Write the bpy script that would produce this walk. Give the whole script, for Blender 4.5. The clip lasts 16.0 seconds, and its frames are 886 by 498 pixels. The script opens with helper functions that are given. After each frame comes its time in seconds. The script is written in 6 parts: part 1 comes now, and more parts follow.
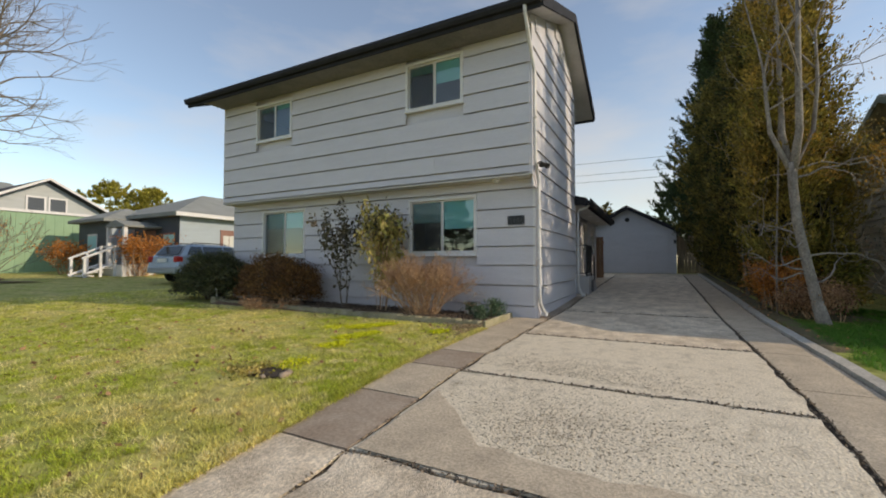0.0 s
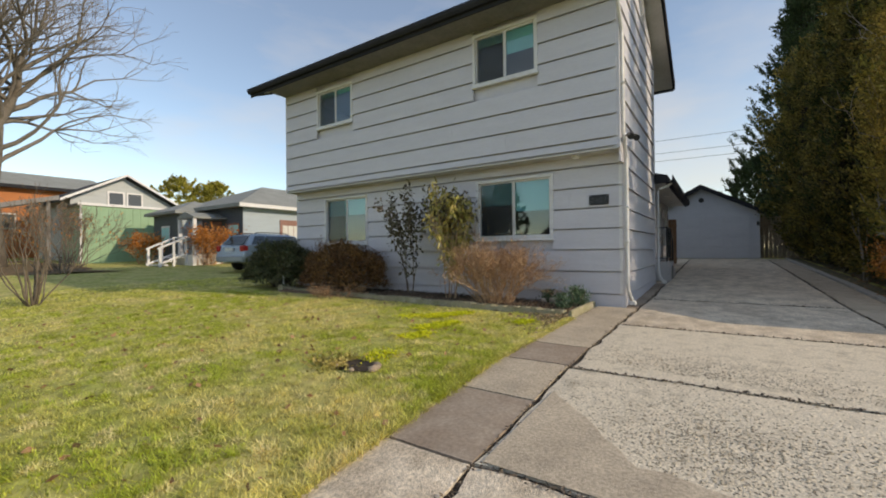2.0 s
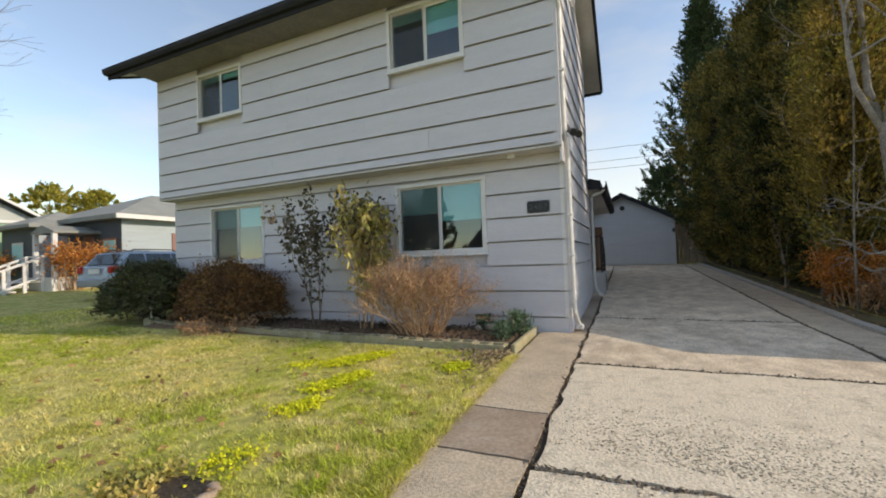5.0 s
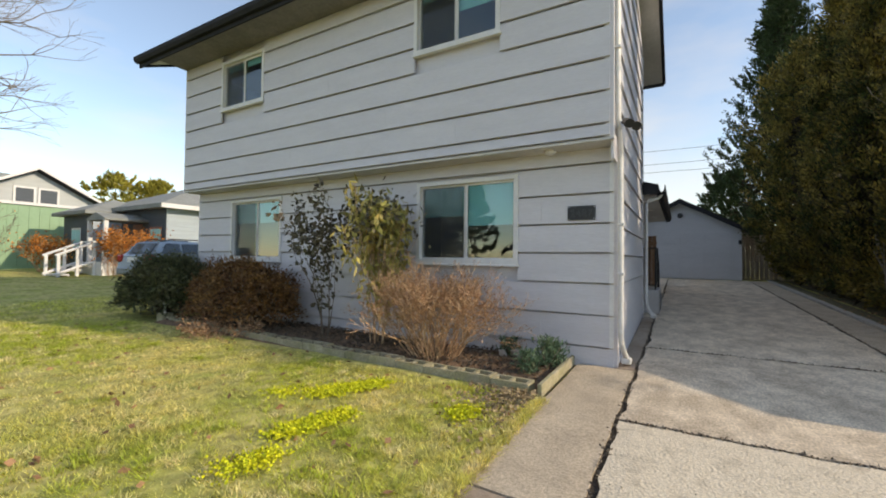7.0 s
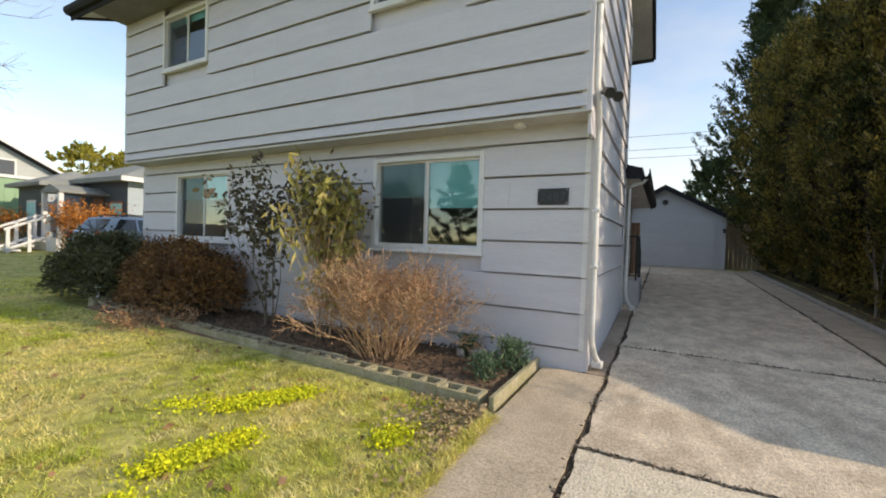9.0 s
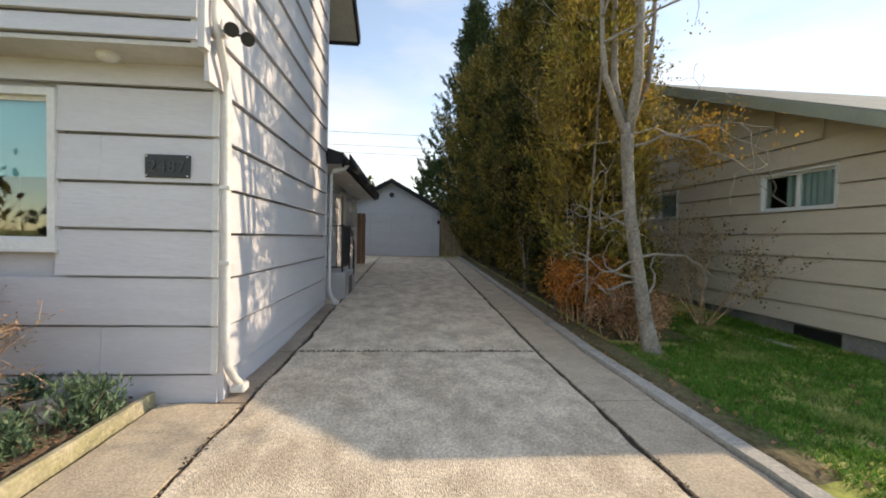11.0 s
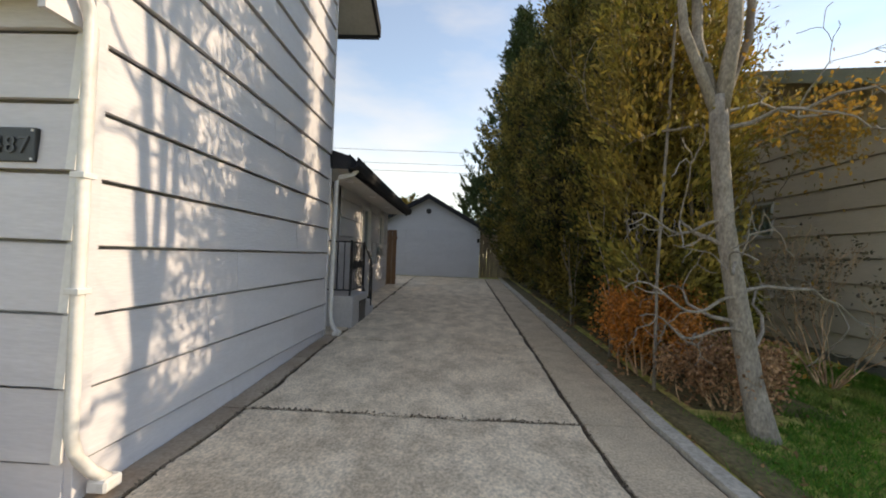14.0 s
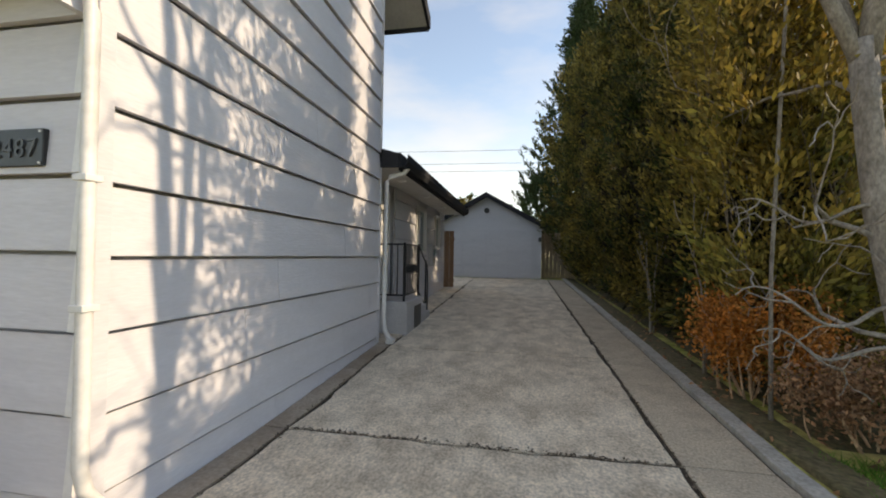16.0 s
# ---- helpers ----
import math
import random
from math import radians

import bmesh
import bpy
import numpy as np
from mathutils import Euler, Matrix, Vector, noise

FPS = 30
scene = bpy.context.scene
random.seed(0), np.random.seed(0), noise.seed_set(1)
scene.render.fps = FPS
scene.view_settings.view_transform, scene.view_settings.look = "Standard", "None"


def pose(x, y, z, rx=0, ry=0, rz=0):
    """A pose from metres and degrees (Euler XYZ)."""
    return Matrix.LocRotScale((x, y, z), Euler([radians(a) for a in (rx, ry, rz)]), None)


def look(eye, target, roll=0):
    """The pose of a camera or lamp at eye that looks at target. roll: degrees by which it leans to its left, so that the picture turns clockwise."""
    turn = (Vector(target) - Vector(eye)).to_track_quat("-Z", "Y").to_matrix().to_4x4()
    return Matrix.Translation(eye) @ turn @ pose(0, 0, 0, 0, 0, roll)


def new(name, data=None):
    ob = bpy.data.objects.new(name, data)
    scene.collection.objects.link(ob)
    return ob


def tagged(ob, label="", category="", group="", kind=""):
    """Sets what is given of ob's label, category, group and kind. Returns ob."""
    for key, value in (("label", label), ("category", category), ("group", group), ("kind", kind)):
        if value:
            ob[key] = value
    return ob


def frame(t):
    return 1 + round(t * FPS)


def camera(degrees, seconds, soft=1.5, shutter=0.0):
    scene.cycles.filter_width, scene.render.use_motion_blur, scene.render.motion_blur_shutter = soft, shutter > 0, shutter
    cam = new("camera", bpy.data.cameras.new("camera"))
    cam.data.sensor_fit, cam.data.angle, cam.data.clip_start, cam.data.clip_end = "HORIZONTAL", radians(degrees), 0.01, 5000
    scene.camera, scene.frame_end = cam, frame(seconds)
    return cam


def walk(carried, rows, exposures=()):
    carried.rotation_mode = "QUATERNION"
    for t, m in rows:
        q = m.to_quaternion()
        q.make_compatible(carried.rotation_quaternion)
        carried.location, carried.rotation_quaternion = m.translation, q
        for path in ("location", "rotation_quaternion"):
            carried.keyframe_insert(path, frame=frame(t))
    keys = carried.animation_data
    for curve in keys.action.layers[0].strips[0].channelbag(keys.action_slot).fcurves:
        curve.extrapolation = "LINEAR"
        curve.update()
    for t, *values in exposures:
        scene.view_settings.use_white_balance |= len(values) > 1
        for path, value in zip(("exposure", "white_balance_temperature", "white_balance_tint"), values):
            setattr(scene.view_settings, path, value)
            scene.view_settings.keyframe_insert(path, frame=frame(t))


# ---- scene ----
cam = camera(94.2, 16.0, 1.9)
PATH = [
    (0, (-0.002, 0.142, 1.547), (-0.928, 1.914, 1.613), 0.0),
    (0.5, (-0.106, 0.105, 1.517), (-1.272, 1.729, 1.557), -0.1),
    (1, (-0.319, 0.12, 1.505), (-1.615, 1.643, 1.533), -0.4),
    (1.5, (-0.476, 0.184, 1.517), (-1.738, 1.736, 1.534), -0.5),
    (2, (-0.671, 0.302, 1.503), (-1.786, 1.962, 1.511), -0.6),
    (2.5, (-0.895, 0.433, 1.561), (-1.878, 2.175, 1.563), -0.8),
    (3, (-1.032, 0.661, 1.558), (-1.904, 2.461, 1.566), -1.1),
    (3.5, (-1.096, 0.924, 1.603), (-1.907, 2.752, 1.622), -1.5),
    (4, (-1.163, 1.129, 1.598), (-1.944, 2.97, 1.624), -2.1),
    (4.2, (-1.206, 1.235, 1.61), (-1.988, 3.075, 1.645), -2.3),
    (6.5, (-1.267, 2.252, 1.717), (-2.197, 4.022, 1.754), 0.2),
    (7, (-1.346, 2.501, 1.783), (-2.344, 4.234, 1.827), 0.6),
    (7.5, (-1.347, 2.676, 1.789), (-2.412, 4.368, 1.827), 1.1),
    (8, (-1.251, 2.909, 1.844), (-2.375, 4.563, 1.867), 1.4),
    (8.5, (-1.242, 3.02, 1.842), (-2.347, 4.688, 1.831), 1.6),
    (9, (-1.321, 3.252, 1.854), (-2.266, 5.014, 1.809), 1.8),
    (9.5, (-1.326, 3.455, 1.847), (-1.964, 5.349, 1.784), 2.0),
    (10, (-1.044, 3.801, 1.829), (-1.219, 5.793, 1.763), 1.8),
    (10.2, (-0.899, 3.938, 1.849), (-0.931, 5.937, 1.79), 1.7),
    (12.3, (-0.261, 4.97, 1.849), (-0.039, 6.957, 1.8), 1.1),
    (12.5, (-0.219, 5.076, 1.832), (-0.007, 7.064, 1.785), 1.3),
    (13, (-0.148, 5.384, 1.875), (-0.002, 7.379, 1.859), 1.7),
    (13.5, (-0.125, 5.552, 1.862), (-0.092, 7.552, 1.875), 2.0),
    (14, (-0.046, 5.713, 1.863), (-0.125, 7.711, 1.897), 2.1),
    (14.5, (0.034, 5.809, 1.859), (-0.123, 7.802, 1.896), 2.1),
    (15, (0.086, 5.853, 1.858), (-0.121, 7.842, 1.89), 1.8),
    (15.5, (0.056, 5.929, 1.842), (-0.215, 7.91, 1.869), 1.3),
    (16, (-0.047, 6.194, 1.881), (-0.413, 8.16, 1.911), 0.9),
]
walk(cam, [(t, look(eye, target, roll)) for t, eye, target, roll in PATH], exposures=((0.0, 0.58, 8300, 12), (1.5, 0.60, 8300, 12), (4.0, 0.84, 8300, 12), (6.5, 0.95, 8300, 12), (8.5, 1.0, 8300, 12), (9.5, 1.18, 8300, 12), (10.2, 1.36, 8500, 13), (12.5, 1.26, 9100, 13), (16.0, 1.24, 9100, 13)))

# ---- world and sun ----
SUN = Vector((1.0, 0.25, 0.48)).normalized()
world = bpy.data.worlds.new("sky")
scene.world = world
world.use_nodes = True
wn, wl = world.node_tree.nodes, world.node_tree.links
wn.clear()
sky = wn.new("ShaderNodeTexSky")
sky.sky_type = "NISHITA"
sky.sun_disc = False
sky.sun_elevation = math.asin(SUN.z)
sky.sun_rotation = math.atan2(SUN.x, SUN.y)
sky.air_density, sky.dust_density, sky.ozone_density = 1.0, 0.0, 3.6
wtc = wn.new("ShaderNodeTexCoord")
wmap = wn.new("ShaderNodeMapping")
wmap.inputs["Scale"].default_value = (1.0, 1.0, 3.2)
wl.new(wtc.outputs["Generated"], wmap.inputs["Vector"])
wno = wn.new("ShaderNodeTexNoise")
wno.inputs["Scale"].default_value = 1.6
wno.inputs["Detail"].default_value = 6
wno.inputs["Roughness"].default_value = 0.55
wl.new(wmap.outputs[0], wno.inputs["Vector"])
wramp = wn.new("ShaderNodeMapRange")
wramp.inputs["From Min"].default_value = 0.46
wramp.inputs["From Max"].default_value = 0.78
wramp.inputs["To Min"].default_value = 0.08
wramp.inputs["To Max"].default_value = 0.65
wl.new(wno.outputs["Fac"], wramp.inputs["Value"])
wmix = wn.new("ShaderNodeMix")
wmix.data_type = "RGBA"
wl.new(wramp.outputs[0], wmix.inputs["Factor"])
wl.new(sky.outputs[0], wmix.inputs["A"])
wmix.inputs["B"].default_value = (3.3, 3.35, 3.5, 1)
wbg = wn.new("ShaderNodeBackground")
wbg.inputs["Strength"].default_value = 0.145
wout = wn.new("ShaderNodeOutputWorld")
wl.new(wmix.outputs["Result"], wbg.inputs["Color"])
wl.new(wbg.outputs[0], wout.inputs["Surface"])

sun = new("sun", bpy.data.lights.new("sun", "SUN"))
sun.data.energy = 1.9
sun.data.angle = radians(0.6)
sun.data.color = (1.0, 0.93, 0.82)
sun.matrix_world = look(SUN * 60, (0, 0, 0))


# ---- materials ----
def mat(name, c1, c2=None, rough=0.75, s1=2.0, s2=35.0, grain=0.18, bump=0.15, bs=60.0, metal=0.0,
        rnd=0.0, isl=0.0, stretch=(1, 1, 1), spec=0.4, lo=0.35, hi=0.65, trans=0.0):
    """A surface of two colours in soft patches, with fine grain, relief and a change from piece to piece."""
    c2 = c2 or tuple(v * 0.85 for v in c1)
    m = bpy.data.materials.new(name)
    m.use_nodes = True
    n, l = m.node_tree.nodes, m.node_tree.links
    b = n["Principled BSDF"]
    geo = n.new("ShaderNodeNewGeometry")
    mp = n.new("ShaderNodeMapping")
    mp.inputs["Scale"].default_value = stretch
    l.new(geo.outputs["Position"], mp.inputs["Vector"])

    def noise_at(scale, detail=4, crisp=0.5):
        t = n.new("ShaderNodeTexNoise")
        t.inputs["Scale"].default_value = scale
        t.inputs["Detail"].default_value = detail
        t.inputs["Roughness"].default_value = crisp
        l.new(mp.outputs[0], t.inputs["Vector"])
        return t.outputs["Fac"]

    def ranged(out, a, bb, c, d):
        r = n.new("ShaderNodeMapRange")
        for k, v in zip(("From Min", "From Max", "To Min", "To Max"), (a, bb, c, d)):
            r.inputs[k].default_value = v
        l.new(out, r.inputs["Value"])
        return r.outputs[0]

    mix = n.new("ShaderNodeMix")
    mix.data_type = "RGBA"
    l.new(ranged(noise_at(s1, 9, 0.68), lo, hi, 0, 1), mix.inputs["Factor"])
    mix.inputs["A"].default_value = (*c1, 1)
    mix.inputs["B"].default_value = (*c2, 1)
    hsv = n.new("ShaderNodeHueSaturation")
    l.new(mix.outputs["Result"], hsv.inputs["Color"])
    val = ranged(noise_at(s2, 3), 0.3, 0.7, 1 - grain, 1 + grain)
    if rnd:
        oi = n.new("ShaderNodeObjectInfo")
        mm = n.new("ShaderNodeMath")
        mm.operation = "MULTIPLY"
        l.new(val, mm.inputs[0])
        l.new(ranged(oi.outputs["Random"], 0, 1, 1 - rnd, 1 + rnd), mm.inputs[1])
        val = mm.outputs[0]
    if isl:
        mm = n.new("ShaderNodeMath")
        mm.operation = "MULTIPLY"
        l.new(val, mm.inputs[0])
        l.new(ranged(geo.outputs["Random Per Island"], 0, 1, 1 - isl, 1 + isl), mm.inputs[1])
        val = mm.outputs[0]
    l.new(val, hsv.inputs["Value"])
    l.new(hsv.outputs[0], b.inputs["Base Color"])
    b.inputs["Roughness"].default_value = rough
    b.inputs["Metallic"].default_value = metal
    b.inputs["Specular IOR Level"].default_value = spec
    if bump:
        bp = n.new("ShaderNodeBump")
        bp.inputs["Strength"].default_value = bump
        bp.inputs["Distance"].default_value = 0.01
        l.new(noise_at(bs, 4), bp.inputs["Height"])
        l.new(bp.outputs[0], b.inputs["Normal"])
    if trans:
        tl = n.new("ShaderNodeBsdfTranslucent")
        l.new(hsv.outputs[0], tl.inputs["Color"])
        ms = n.new("ShaderNodeMixShader")
        ms.inputs[0].default_value = trans
        l.new(b.outputs[0], ms.inputs[1])
        l.new(tl.outputs[0], ms.inputs[2])
        l.new(ms.outputs[0], n["Material Output"].inputs["Surface"])
    return m


def glass_mat(name, tint=(0.75, 0.85, 0.85)):
    m = bpy.data.materials.new(name)
    m.use_nodes = True
    n, l = m.node_tree.nodes, m.node_tree.links
    n.remove(n["Principled BSDF"])
    lw = n.new("ShaderNodeLayerWeight")
    pw = n.new("ShaderNodeMath")
    pw.operation = "POWER"
    pw.inputs[1].default_value = 5.0
    l.new(lw.outputs["Facing"], pw.inputs[0])
    fr = n.new("ShaderNodeMath")
    fr.operation = "MULTIPLY_ADD"
    fr.inputs[1].default_value = 0.92
    fr.inputs[2].default_value = 0.09
    l.new(pw.outputs[0], fr.inputs[0])
    tr = n.new("ShaderNodeBsdfTransparent")
    tr.inputs["Color"].default_value = (*tint, 1)
    gl = n.new("ShaderNodeBsdfGlossy")
    gl.inputs["Roughness"].default_value = 0.015
    ms = n.new("ShaderNodeMixShader")
    l.new(fr.outputs[0], ms.inputs[0])
    l.new(tr.outputs[0], ms.inputs[1])
    l.new(gl.outputs[0], ms.inputs[2])
    l.new(ms.outputs[0], n["Material Output"].inputs["Surface"])
    return m


M_SIDING = mat("siding_paint", (0.62, 0.605, 0.635), (0.57, 0.555, 0.585), 0.55, 1.1, 14, 0.04, 0.25, 9, rnd=0.02, stretch=(1, 1, 6))
M_TRIM = mat("white_trim", (0.74, 0.73, 0.72), (0.66, 0.65, 0.64), 0.5, 2, 30, 0.05, 0.1, 40)
M_SOFFIT = mat("soffit_paint", (0.60, 0.58, 0.55), (0.5, 0.48, 0.45), 0.7, 2, 20, 0.06, 0.1, 30)
M_DARKSOFFIT = mat("dark_eave_soffit", (0.22, 0.20, 0.18), (0.16, 0.15, 0.135), 0.8, 3, 20, 0.1, 0.2, 30)
M_FASCIA = mat("dark_fascia", (0.035, 0.036, 0.042), (0.025, 0.026, 0.03), 0.8, 3, 40, 0.1, 0.1, 40, spec=0.15)
M_SHINGLE = mat("dark_shingle", (0.05, 0.05, 0.055), (0.03, 0.03, 0.034), 0.9, 2, 60, 0.3, 0.6, 90, isl=0.2)
M_GREYROOF = mat("grey_shingle", (0.30, 0.31, 0.29), (0.24, 0.25, 0.23), 0.9, 1.2, 40, 0.2, 0.5, 60)
M_CONC = mat("driveway_concrete", (0.80, 0.675, 0.52), (0.52, 0.42, 0.31), 0.9, 3.0, 45, 0.30, 0.9, 90, rnd=0.05, lo=0.38, hi=0.62, stretch=(1.260, 0.886, 0.900))
M_AGG = mat("worn_aggregate_concrete", (0.71, 0.615, 0.475), (0.37, 0.31, 0.23), 0.9, 6, 70, 0.24, 1.0, 55, rnd=0.03, lo=0.50, hi=0.80)
M_BROWN = mat("brown_stained_concrete", (0.30, 0.22, 0.16), (0.42, 0.34, 0.265), 0.92, 1.5, 40, 0.18, 0.5, 110, rnd=0.08)
M_PATCH = mat("smooth_patch_concrete", (0.59, 0.485, 0.36), (0.43, 0.35, 0.26), 0.9, 3, 60, 0.26, 0.5, 110)
M_PEBBLE = mat("exposed_pebbles", (0.64, 0.56, 0.44), (0.26, 0.21, 0.15), 0.8, 30, 60, 0.2, 0, isl=0.4)
M_KERB = mat("kerb_concrete", (0.50, 0.465, 0.41), (0.34, 0.32, 0.28), 0.92, 3, 40, 0.2, 0.6, 90)
M_SOIL = mat("joint_soil", (0.07, 0.052, 0.038), (0.045, 0.035, 0.025), 0.95, 6, 60, 0.4, 0.9, 60)
M_MULCH = mat("bark_mulch", (0.27, 0.17, 0.105), (0.13, 0.085, 0.055), 0.95, 5, 50, 0.45, 1.0, 45)
M_FOUND = mat("foundation_paint", (0.50, 0.49, 0.50), (0.42, 0.41, 0.42), 0.75, 2, 30, 0.08, 0.3, 50)
M_INTERIOR = mat("interior_paint", (0.42, 0.40, 0.37), None, 0.8)
M_BLIND = mat("roller_blind", (0.40, 0.78, 0.77), (0.36, 0.72, 0.72), 0.7, 2, 40, 0.04, 0)
M_SCREEN = mat("insect_screen", (0.07, 0.075, 0.075), None, 0.8, 2, 200, 0.2, 0)
M_BLACK = mat("black_metal", (0.018, 0.018, 0.02), None, 0.4, 4, 40, 0.1, 0.1, 50, spec=0.5)
M_DIGIT = mat("grey_digits", (0.055, 0.058, 0.062), None, 0.4)
M_GLASS = glass_mat("window_glass")
M_MESH = bpy.data.materials.new("fine_insect_mesh")
M_MESH.use_nodes = True
mn, ml = M_MESH.node_tree.nodes, M_MESH.node_tree.links
mtr = mn.new("ShaderNodeBsdfTransparent")
mmx = mn.new("ShaderNodeMixShader")
mmx.inputs[0].default_value = 0.28
mn["Principled BSDF"].inputs["Base Color"].default_value = (0.06, 0.065, 0.07, 1)
mn["Principled BSDF"].inputs["Roughness"].default_value = 0.8
ml.new(mtr.outputs[0], mmx.inputs[1])
ml.new(mn["Principled BSDF"].outputs[0], mmx.inputs[2])
ml.new(mmx.outputs[0], mn["Material Output"].inputs["Surface"])


# ---- mesh helpers ----
def box(bm, x0, x1, y0, y1, z0, z1):
    v = [bm.verts.new((x, y, z)) for z in (z0, z1) for x, y in ((x0, y0), (x1, y0), (x1, y1), (x0, y1))]
    for f in ((3, 2, 1, 0), (4, 5, 6, 7), (0, 1, 5, 4), (1, 2, 6, 5), (2, 3, 7, 6), (3, 0, 4, 7)):
        bm.faces.new([v[i] for i in f])
    return bm


def bx(*a, bevel=0.0):
    bm = box(bmesh.new(), *a)
    if bevel:
        bmesh.ops.bevel(bm, geom=bm.edges[:], offset=bevel, segments=1, affect="EDGES")
    return bm


def prism(bm, pts, d):
    """A flat polygon of 3D points, pushed along the vector d."""
    a = [bm.verts.new(p) for p in pts]
    b = [bm.verts.new(Vector(p) + Vector(d)) for p in pts]
    bm.faces.new(a[::-1])
    bm.faces.new(b)
    for i in range(len(a)):
        j = (i + 1) % len(a)
        bm.faces.new((a[i], a[j], b[j], b[i]))
    bmesh.ops.recalc_face_normals(bm, faces=bm.faces[:])
    return bm


def tube(bm, pts, radii, sides=8, cap=True):
    """A tapered tube along a line of points."""
    pts = [Vector(p) for p in pts]
    if not hasattr(radii, "__len__"):
        radii = [radii] * len(pts)
    rings = []
    up = Vector((0, 0, 1))
    for i, p in enumerate(pts):
        d = (pts[min(i + 1, len(pts) - 1)] - pts[max(i - 1, 0)]).normalized()
        a = d.cross(up if abs(d.z) < 0.95 else Vector((1, 0, 0))).normalized()
        b = d.cross(a)
        rings.append([bm.verts.new(p + (a * math.cos(k * 2 * math.pi / sides) + b * math.sin(k * 2 * math.pi / sides)) * radii[i]) for k in range(sides)])
    for r, s in zip(rings, rings[1:]):
        for k in range(sides):
            bm.faces.new((r[k], r[(k + 1) % sides], s[(k + 1) % sides], s[k]))
    if cap:
        bm.faces.new(rings[0][::-1])
        bm.faces.new(rings[-1])
    return bm


WORLD = {}


def thing(name, at=(0, 0, 0), label="", category="", group="", kind=""):
    ob = new(name)
    ob.empty_display_size = 0.1
    ob.location = at
    WORLD[ob] = Matrix.Translation(at)
    return tagged(ob, label, category, group, kind)


def place_mesh(name, me, material, parent=None, label=""):
    me.materials.append(material)
    ob = new(name, me)
    if len(me.vertices):
        co = np.empty(len(me.vertices) * 3, dtype=np.float32)
        me.vertices.foreach_get("co", co)
        co = co.reshape(-1, 3)
        c = (co.min(0) + co.max(0)) / 2
        c[2] = co[:, 2].min()
        me.vertices.foreach_set("co", (co - c).ravel())
        ob.location = [float(v) for v in c]
    WORLD[ob] = Matrix.Translation(ob.location)
    if parent:
        ob.parent = parent
        ob.matrix_parent_inverse = WORLD[parent].inverted()
    return tagged(ob, label)


def part(name, bm, material, parent=None, label="", smooth=False):
    me = bpy.data.meshes.new(name)
    bm.to_mesh(me)
    bm.free()
    if smooth:
        me.polygons.foreach_set("use_smooth", [True] * len(me.polygons))
    return place_mesh(name, me, material, parent, label)


def np_part(name, verts, faces, material, parent=None, label="", smooth=False):
    me = bpy.data.meshes.new(name)
    faces = np.asarray(faces, dtype=np.int32)
    k = faces.shape[1]
    me.vertices.add(len(verts))
    me.vertices.foreach_set("co", np.asarray(verts, dtype=np.float32).ravel())
    me.loops.add(faces.size)
    me.loops.foreach_set("vertex_index", faces.ravel())
    me.polygons.add(len(faces))
    me.polygons.foreach_set("loop_start", np.arange(0, faces.size, k, dtype=np.int32))
    me.update(calc_edges=True)
    if smooth:
        me.polygons.foreach_set("use_smooth", [True] * len(faces))
    return place_mesh(name, me, material, parent, label)


def again(name, ob, at, parent, label=""):
    """Another object on the same mesh, moved so that its origin lies at a place."""
    o = new(name, ob.data)
    o.location = at
    WORLD[o] = Matrix.Translation(at)
    if parent:
        o.parent = parent
        o.matrix_parent_inverse = WORLD[parent].inverted()
    return tagged(o, label)


# ---- ground ----
GY = ((-400, -0.6), (-30, -0.35), (-7, -0.22), (-4, -0.1), (0, 0.19), (2.2, 0.345), (3.9, 0.48), (6.0, 0.515),
      (9.1, 0.535), (12.5, 0.67), (22.5, 1.02), (45, 1.3), (400, 1.6))


def gz(x, y):
    z = float(np.interp(y, [p[0] for p in GY], [p[1] for p in GY]))
    if x > 1.8:
        z -= (min(x, 6.0) - 1.8) * 0.03
    if x < -3:
        z += (-3 - max(x, -11)) * 0.008
    if x < -11:
        z += (-11 - max(x, -60)) * 0.021
    return z

def spread(a, b, step):
    return list(np.linspace(a, b, max(2, int(round((b - a) / step)) + 1)))


M_GRASS = mat("lawn", (0.30, 0.33, 0.06), (0.52, 0.45, 0.17), 0.95, 1.4, 9, 0.4, 0.8, 60)
gxs = [-600, -300, -150, -90, -60] + spread(-45, -14, 2.0) + spread(-13.4, 8, 0.3) + spread(9, 40, 3) + [60, 100, 200, 500]
gys = [-500, -250, -120, -60, -30] + spread(-20, -5, 2) + spread(-4.6, 14, 0.3) + spread(15, 50, 2.5) + [70, 110, 200, 500]
gv, gf = [], []
for y in gys:
    for x in gxs:
        z = gz(x, y) + 0.012 * noise.noise((x * 0.9, y * 0.9, 0))
        if (-2.3 if y < 12.3 else -2.7 if y < 19.5 else -3.6) < x < 1.6 and -6 < y < 22.4:
            z -= 0.14
        elif -10.6 < x < -2.45 and 6.5 < y < 20:
            z -= 0.03
        gv.append((x, y, z))
nx = len(gxs)
for j in range(len(gys) - 1):
    for i in range(nx - 1):
        a = j * nx + i
        gf.append((a, a + 1, a + nx + 1, a + nx))
ground = np_part("ground", gv, gf, M_GRASS, None, "", True)
tagged(ground, "patchy green and straw-coloured winter lawn", "ground", kind="structure")

# driveway: slabs between earthy joints
driveway = thing("driveway", (-0.4, 8, gz(0, 8) - 0.1), "weathered concrete driveway with earthy cracked joints", "driveway", kind="structure")


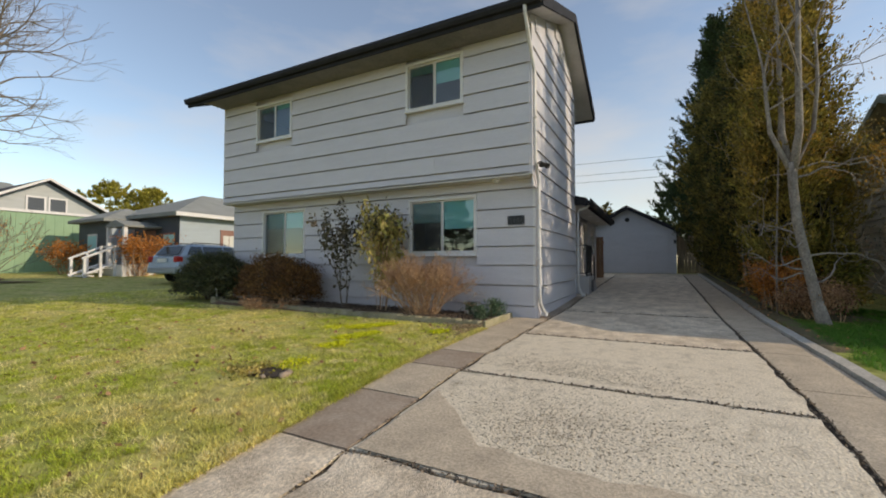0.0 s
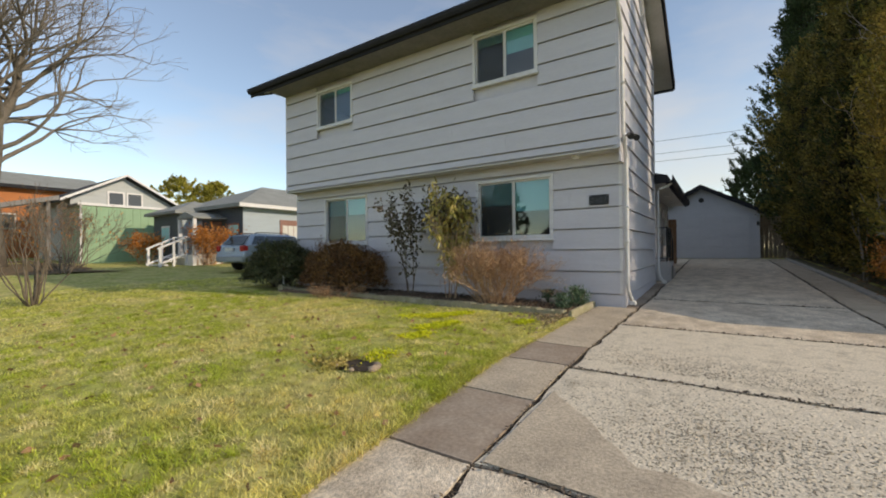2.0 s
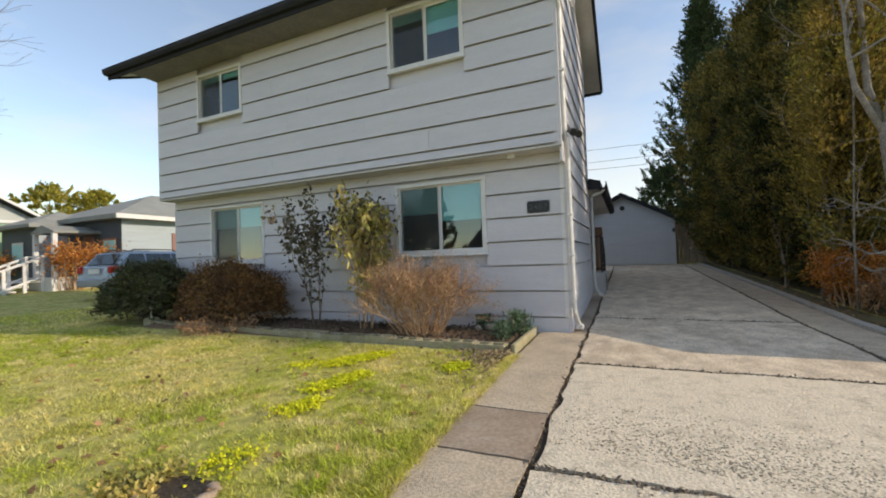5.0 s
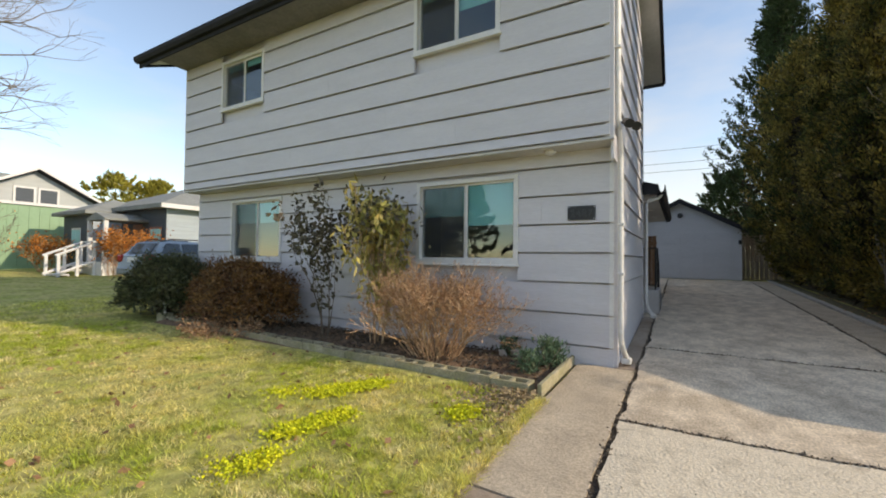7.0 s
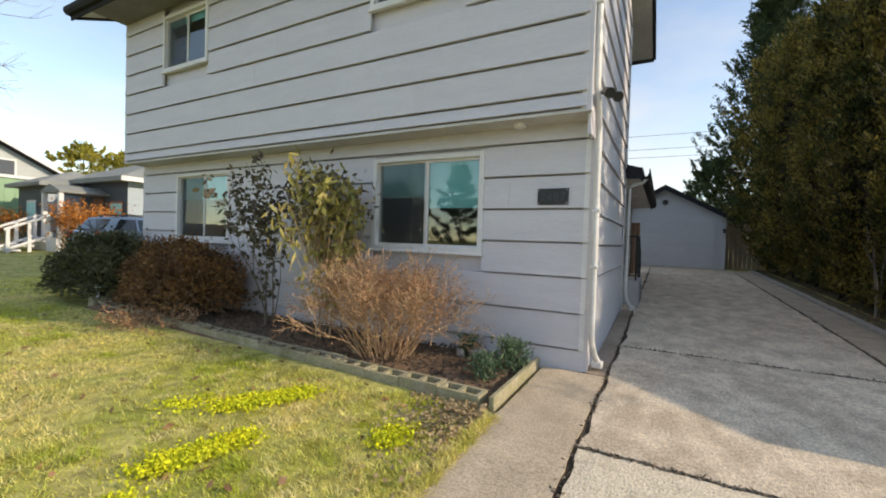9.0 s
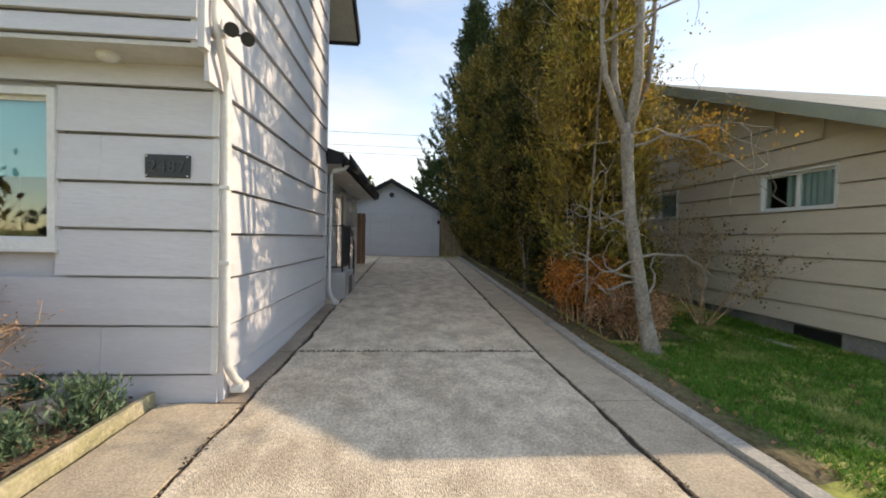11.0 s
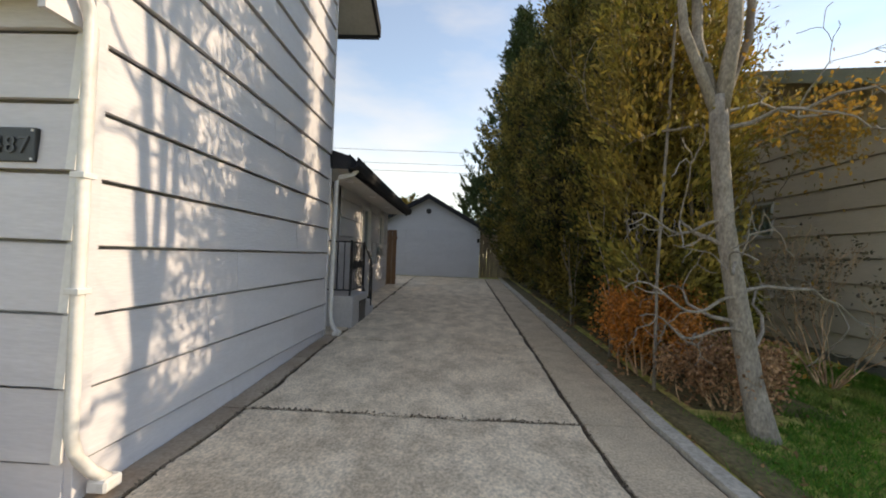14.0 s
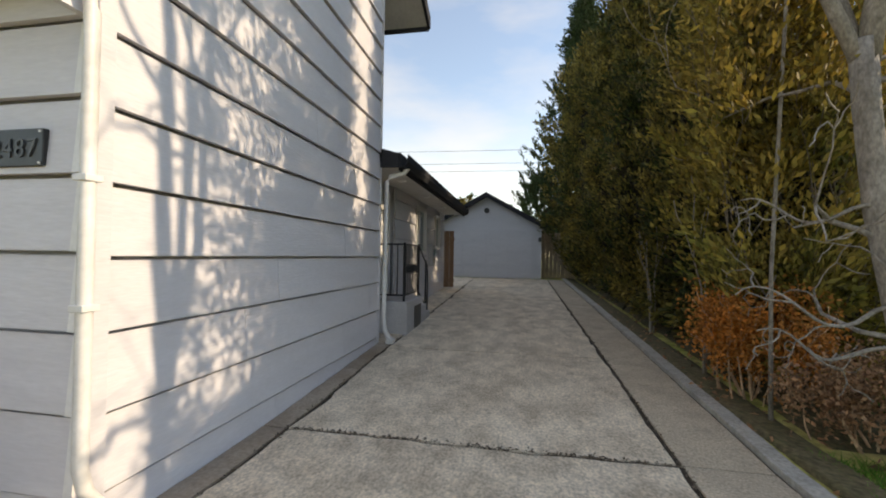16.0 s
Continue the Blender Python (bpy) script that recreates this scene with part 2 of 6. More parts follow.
def slab(x0, x1, y0, y1, material, name="slab", lift=0.0, wob=0.0, depth=0.11):
    """A concrete slab that follows the ground, with softened and slightly uneven edges."""
    bm = bmesh.new()
    ys = spread(y0, y1, 0.12)
    xs = spread(x0, x1, 0.12)
    nxs, nys = len(xs), len(ys)
    grid = []
    for j, y in enumerate(ys):
        row = []
        for i, x in enumerate(xs):
            e = 0.0
            xx, yy = x, y
            if i in (0, nxs - 1):
                xx += wob * (noise.noise((x * 2, y * 3.1, 3)) + 0.5 * noise.noise((x, y * 11, 5)))
                e = 0.006
            if j in (0, nys - 1):
                yy += wob * 1.3 * (noise.noise((x * 2.3, y * 2, 7)) + 0.6 * noise.noise((x * 11, y, 2)))
                e = 0.006
            row.append(bm.verts.new((xx, yy, gz(0, y) + lift - e + 0.003 * noise.noise((x, y, 1)))))
        grid.append(row)
    for j in range(nys - 1):
        for i in range(nxs - 1):
            bm.faces.new((grid[j][i], grid[j][i + 1], grid[j + 1][i + 1], grid[j + 1][i]))
    edge = [grid[0][i] for i in range(nxs)] + [grid[j][-1] for j in range(1, nys)] + [grid[-1][i] for i in range(nxs - 2, -1, -1)] + [grid[j][0] for j in range(nys - 2, 0, -1)]
    low = [bm.verts.new((v.co.x, v.co.y, v.co.z - depth)) for v in edge]
    for k in range(len(edge)):
        n2 = (k + 1) % len(edge)
        bm.faces.new((edge[n2], edge[k], low[k], low[n2]))
    return part(name, bm, material, driveway)


bed = bmesh.new()
for y0, y1 in zip(spread(-6, 22.45, 0.5)[:-1], spread(-6, 22.45, 0.5)[1:]):
    v = [bm_v for bm_v in (bed.verts.new((-2.4 if y0 < 12 else -2.6 if y0 < 19.7 else -3.5, y0, gz(0, y0) - 0.022)), bed.verts.new((1.6, y0, gz(0, y0) - 0.022)), bed.verts.new((1.6, y1, gz(0, y1) - 0.022)), bed.verts.new((-2.4 if y0 < 12 else -2.6 if y0 < 19.7 else -3.5, y1, gz(0, y1) - 0.022)))]
    bed.faces.new(v)
part("joint_bed", bed, M_SOIL, driveway)
J = 0.02
main_joints = [-4.6, -1.2, 2.25, 3.9, 6.07, 9.13, 11.6, 14.1, 16.6, 19.2, 22.46]
for a, b in zip(main_joints, main_joints[1:]):
    m = M_AGG if 2 < a < 6 else M_CONC
    slab(-1.78 + J, 1.0 - J * 1.4, a + J, b - J, m, wob=0.045)
for a, b, m in ((-4.6, -1.2, M_CONC), (-1.2, 2.25, M_CONC), (2.25, 3.14, M_BROWN), (3.14, 3.95, M_PATCH), (3.95, 4.66, M_BROWN), (4.66, 7.7, M_PATCH)):
    slab(-2.42, -1.78 - J, a + J * 0.6, b - J * 0.6, m, wob=0.015)
for a, b in ((7.7, 9.13), (9.13, 10.6), (10.6, 11.78)):
    slab(-1.99, -1.78 - J, a + J * 0.4, b - J * 0.4, M_BROWN, wob=0.02)
for a, b in ((11.8, 14.6), (14.6, 17.2), (17.2, 19.6), (19.6, 22.46)):
    slab(-2.34 if a < 18 else -3.5, -1.78 - J, a + J * 0.5, b - J * 0.5, M_CONC, wob=0.02)
right_joints = [-4.6, -1.5, 1.6, 4.6, 6.1, 7.66, 9.14, 10.7, 12.4, 14.2, 16, 18, 20, 22.46]
for a, b in zip(right_joints, right_joints[1:]):
    slab(1.0 + J, 1.56, a + J * 0.4, b - J * 0.4, M_PATCH, wob=0.012)
slab(1.585, 1.71, 3.0, 22.9, M_KERB, "kerb", 0.035, 0.01, 0.16)

# smooth apron patched onto the worn slab
bm = bmesh.new()
edge_pts = [(-1.72, 3.33), (-1.36, 2.96), (-1.03, 2.62), (-0.6, 2.56), (-0.1, 2.56), (0.57, 2.63), (0.97, 2.66)]
fine = []
for (ax, ay), (cx, cy) in zip(edge_pts, edge_pts[1:]):
    for k in range(6):
        f = k / 6
        x, y = ax + (cx - ax) * f, ay + (cy - ay) * f
        fine.append((x, y + 0.05 * noise.noise((x * 6, y * 6, 2))))
fine.append(edge_pts[-1])
tops = [bm.verts.new((x, y, gz(0, y) + 0.005)) for x, y in fine]
lows = [bm.verts.new((x if i else -1.755, 2.275, gz(0, 2.275) + 0.005)) for i, (x, y) in enumerate(fine)]
skirt = [bm.verts.new((v.co.x, v.co.y + 0.004, v.co.z - 0.012)) for v in tops]
for i in range(len(fine) - 1):
    bm.faces.new((lows[i], lows[i + 1], tops[i + 1], tops[i]))
    bm.faces.new((tops[i], tops[i + 1], skirt[i + 1], skirt[i]))
part("apron_patch", bm, M_PATCH, driveway, "smooth brownish concrete patch")

# ---- the two-storey house ----
XL, XR, YL, YU, YB = -10.68, -2.03, 7.78, 7.44, 11.75
ZOV, ZTOP, ZBASE = 3.17, 5.95, 0.70
house = thing("house", (-6.3, 10, 0.5), "two-storey grey house with lap siding and dark roof", "house")
COURSE = 0.366


def wall_mesh(name, x0, x1, y0, y1, z0, z1, holes, axis, parent, material=M_SIDING):
    """A wall with thickness and holes (a0, a1, z0, z1) along its axis, cut into blocks."""
    bm = bmesh.new()
    lo, hi = (x0, x1) if axis == "x" else (y0, y1)
    cuts_a = sorted({lo, hi, *[h[0] for h in holes], *[h[1] for h in holes]})
    cuts_z = sorted({z0, z1, *[h[2] for h in holes], *[h[3] for h in holes]})
    for a, b in zip(cuts_a, cuts_a[1:]):
        for c, d in zip(cuts_z, cuts_z[1:]):
            if any(h[0] <= a and b <= h[1] and h[2] <= c and d <= h[3] for h in holes):
                continue
            if axis == "x":
                box(bm, a, b, y0, y1, c, d)
            else:
                box(bm, x0, x1, a, b, c, d)
    bmesh.ops.remove_doubles(bm, verts=bm.verts[:], dist=0.0005)
    return part(name, bm, material, parent)


def lap(parent, axis, face, a0, a1, zs, holes, outward, material=M_SIDING, thick=0.038, joints=()):
    """Lap boards: each a wedge, thick at its foot, cut where openings and butt joints lie."""
    for c, d in zip(zs, zs[1:]):
        spans = [(a0, a1)]
        for h in holes:
            if h[2] < d - 0.02 and h[3] > c + 0.02:
                nxt = []
                for s in spans:
                    if h[1] <= s[0] or h[0] >= s[1]:
                        nxt.append(s)
                    else:
                        if h[0] - s[0] > 0.03:
                            nxt.append((s[0], h[0]))
                        if s[1] - h[1] > 0.03:
                            nxt.append((h[1], s[1]))
                spans = nxt
        cut = []
        for s in spans:
            js = sorted(j for j in joints[zs.index(c) % max(1, len(joints))] if s[0] + 0.2 < j < s[1] - 0.2) if joints else []
            e = [s[0], *js, s[1]]
            cut += [(p, q - (0.002 if q != s[1] else 0)) for p, q in zip(e, e[1:])]
        for s in cut:
            o = outward
            g = 0.022
            prof = [(0.0, c + g), (o * thick, c + g), (o * thick, c + g + 0.01), (o * 0.012, d), (0.0, d)]
            bm = bmesh.new()
            if axis == "x":
                prism(bm, [(s[0], face + p, z) for p, z in prof], (s[1] - s[0], 0, 0))
            else:
                prism(bm, [(face + p, s[0], z) for p, z in prof], (0, s[1] - s[0], 0))
            part("siding_board", bm, material, parent)


W_LR = (-4.78, -3.27, 1.76, 2.86)
W_LL = (-9.45, -7.98, 1.75, 2.88)
W_UR = (-4.64, -3.41, 4.77, 5.68)
W_UL = (-9.32, -8.12, 4.75, 5.62)
zlow = [0.46, 0.715, 1.098, 1.482, 1.852, 2.215, 2.582, 2.95, ZOV]
zup = [ZOV, 3.322, 3.695, 4.07, 4.444, 4.818, 5.195, 5.57, ZTOP]
wf = wall_mesh("wall", XL + 0.05, XR - 0.05, YL + 0.05, YL + 0.14, 0.40, ZOV + 0.1, [W_LR, W_LL], "x", house)
wu = wall_mesh("wall", XL + 0.05, XR - 0.05, YU + 0.05, YU + 0.14, ZOV + 0.004, ZTOP, [W_UR, W_UL], "x", house)
wsr = wall_mesh("wall", XR - 0.14, XR - 0.05, YL + 0.14, YB, 0.40, ZTOP, [], "y", house)
wsl = wall_mesh("wall", XL + 0.05, XL + 0.14, YL + 0.14, YB, 0.40, ZTOP, [], "y", house)
wb = wall_mesh("wall", XL + 0.14, XR - 0.14, YB - 0.14, YB, 0.40, ZTOP, [], "x", house)
grow = lambda h, g=0.05: (h[0] - g, h[1] + g, h[2] - g, h[3] + g)
lap(wf, "x", YL, XL, XR, zlow, [grow(W_LR), grow(W_LL)], -1, joints=((-6.9,), (-5.6, -2.9), (-7.6,), (-6.2,)))
lap(wu, "x", YU, XL, XR, zup, [grow(W_UR), grow(W_UL)], -1, joints=((-6.4,), (-7.3, -4.0), (-5.2,), (-6.9,)))
zside = [0.46, 0.70, 1.078, 1.468, 1.83, 2.19, 2.56, 2.925, 3.297, 3.67, 4.045, 4.42, 4.795, 5.17, 5.545, ZTOP]
lap(wsr, "y", XR, YL + 0.078, YB, zside[:8], [], 1, joints=((9.3,), (10.6,), (8.9, 11.4)))
lap(wsr, "y", XR, YU + 0.078, YB, zside[7:], [], 1, joints=((9.9,), (8.7, 11.2), (10.4,)))
lap(wsl, "y", XL, YL, YB, zside, [], -1)
part("corner_board", bx(XR - 0.05, XR + 0.042, YB, YB + 0.03, 0.5, ZTOP, bevel=0.003), M_SIDING, house)
part("corner_board", bx(XL - 0.042, XL + 0.05, YL - 0.012, YL + 0.05, 0.5, ZOV - 0.03, bevel=0.003), M_SIDING, house)
part("corner_board", bx(XL - 0.042, XL + 0.05, YU - 0.012, YU + 0.05, ZOV - 0.02, ZTOP, bevel=0.003), M_SIDING, house)
part("overhang_soffit", bx(XL, XR, YU - 0.02, YL, ZOV - 0.03, ZOV), M_SOFFIT, house)
part("corner_board", bx(XR - 0.05, XR + 0.046, YL - 0.012, YL + 0.075, 0.5, ZOV - 0.03, bevel=0.003), M_SIDING, house)
part("corner_board", bx(XR - 0.05, XR + 0.046, YU - 0.012, YU + 0.075, ZOV - 0.02, ZTOP, bevel=0.003), M_SIDING, house)
part("foundation", bx(XL + 0.03, XR - 0.03, YL + 0.02, YB - 0.02, 0.2, 0.5), M_FOUND, house)
for z0, z1 in zip(zlow[1:-1], zlow[2:]):
    part("corner_clip", prism(bmesh.new(), [(XR - 0.045, YL - 0.046, z0 + 0.02), (XR + 0.005, YL - 0.046, z0 + 0.02), (XR + 0.005, YL - 0.018, z1), (XR - 0.045, YL - 0.018, z1)], (0, 0.006, 0)), M_TRIM, house, "bare metal siding corner cap")
# floors and ceilings inside
part("inner_floor", bx(XL + 0.14, XR - 0.14, YL + 0.14, YB - 0.14, 0.72, 0.80), M_INTERIOR, house)
part("inner_floor", bx(XL + 0.14, XR - 0.14, YU + 0.14, YB - 0.14, ZOV + 0.02, ZOV + 0.28), M_INTERIOR, house)
part("inner_ceiling", bx(XL + 0.14, XR - 0.14, YU + 0.14, YB - 0.14, ZTOP - 0.08, ZTOP - 0.01), M_INTERIOR, house)
part("inner_wall", bx(XL + 0.2, XR - 0.2, 11.0, 11.1, 0.80, ZTOP - 0.08), M_INTERIOR, house)
part("inner_wall", bx(-6.4, -6.3, YL + 0.2, 11.0, 0.80, ZOV + 0.02), M_INTERIOR, house)

# gable roof, ridge along x
EF, EB, RY, ZE, ZR = 6.85, 13.15, 10.0, 5.90, 7.25
RXL, RXR = -11.42, -1.66
T = 0.11


def gable_roof(parent, x0, x1, yf, yb, ry, ze, zr, t, m_top, m_soffit):
    """Two sloping decks with a soffit under them and fascia boards at the rakes and eaves."""
    for ya in (yf, yb):
        part("roof_slope", prism(bmesh.new(), [(x0, ya, ze), (x0, ry, zr), (x0, ry, zr + t), (x0, ya, ze + t)], (x1 - x0, 0, 0)), m_top, parent)
        part("soffit", prism(bmesh.new(), [(x0 + 0.03, ya, ze - 0.025), (x0 + 0.03, ry, zr - 0.025), (x0 + 0.03, ry, zr - 0.003), (x0 + 0.03, ya, ze - 0.003)], (x1 - x0 - 0.06, 0, 0)), m_soffit, parent)
        s = -1 if ya == yf else 1
        part("fascia", bx(x0, x1, min(ya, ya + s * 0.03), max(ya, ya + s * 0.03), ze - 0.10, ze + t + 0.005), M_FASCIA, parent)
        for xx, s in ((x0, -1), (x1, 1)):
            part("rake_board", prism(bmesh.new(), [(xx, ya, ze - 0.07), (xx, ry, zr - 0.07), (xx, ry, zr + t + 0.02), (xx, ya, ze + t + 0.02)], (s * 0.035, 0, 0)), M_FASCIA, parent)


gable_roof(house, RXL, RXR, EF, EB, RY, ZE, ZR, T, M_SHINGLE, M_SOFFIT)
# Flat soffit at the front eave, much darker than the other soffits.
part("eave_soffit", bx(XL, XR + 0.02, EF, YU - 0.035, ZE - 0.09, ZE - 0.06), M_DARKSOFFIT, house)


def gutter(parent, x0, x1, y, z, side=-1):
    prof = [(0, 0.0), (0.07, 0.0), (0.11, 0.05), (0.115, 0.12), (0.10, 0.12), (0.095, 0.055), (0.065, 0.012), (0.012, 0.012), (0.012, 0.12), (0, 0.12)]
    part("gutter", prism(bmesh.new(), [(x0, y + side * p, z + q) for p, q in prof], (x1 - x0, 0, 0)), M_FASCIA, parent)


gutter(house, RXL, RXR, EF - 0.03, ZE - 0.03)
gutter(house, RXL, RXR, EB + 0.03, ZE - 0.03, 1)
for xx, s in ((XR - 0.14, 1), (XL, 0)):
    gab = prism(bmesh.new(), [(xx, YU, ZTOP), (xx, YB, ZTOP), (xx, YB, ZTOP + 0.48), (xx, RY, ZR - 0.03), (xx, YU, ZTOP + 0.22)], (0.14, 0, 0))
    wg = part("gable_wall", gab, M_SIDING, house)
zg = ZTOP
gz_y = lambda z: max(0.0, (z - ZE - 0.02) / (ZR - ZE))
while zg < ZR - 0.15:
    f0 = gz_y(min(zg + COURSE, ZR - 0.1))
    ya, yb2 = EF + (RY - EF) * f0, EB - (EB - RY) * f0
    lap(wg, "y", XR, max(YU, ya + 0.05), min(YB, yb2 - 0.05), [zg, min(zg + COURSE, ZR - 0.1)], [], 1)
    zg += COURSE

# ---- windows of the house ----
def window(parent, h, face, side="y-", blind=(0.0, 0.0), screen=None, fr=0.055, material=None, sill=True):
    """A sliding window: frame, two sashes, panes, an optional insect screen and roller blinds. h: a0, a1, z0, z1."""
    a0, a1, z0, z1 = h
    mt = material or M_TRIM

    def bb(p, q, o0, o1, c, d, bev=0.003):
        if side == "y-":
            return bx(p, q, face + o0, face + o1, c, d, bevel=bev)
        if side == "x-":
            return bx(face + o0, face + o1, p, q, c, d, bevel=bev)
        return bx(face - o1, face - o0, p, q, c, d, bevel=bev)

    bm = bmesh.new()

    def add(p, q, o0, o1, c, d):
        if side == "y-":
            box(bm, p, q, face + o0, face + o1, c, d)
        elif side == "x-":
            box(bm, face + o0, face + o1, p, q, c, d)
        else:
            box(bm, face - o1, face - o0, p, q, c, d)
    add(a0 - fr, a0, -0.045, 0.06, z0 - fr, z1 + fr)
    add(a1, a1 + fr, -0.045, 0.06, z0 - fr, z1 + fr)
    add(a0, a1, -0.045, 0.06, z0 - fr, z0)
    add(a0, a1, -0.045, 0.06, z1, z1 + fr)
    bmesh.ops.remove_doubles(bm, verts=bm.verts[:], dist=0.0005)
    w = part("window", bm, mt, parent, "white vinyl sliding window")
    mid = (a0 + a1) / 2
    for k, (p, q) in enumerate(((a0, mid), (mid, a1))):
        o = 0.012 if k else 0.03
        sm = bmesh.new()
        bm, s = sm, 0.032
        add(p, p + s, o, o + 0.025, z0, z1)
        add(q - s, q, o, o + 0.025, z0, z1)
        add(p + s, q - s, o, o + 0.025, z0, z0 + s)
        add(p + s, q - s, o, o + 0.025, z1 - s, z1)
        bmesh.ops.remove_doubles(sm, verts=sm.verts[:], dist=0.0005)
        part("sash", sm, mt, w)
        g = part("pane", bb(p + s, q - s, o + 0.010, o + 0.015, z0 + s, z1 - s, 0), M_GLASS, w)
        g.visible_shadow = False
        if screen == k:
            part("insect_screen", bb(p + s, q - s, 0.0, 0.003, z0 + s, z1 - s, 0), M_MESH, w, "grey insect screen")
        if blind[k] > 0:
            part("roller_blind", bb(p + 0.02, q - 0.02, 0.066, 0.074, z1 - (z1 - z0) * blind[k], z1 + 0.03, 0), M_BLIND, w, "pale teal roller blind, half drawn")
    if sill:
        part("sill", bb(a0 - fr - 0.02, a1 + fr + 0.02, -0.06, 0.0, z0 - fr - 0.03, z0 - fr, 0.004), mt, w)
    return w


window(house, W_LR, YL, blind=(0.42, 0.55), screen=0)
window(house, W_LL, YL, blind=(0.38, 0.38), screen=0)
window(house, W_UR, YU, blind=(0.2, 0.5), screen=0)
window(house, W_UL, YU, blind=(0.15, 0.15), screen=0)

# ---- downspouts, plaque, lamps ----
M_SPOUT = mat("white_downspout_paint", (0.72, 0.71, 0.70), (0.60, 0.58, 0.55), 0.45, 3, 25, 0.06, 0.1, 30)


def downspout(label, pts, r=0.042, brackets=()):
    t = thing("downspout", pts[-1], label, "downspout")
    bm = bmesh.new()
    path = []
    for i, p in enumerate(pts):
        p = Vector(p)
        if 0 < i < len(pts) - 1:
            path.append(p + (Vector(pts[i - 1]) - p).normalized() * 0.05)
            path.append(p + (Vector(pts[i + 1]) - p).normalized() * 0.05)
        else:
            path.append(p)
    tube(bm, path, r, 8)
    part("pipe", bm, M_SPOUT, t, smooth=True)
    for z in brackets:
        p = [q for a, b in zip(pts, pts[1:]) for q in (a,) if a[2] >= z >= b[2]][0]
        part("bracket", bx(p[0] - r - 0.008, p[0] + r + 0.006, p[1] - r - 0.008, p[1] + r + 0.008, z - 0.015, z + 0.015, bevel=0.003), M_SPOUT, t)
    e = Vector(pts[-1])
    part("outlet", bx(e.x - 0.06, e.x + 0.05, e.y - 0.07, e.y + 0.05, e.z - 0.05, e.z + 0.02, bevel=0.012), M_SPOUT, t)
    return t


downspout("white metal downspout with a kicked-out foot at the house corner",
          ((-1.93, 6.78, 5.88), (-1.93, 6.86, 5.72), (-1.965, 7.36, 5.25), (-1.955, 7.50, 5.05), (-1.95, 7.52, 3.35), (-1.945, 7.705, 3.0), (-1.945, 7.705, 0.86), (-1.925, 7.76, 0.72), (-1.895, 7.88, 0.60)), r=0.032,
          brackets=(4.2, 2.2, 1.62))
downspout("white metal downspout bent from the low roof gutter",
          ((-1.66, 11.98, 3.18), (-1.67, 11.97, 3.08), (-1.945, 11.86, 2.98), (-1.945, 11.83, 0.95), (-1.90, 11.79, 0.76), (-1.80, 11.74, 0.685)), r=0.036, brackets=(2.2,))

plaque = thing("house_number_plaque", (-2.40, YL - 0.03, 2.27), "black house number plaque with raised grey digits", "house number")
part("plate", bx(-2.565, -2.235, YL - 0.052, YL - 0.022, 2.268, 2.445, bevel=0.004), M_BLACK, plaque)
for i, ch in enumerate("2487"):
    cu = bpy.data.curves.new("digit", "FONT")
    cu.body = ch
    cu.size, cu.extrude, cu.align_x = 0.125, 0.004, "CENTER"
    tmp = bpy.data.objects.new("digit_text", cu)
    me = bpy.data.meshes.new_from_object(tmp)
    bpy.data.objects.remove(tmp)
    me.transform(pose(-2.505 + 0.07 * i, YL - 0.055, 2.312, 90, 0, 0))
    place_mesh("digit", me, M_DIGIT, plaque)
for sx in (-2.55, -2.25):
    for sz in (2.282, 2.43):
        part("screw", tube(bmesh.new(), [(sx, YL - 0.052, sz), (sx, YL - 0.058, sz)], 0.006, 8), M_TRIM, plaque)

lamp = thing("security_light", (-1.98, 7.62, 3.3), "bronze twin-head security floodlight on the wall", "wall light")
part("mount", bx(-2.0, -1.965, 7.66, 7.76, 3.36, 3.47, bevel=0.006), M_SPOUT, lamp)
for dx, dy in ((0.04, -0.12), (0.10, 0.02)):
    part("arm", tube(bmesh.new(), [(-1.97, 7.70, 3.40), (-1.93 + dx / 2, 7.70 + dy / 2, 3.38), (-1.92 + dx, 7.70 + dy, 3.36)], 0.012, 6), M_BLACK, lamp)
    part("lamp_head", tube(bmesh.new(), [(-1.94 + dx, 7.72 + dy, 3.39), (-1.92 + dx, 7.70 + dy, 3.37), (-1.89 + dx, 7.65 + dy, 3.33), (-1.87 + dx, 7.61 + dy, 3.31)], [0.02, 0.036, 0.05, 0.052], 10), M_BLACK, lamp)
ol = thing("overhang_light", (-2.75, 7.61, ZOV - 0.08), "round white ceiling light under the overhang", "ceiling light")
part("base", tube(bmesh.new(), [(-2.75, 7.61, ZOV - 0.03), (-2.75, 7.61, ZOV - 0.05)], 0.075, 14), M_TRIM, ol)
part("diffuser", tube(bmesh.new(), [(-2.75, 7.61, ZOV - 0.05), (-2.75, 7.61, ZOV - 0.07), (-2.75, 7.61, ZOV - 0.085)], [0.07, 0.06, 0.03], 14), M_TRIM, ol)
gv1 = thing("gable_vent", (XR, RY, 6.45), "small grey louvred vent in the gable", "vent")
part("frame", bx(XR + 0.02, XR + 0.05, RY - 0.17, RY + 0.17, 6.40, 6.75, bevel=0.004), M_TRIM, gv1)
for k in range(5):
    part("slat", bx(XR + 0.05, XR + 0.062, RY - 0.14, RY + 0.14, 6.43 + k * 0.062, 6.465 + k * 0.062), M_SOFFIT, gv1)

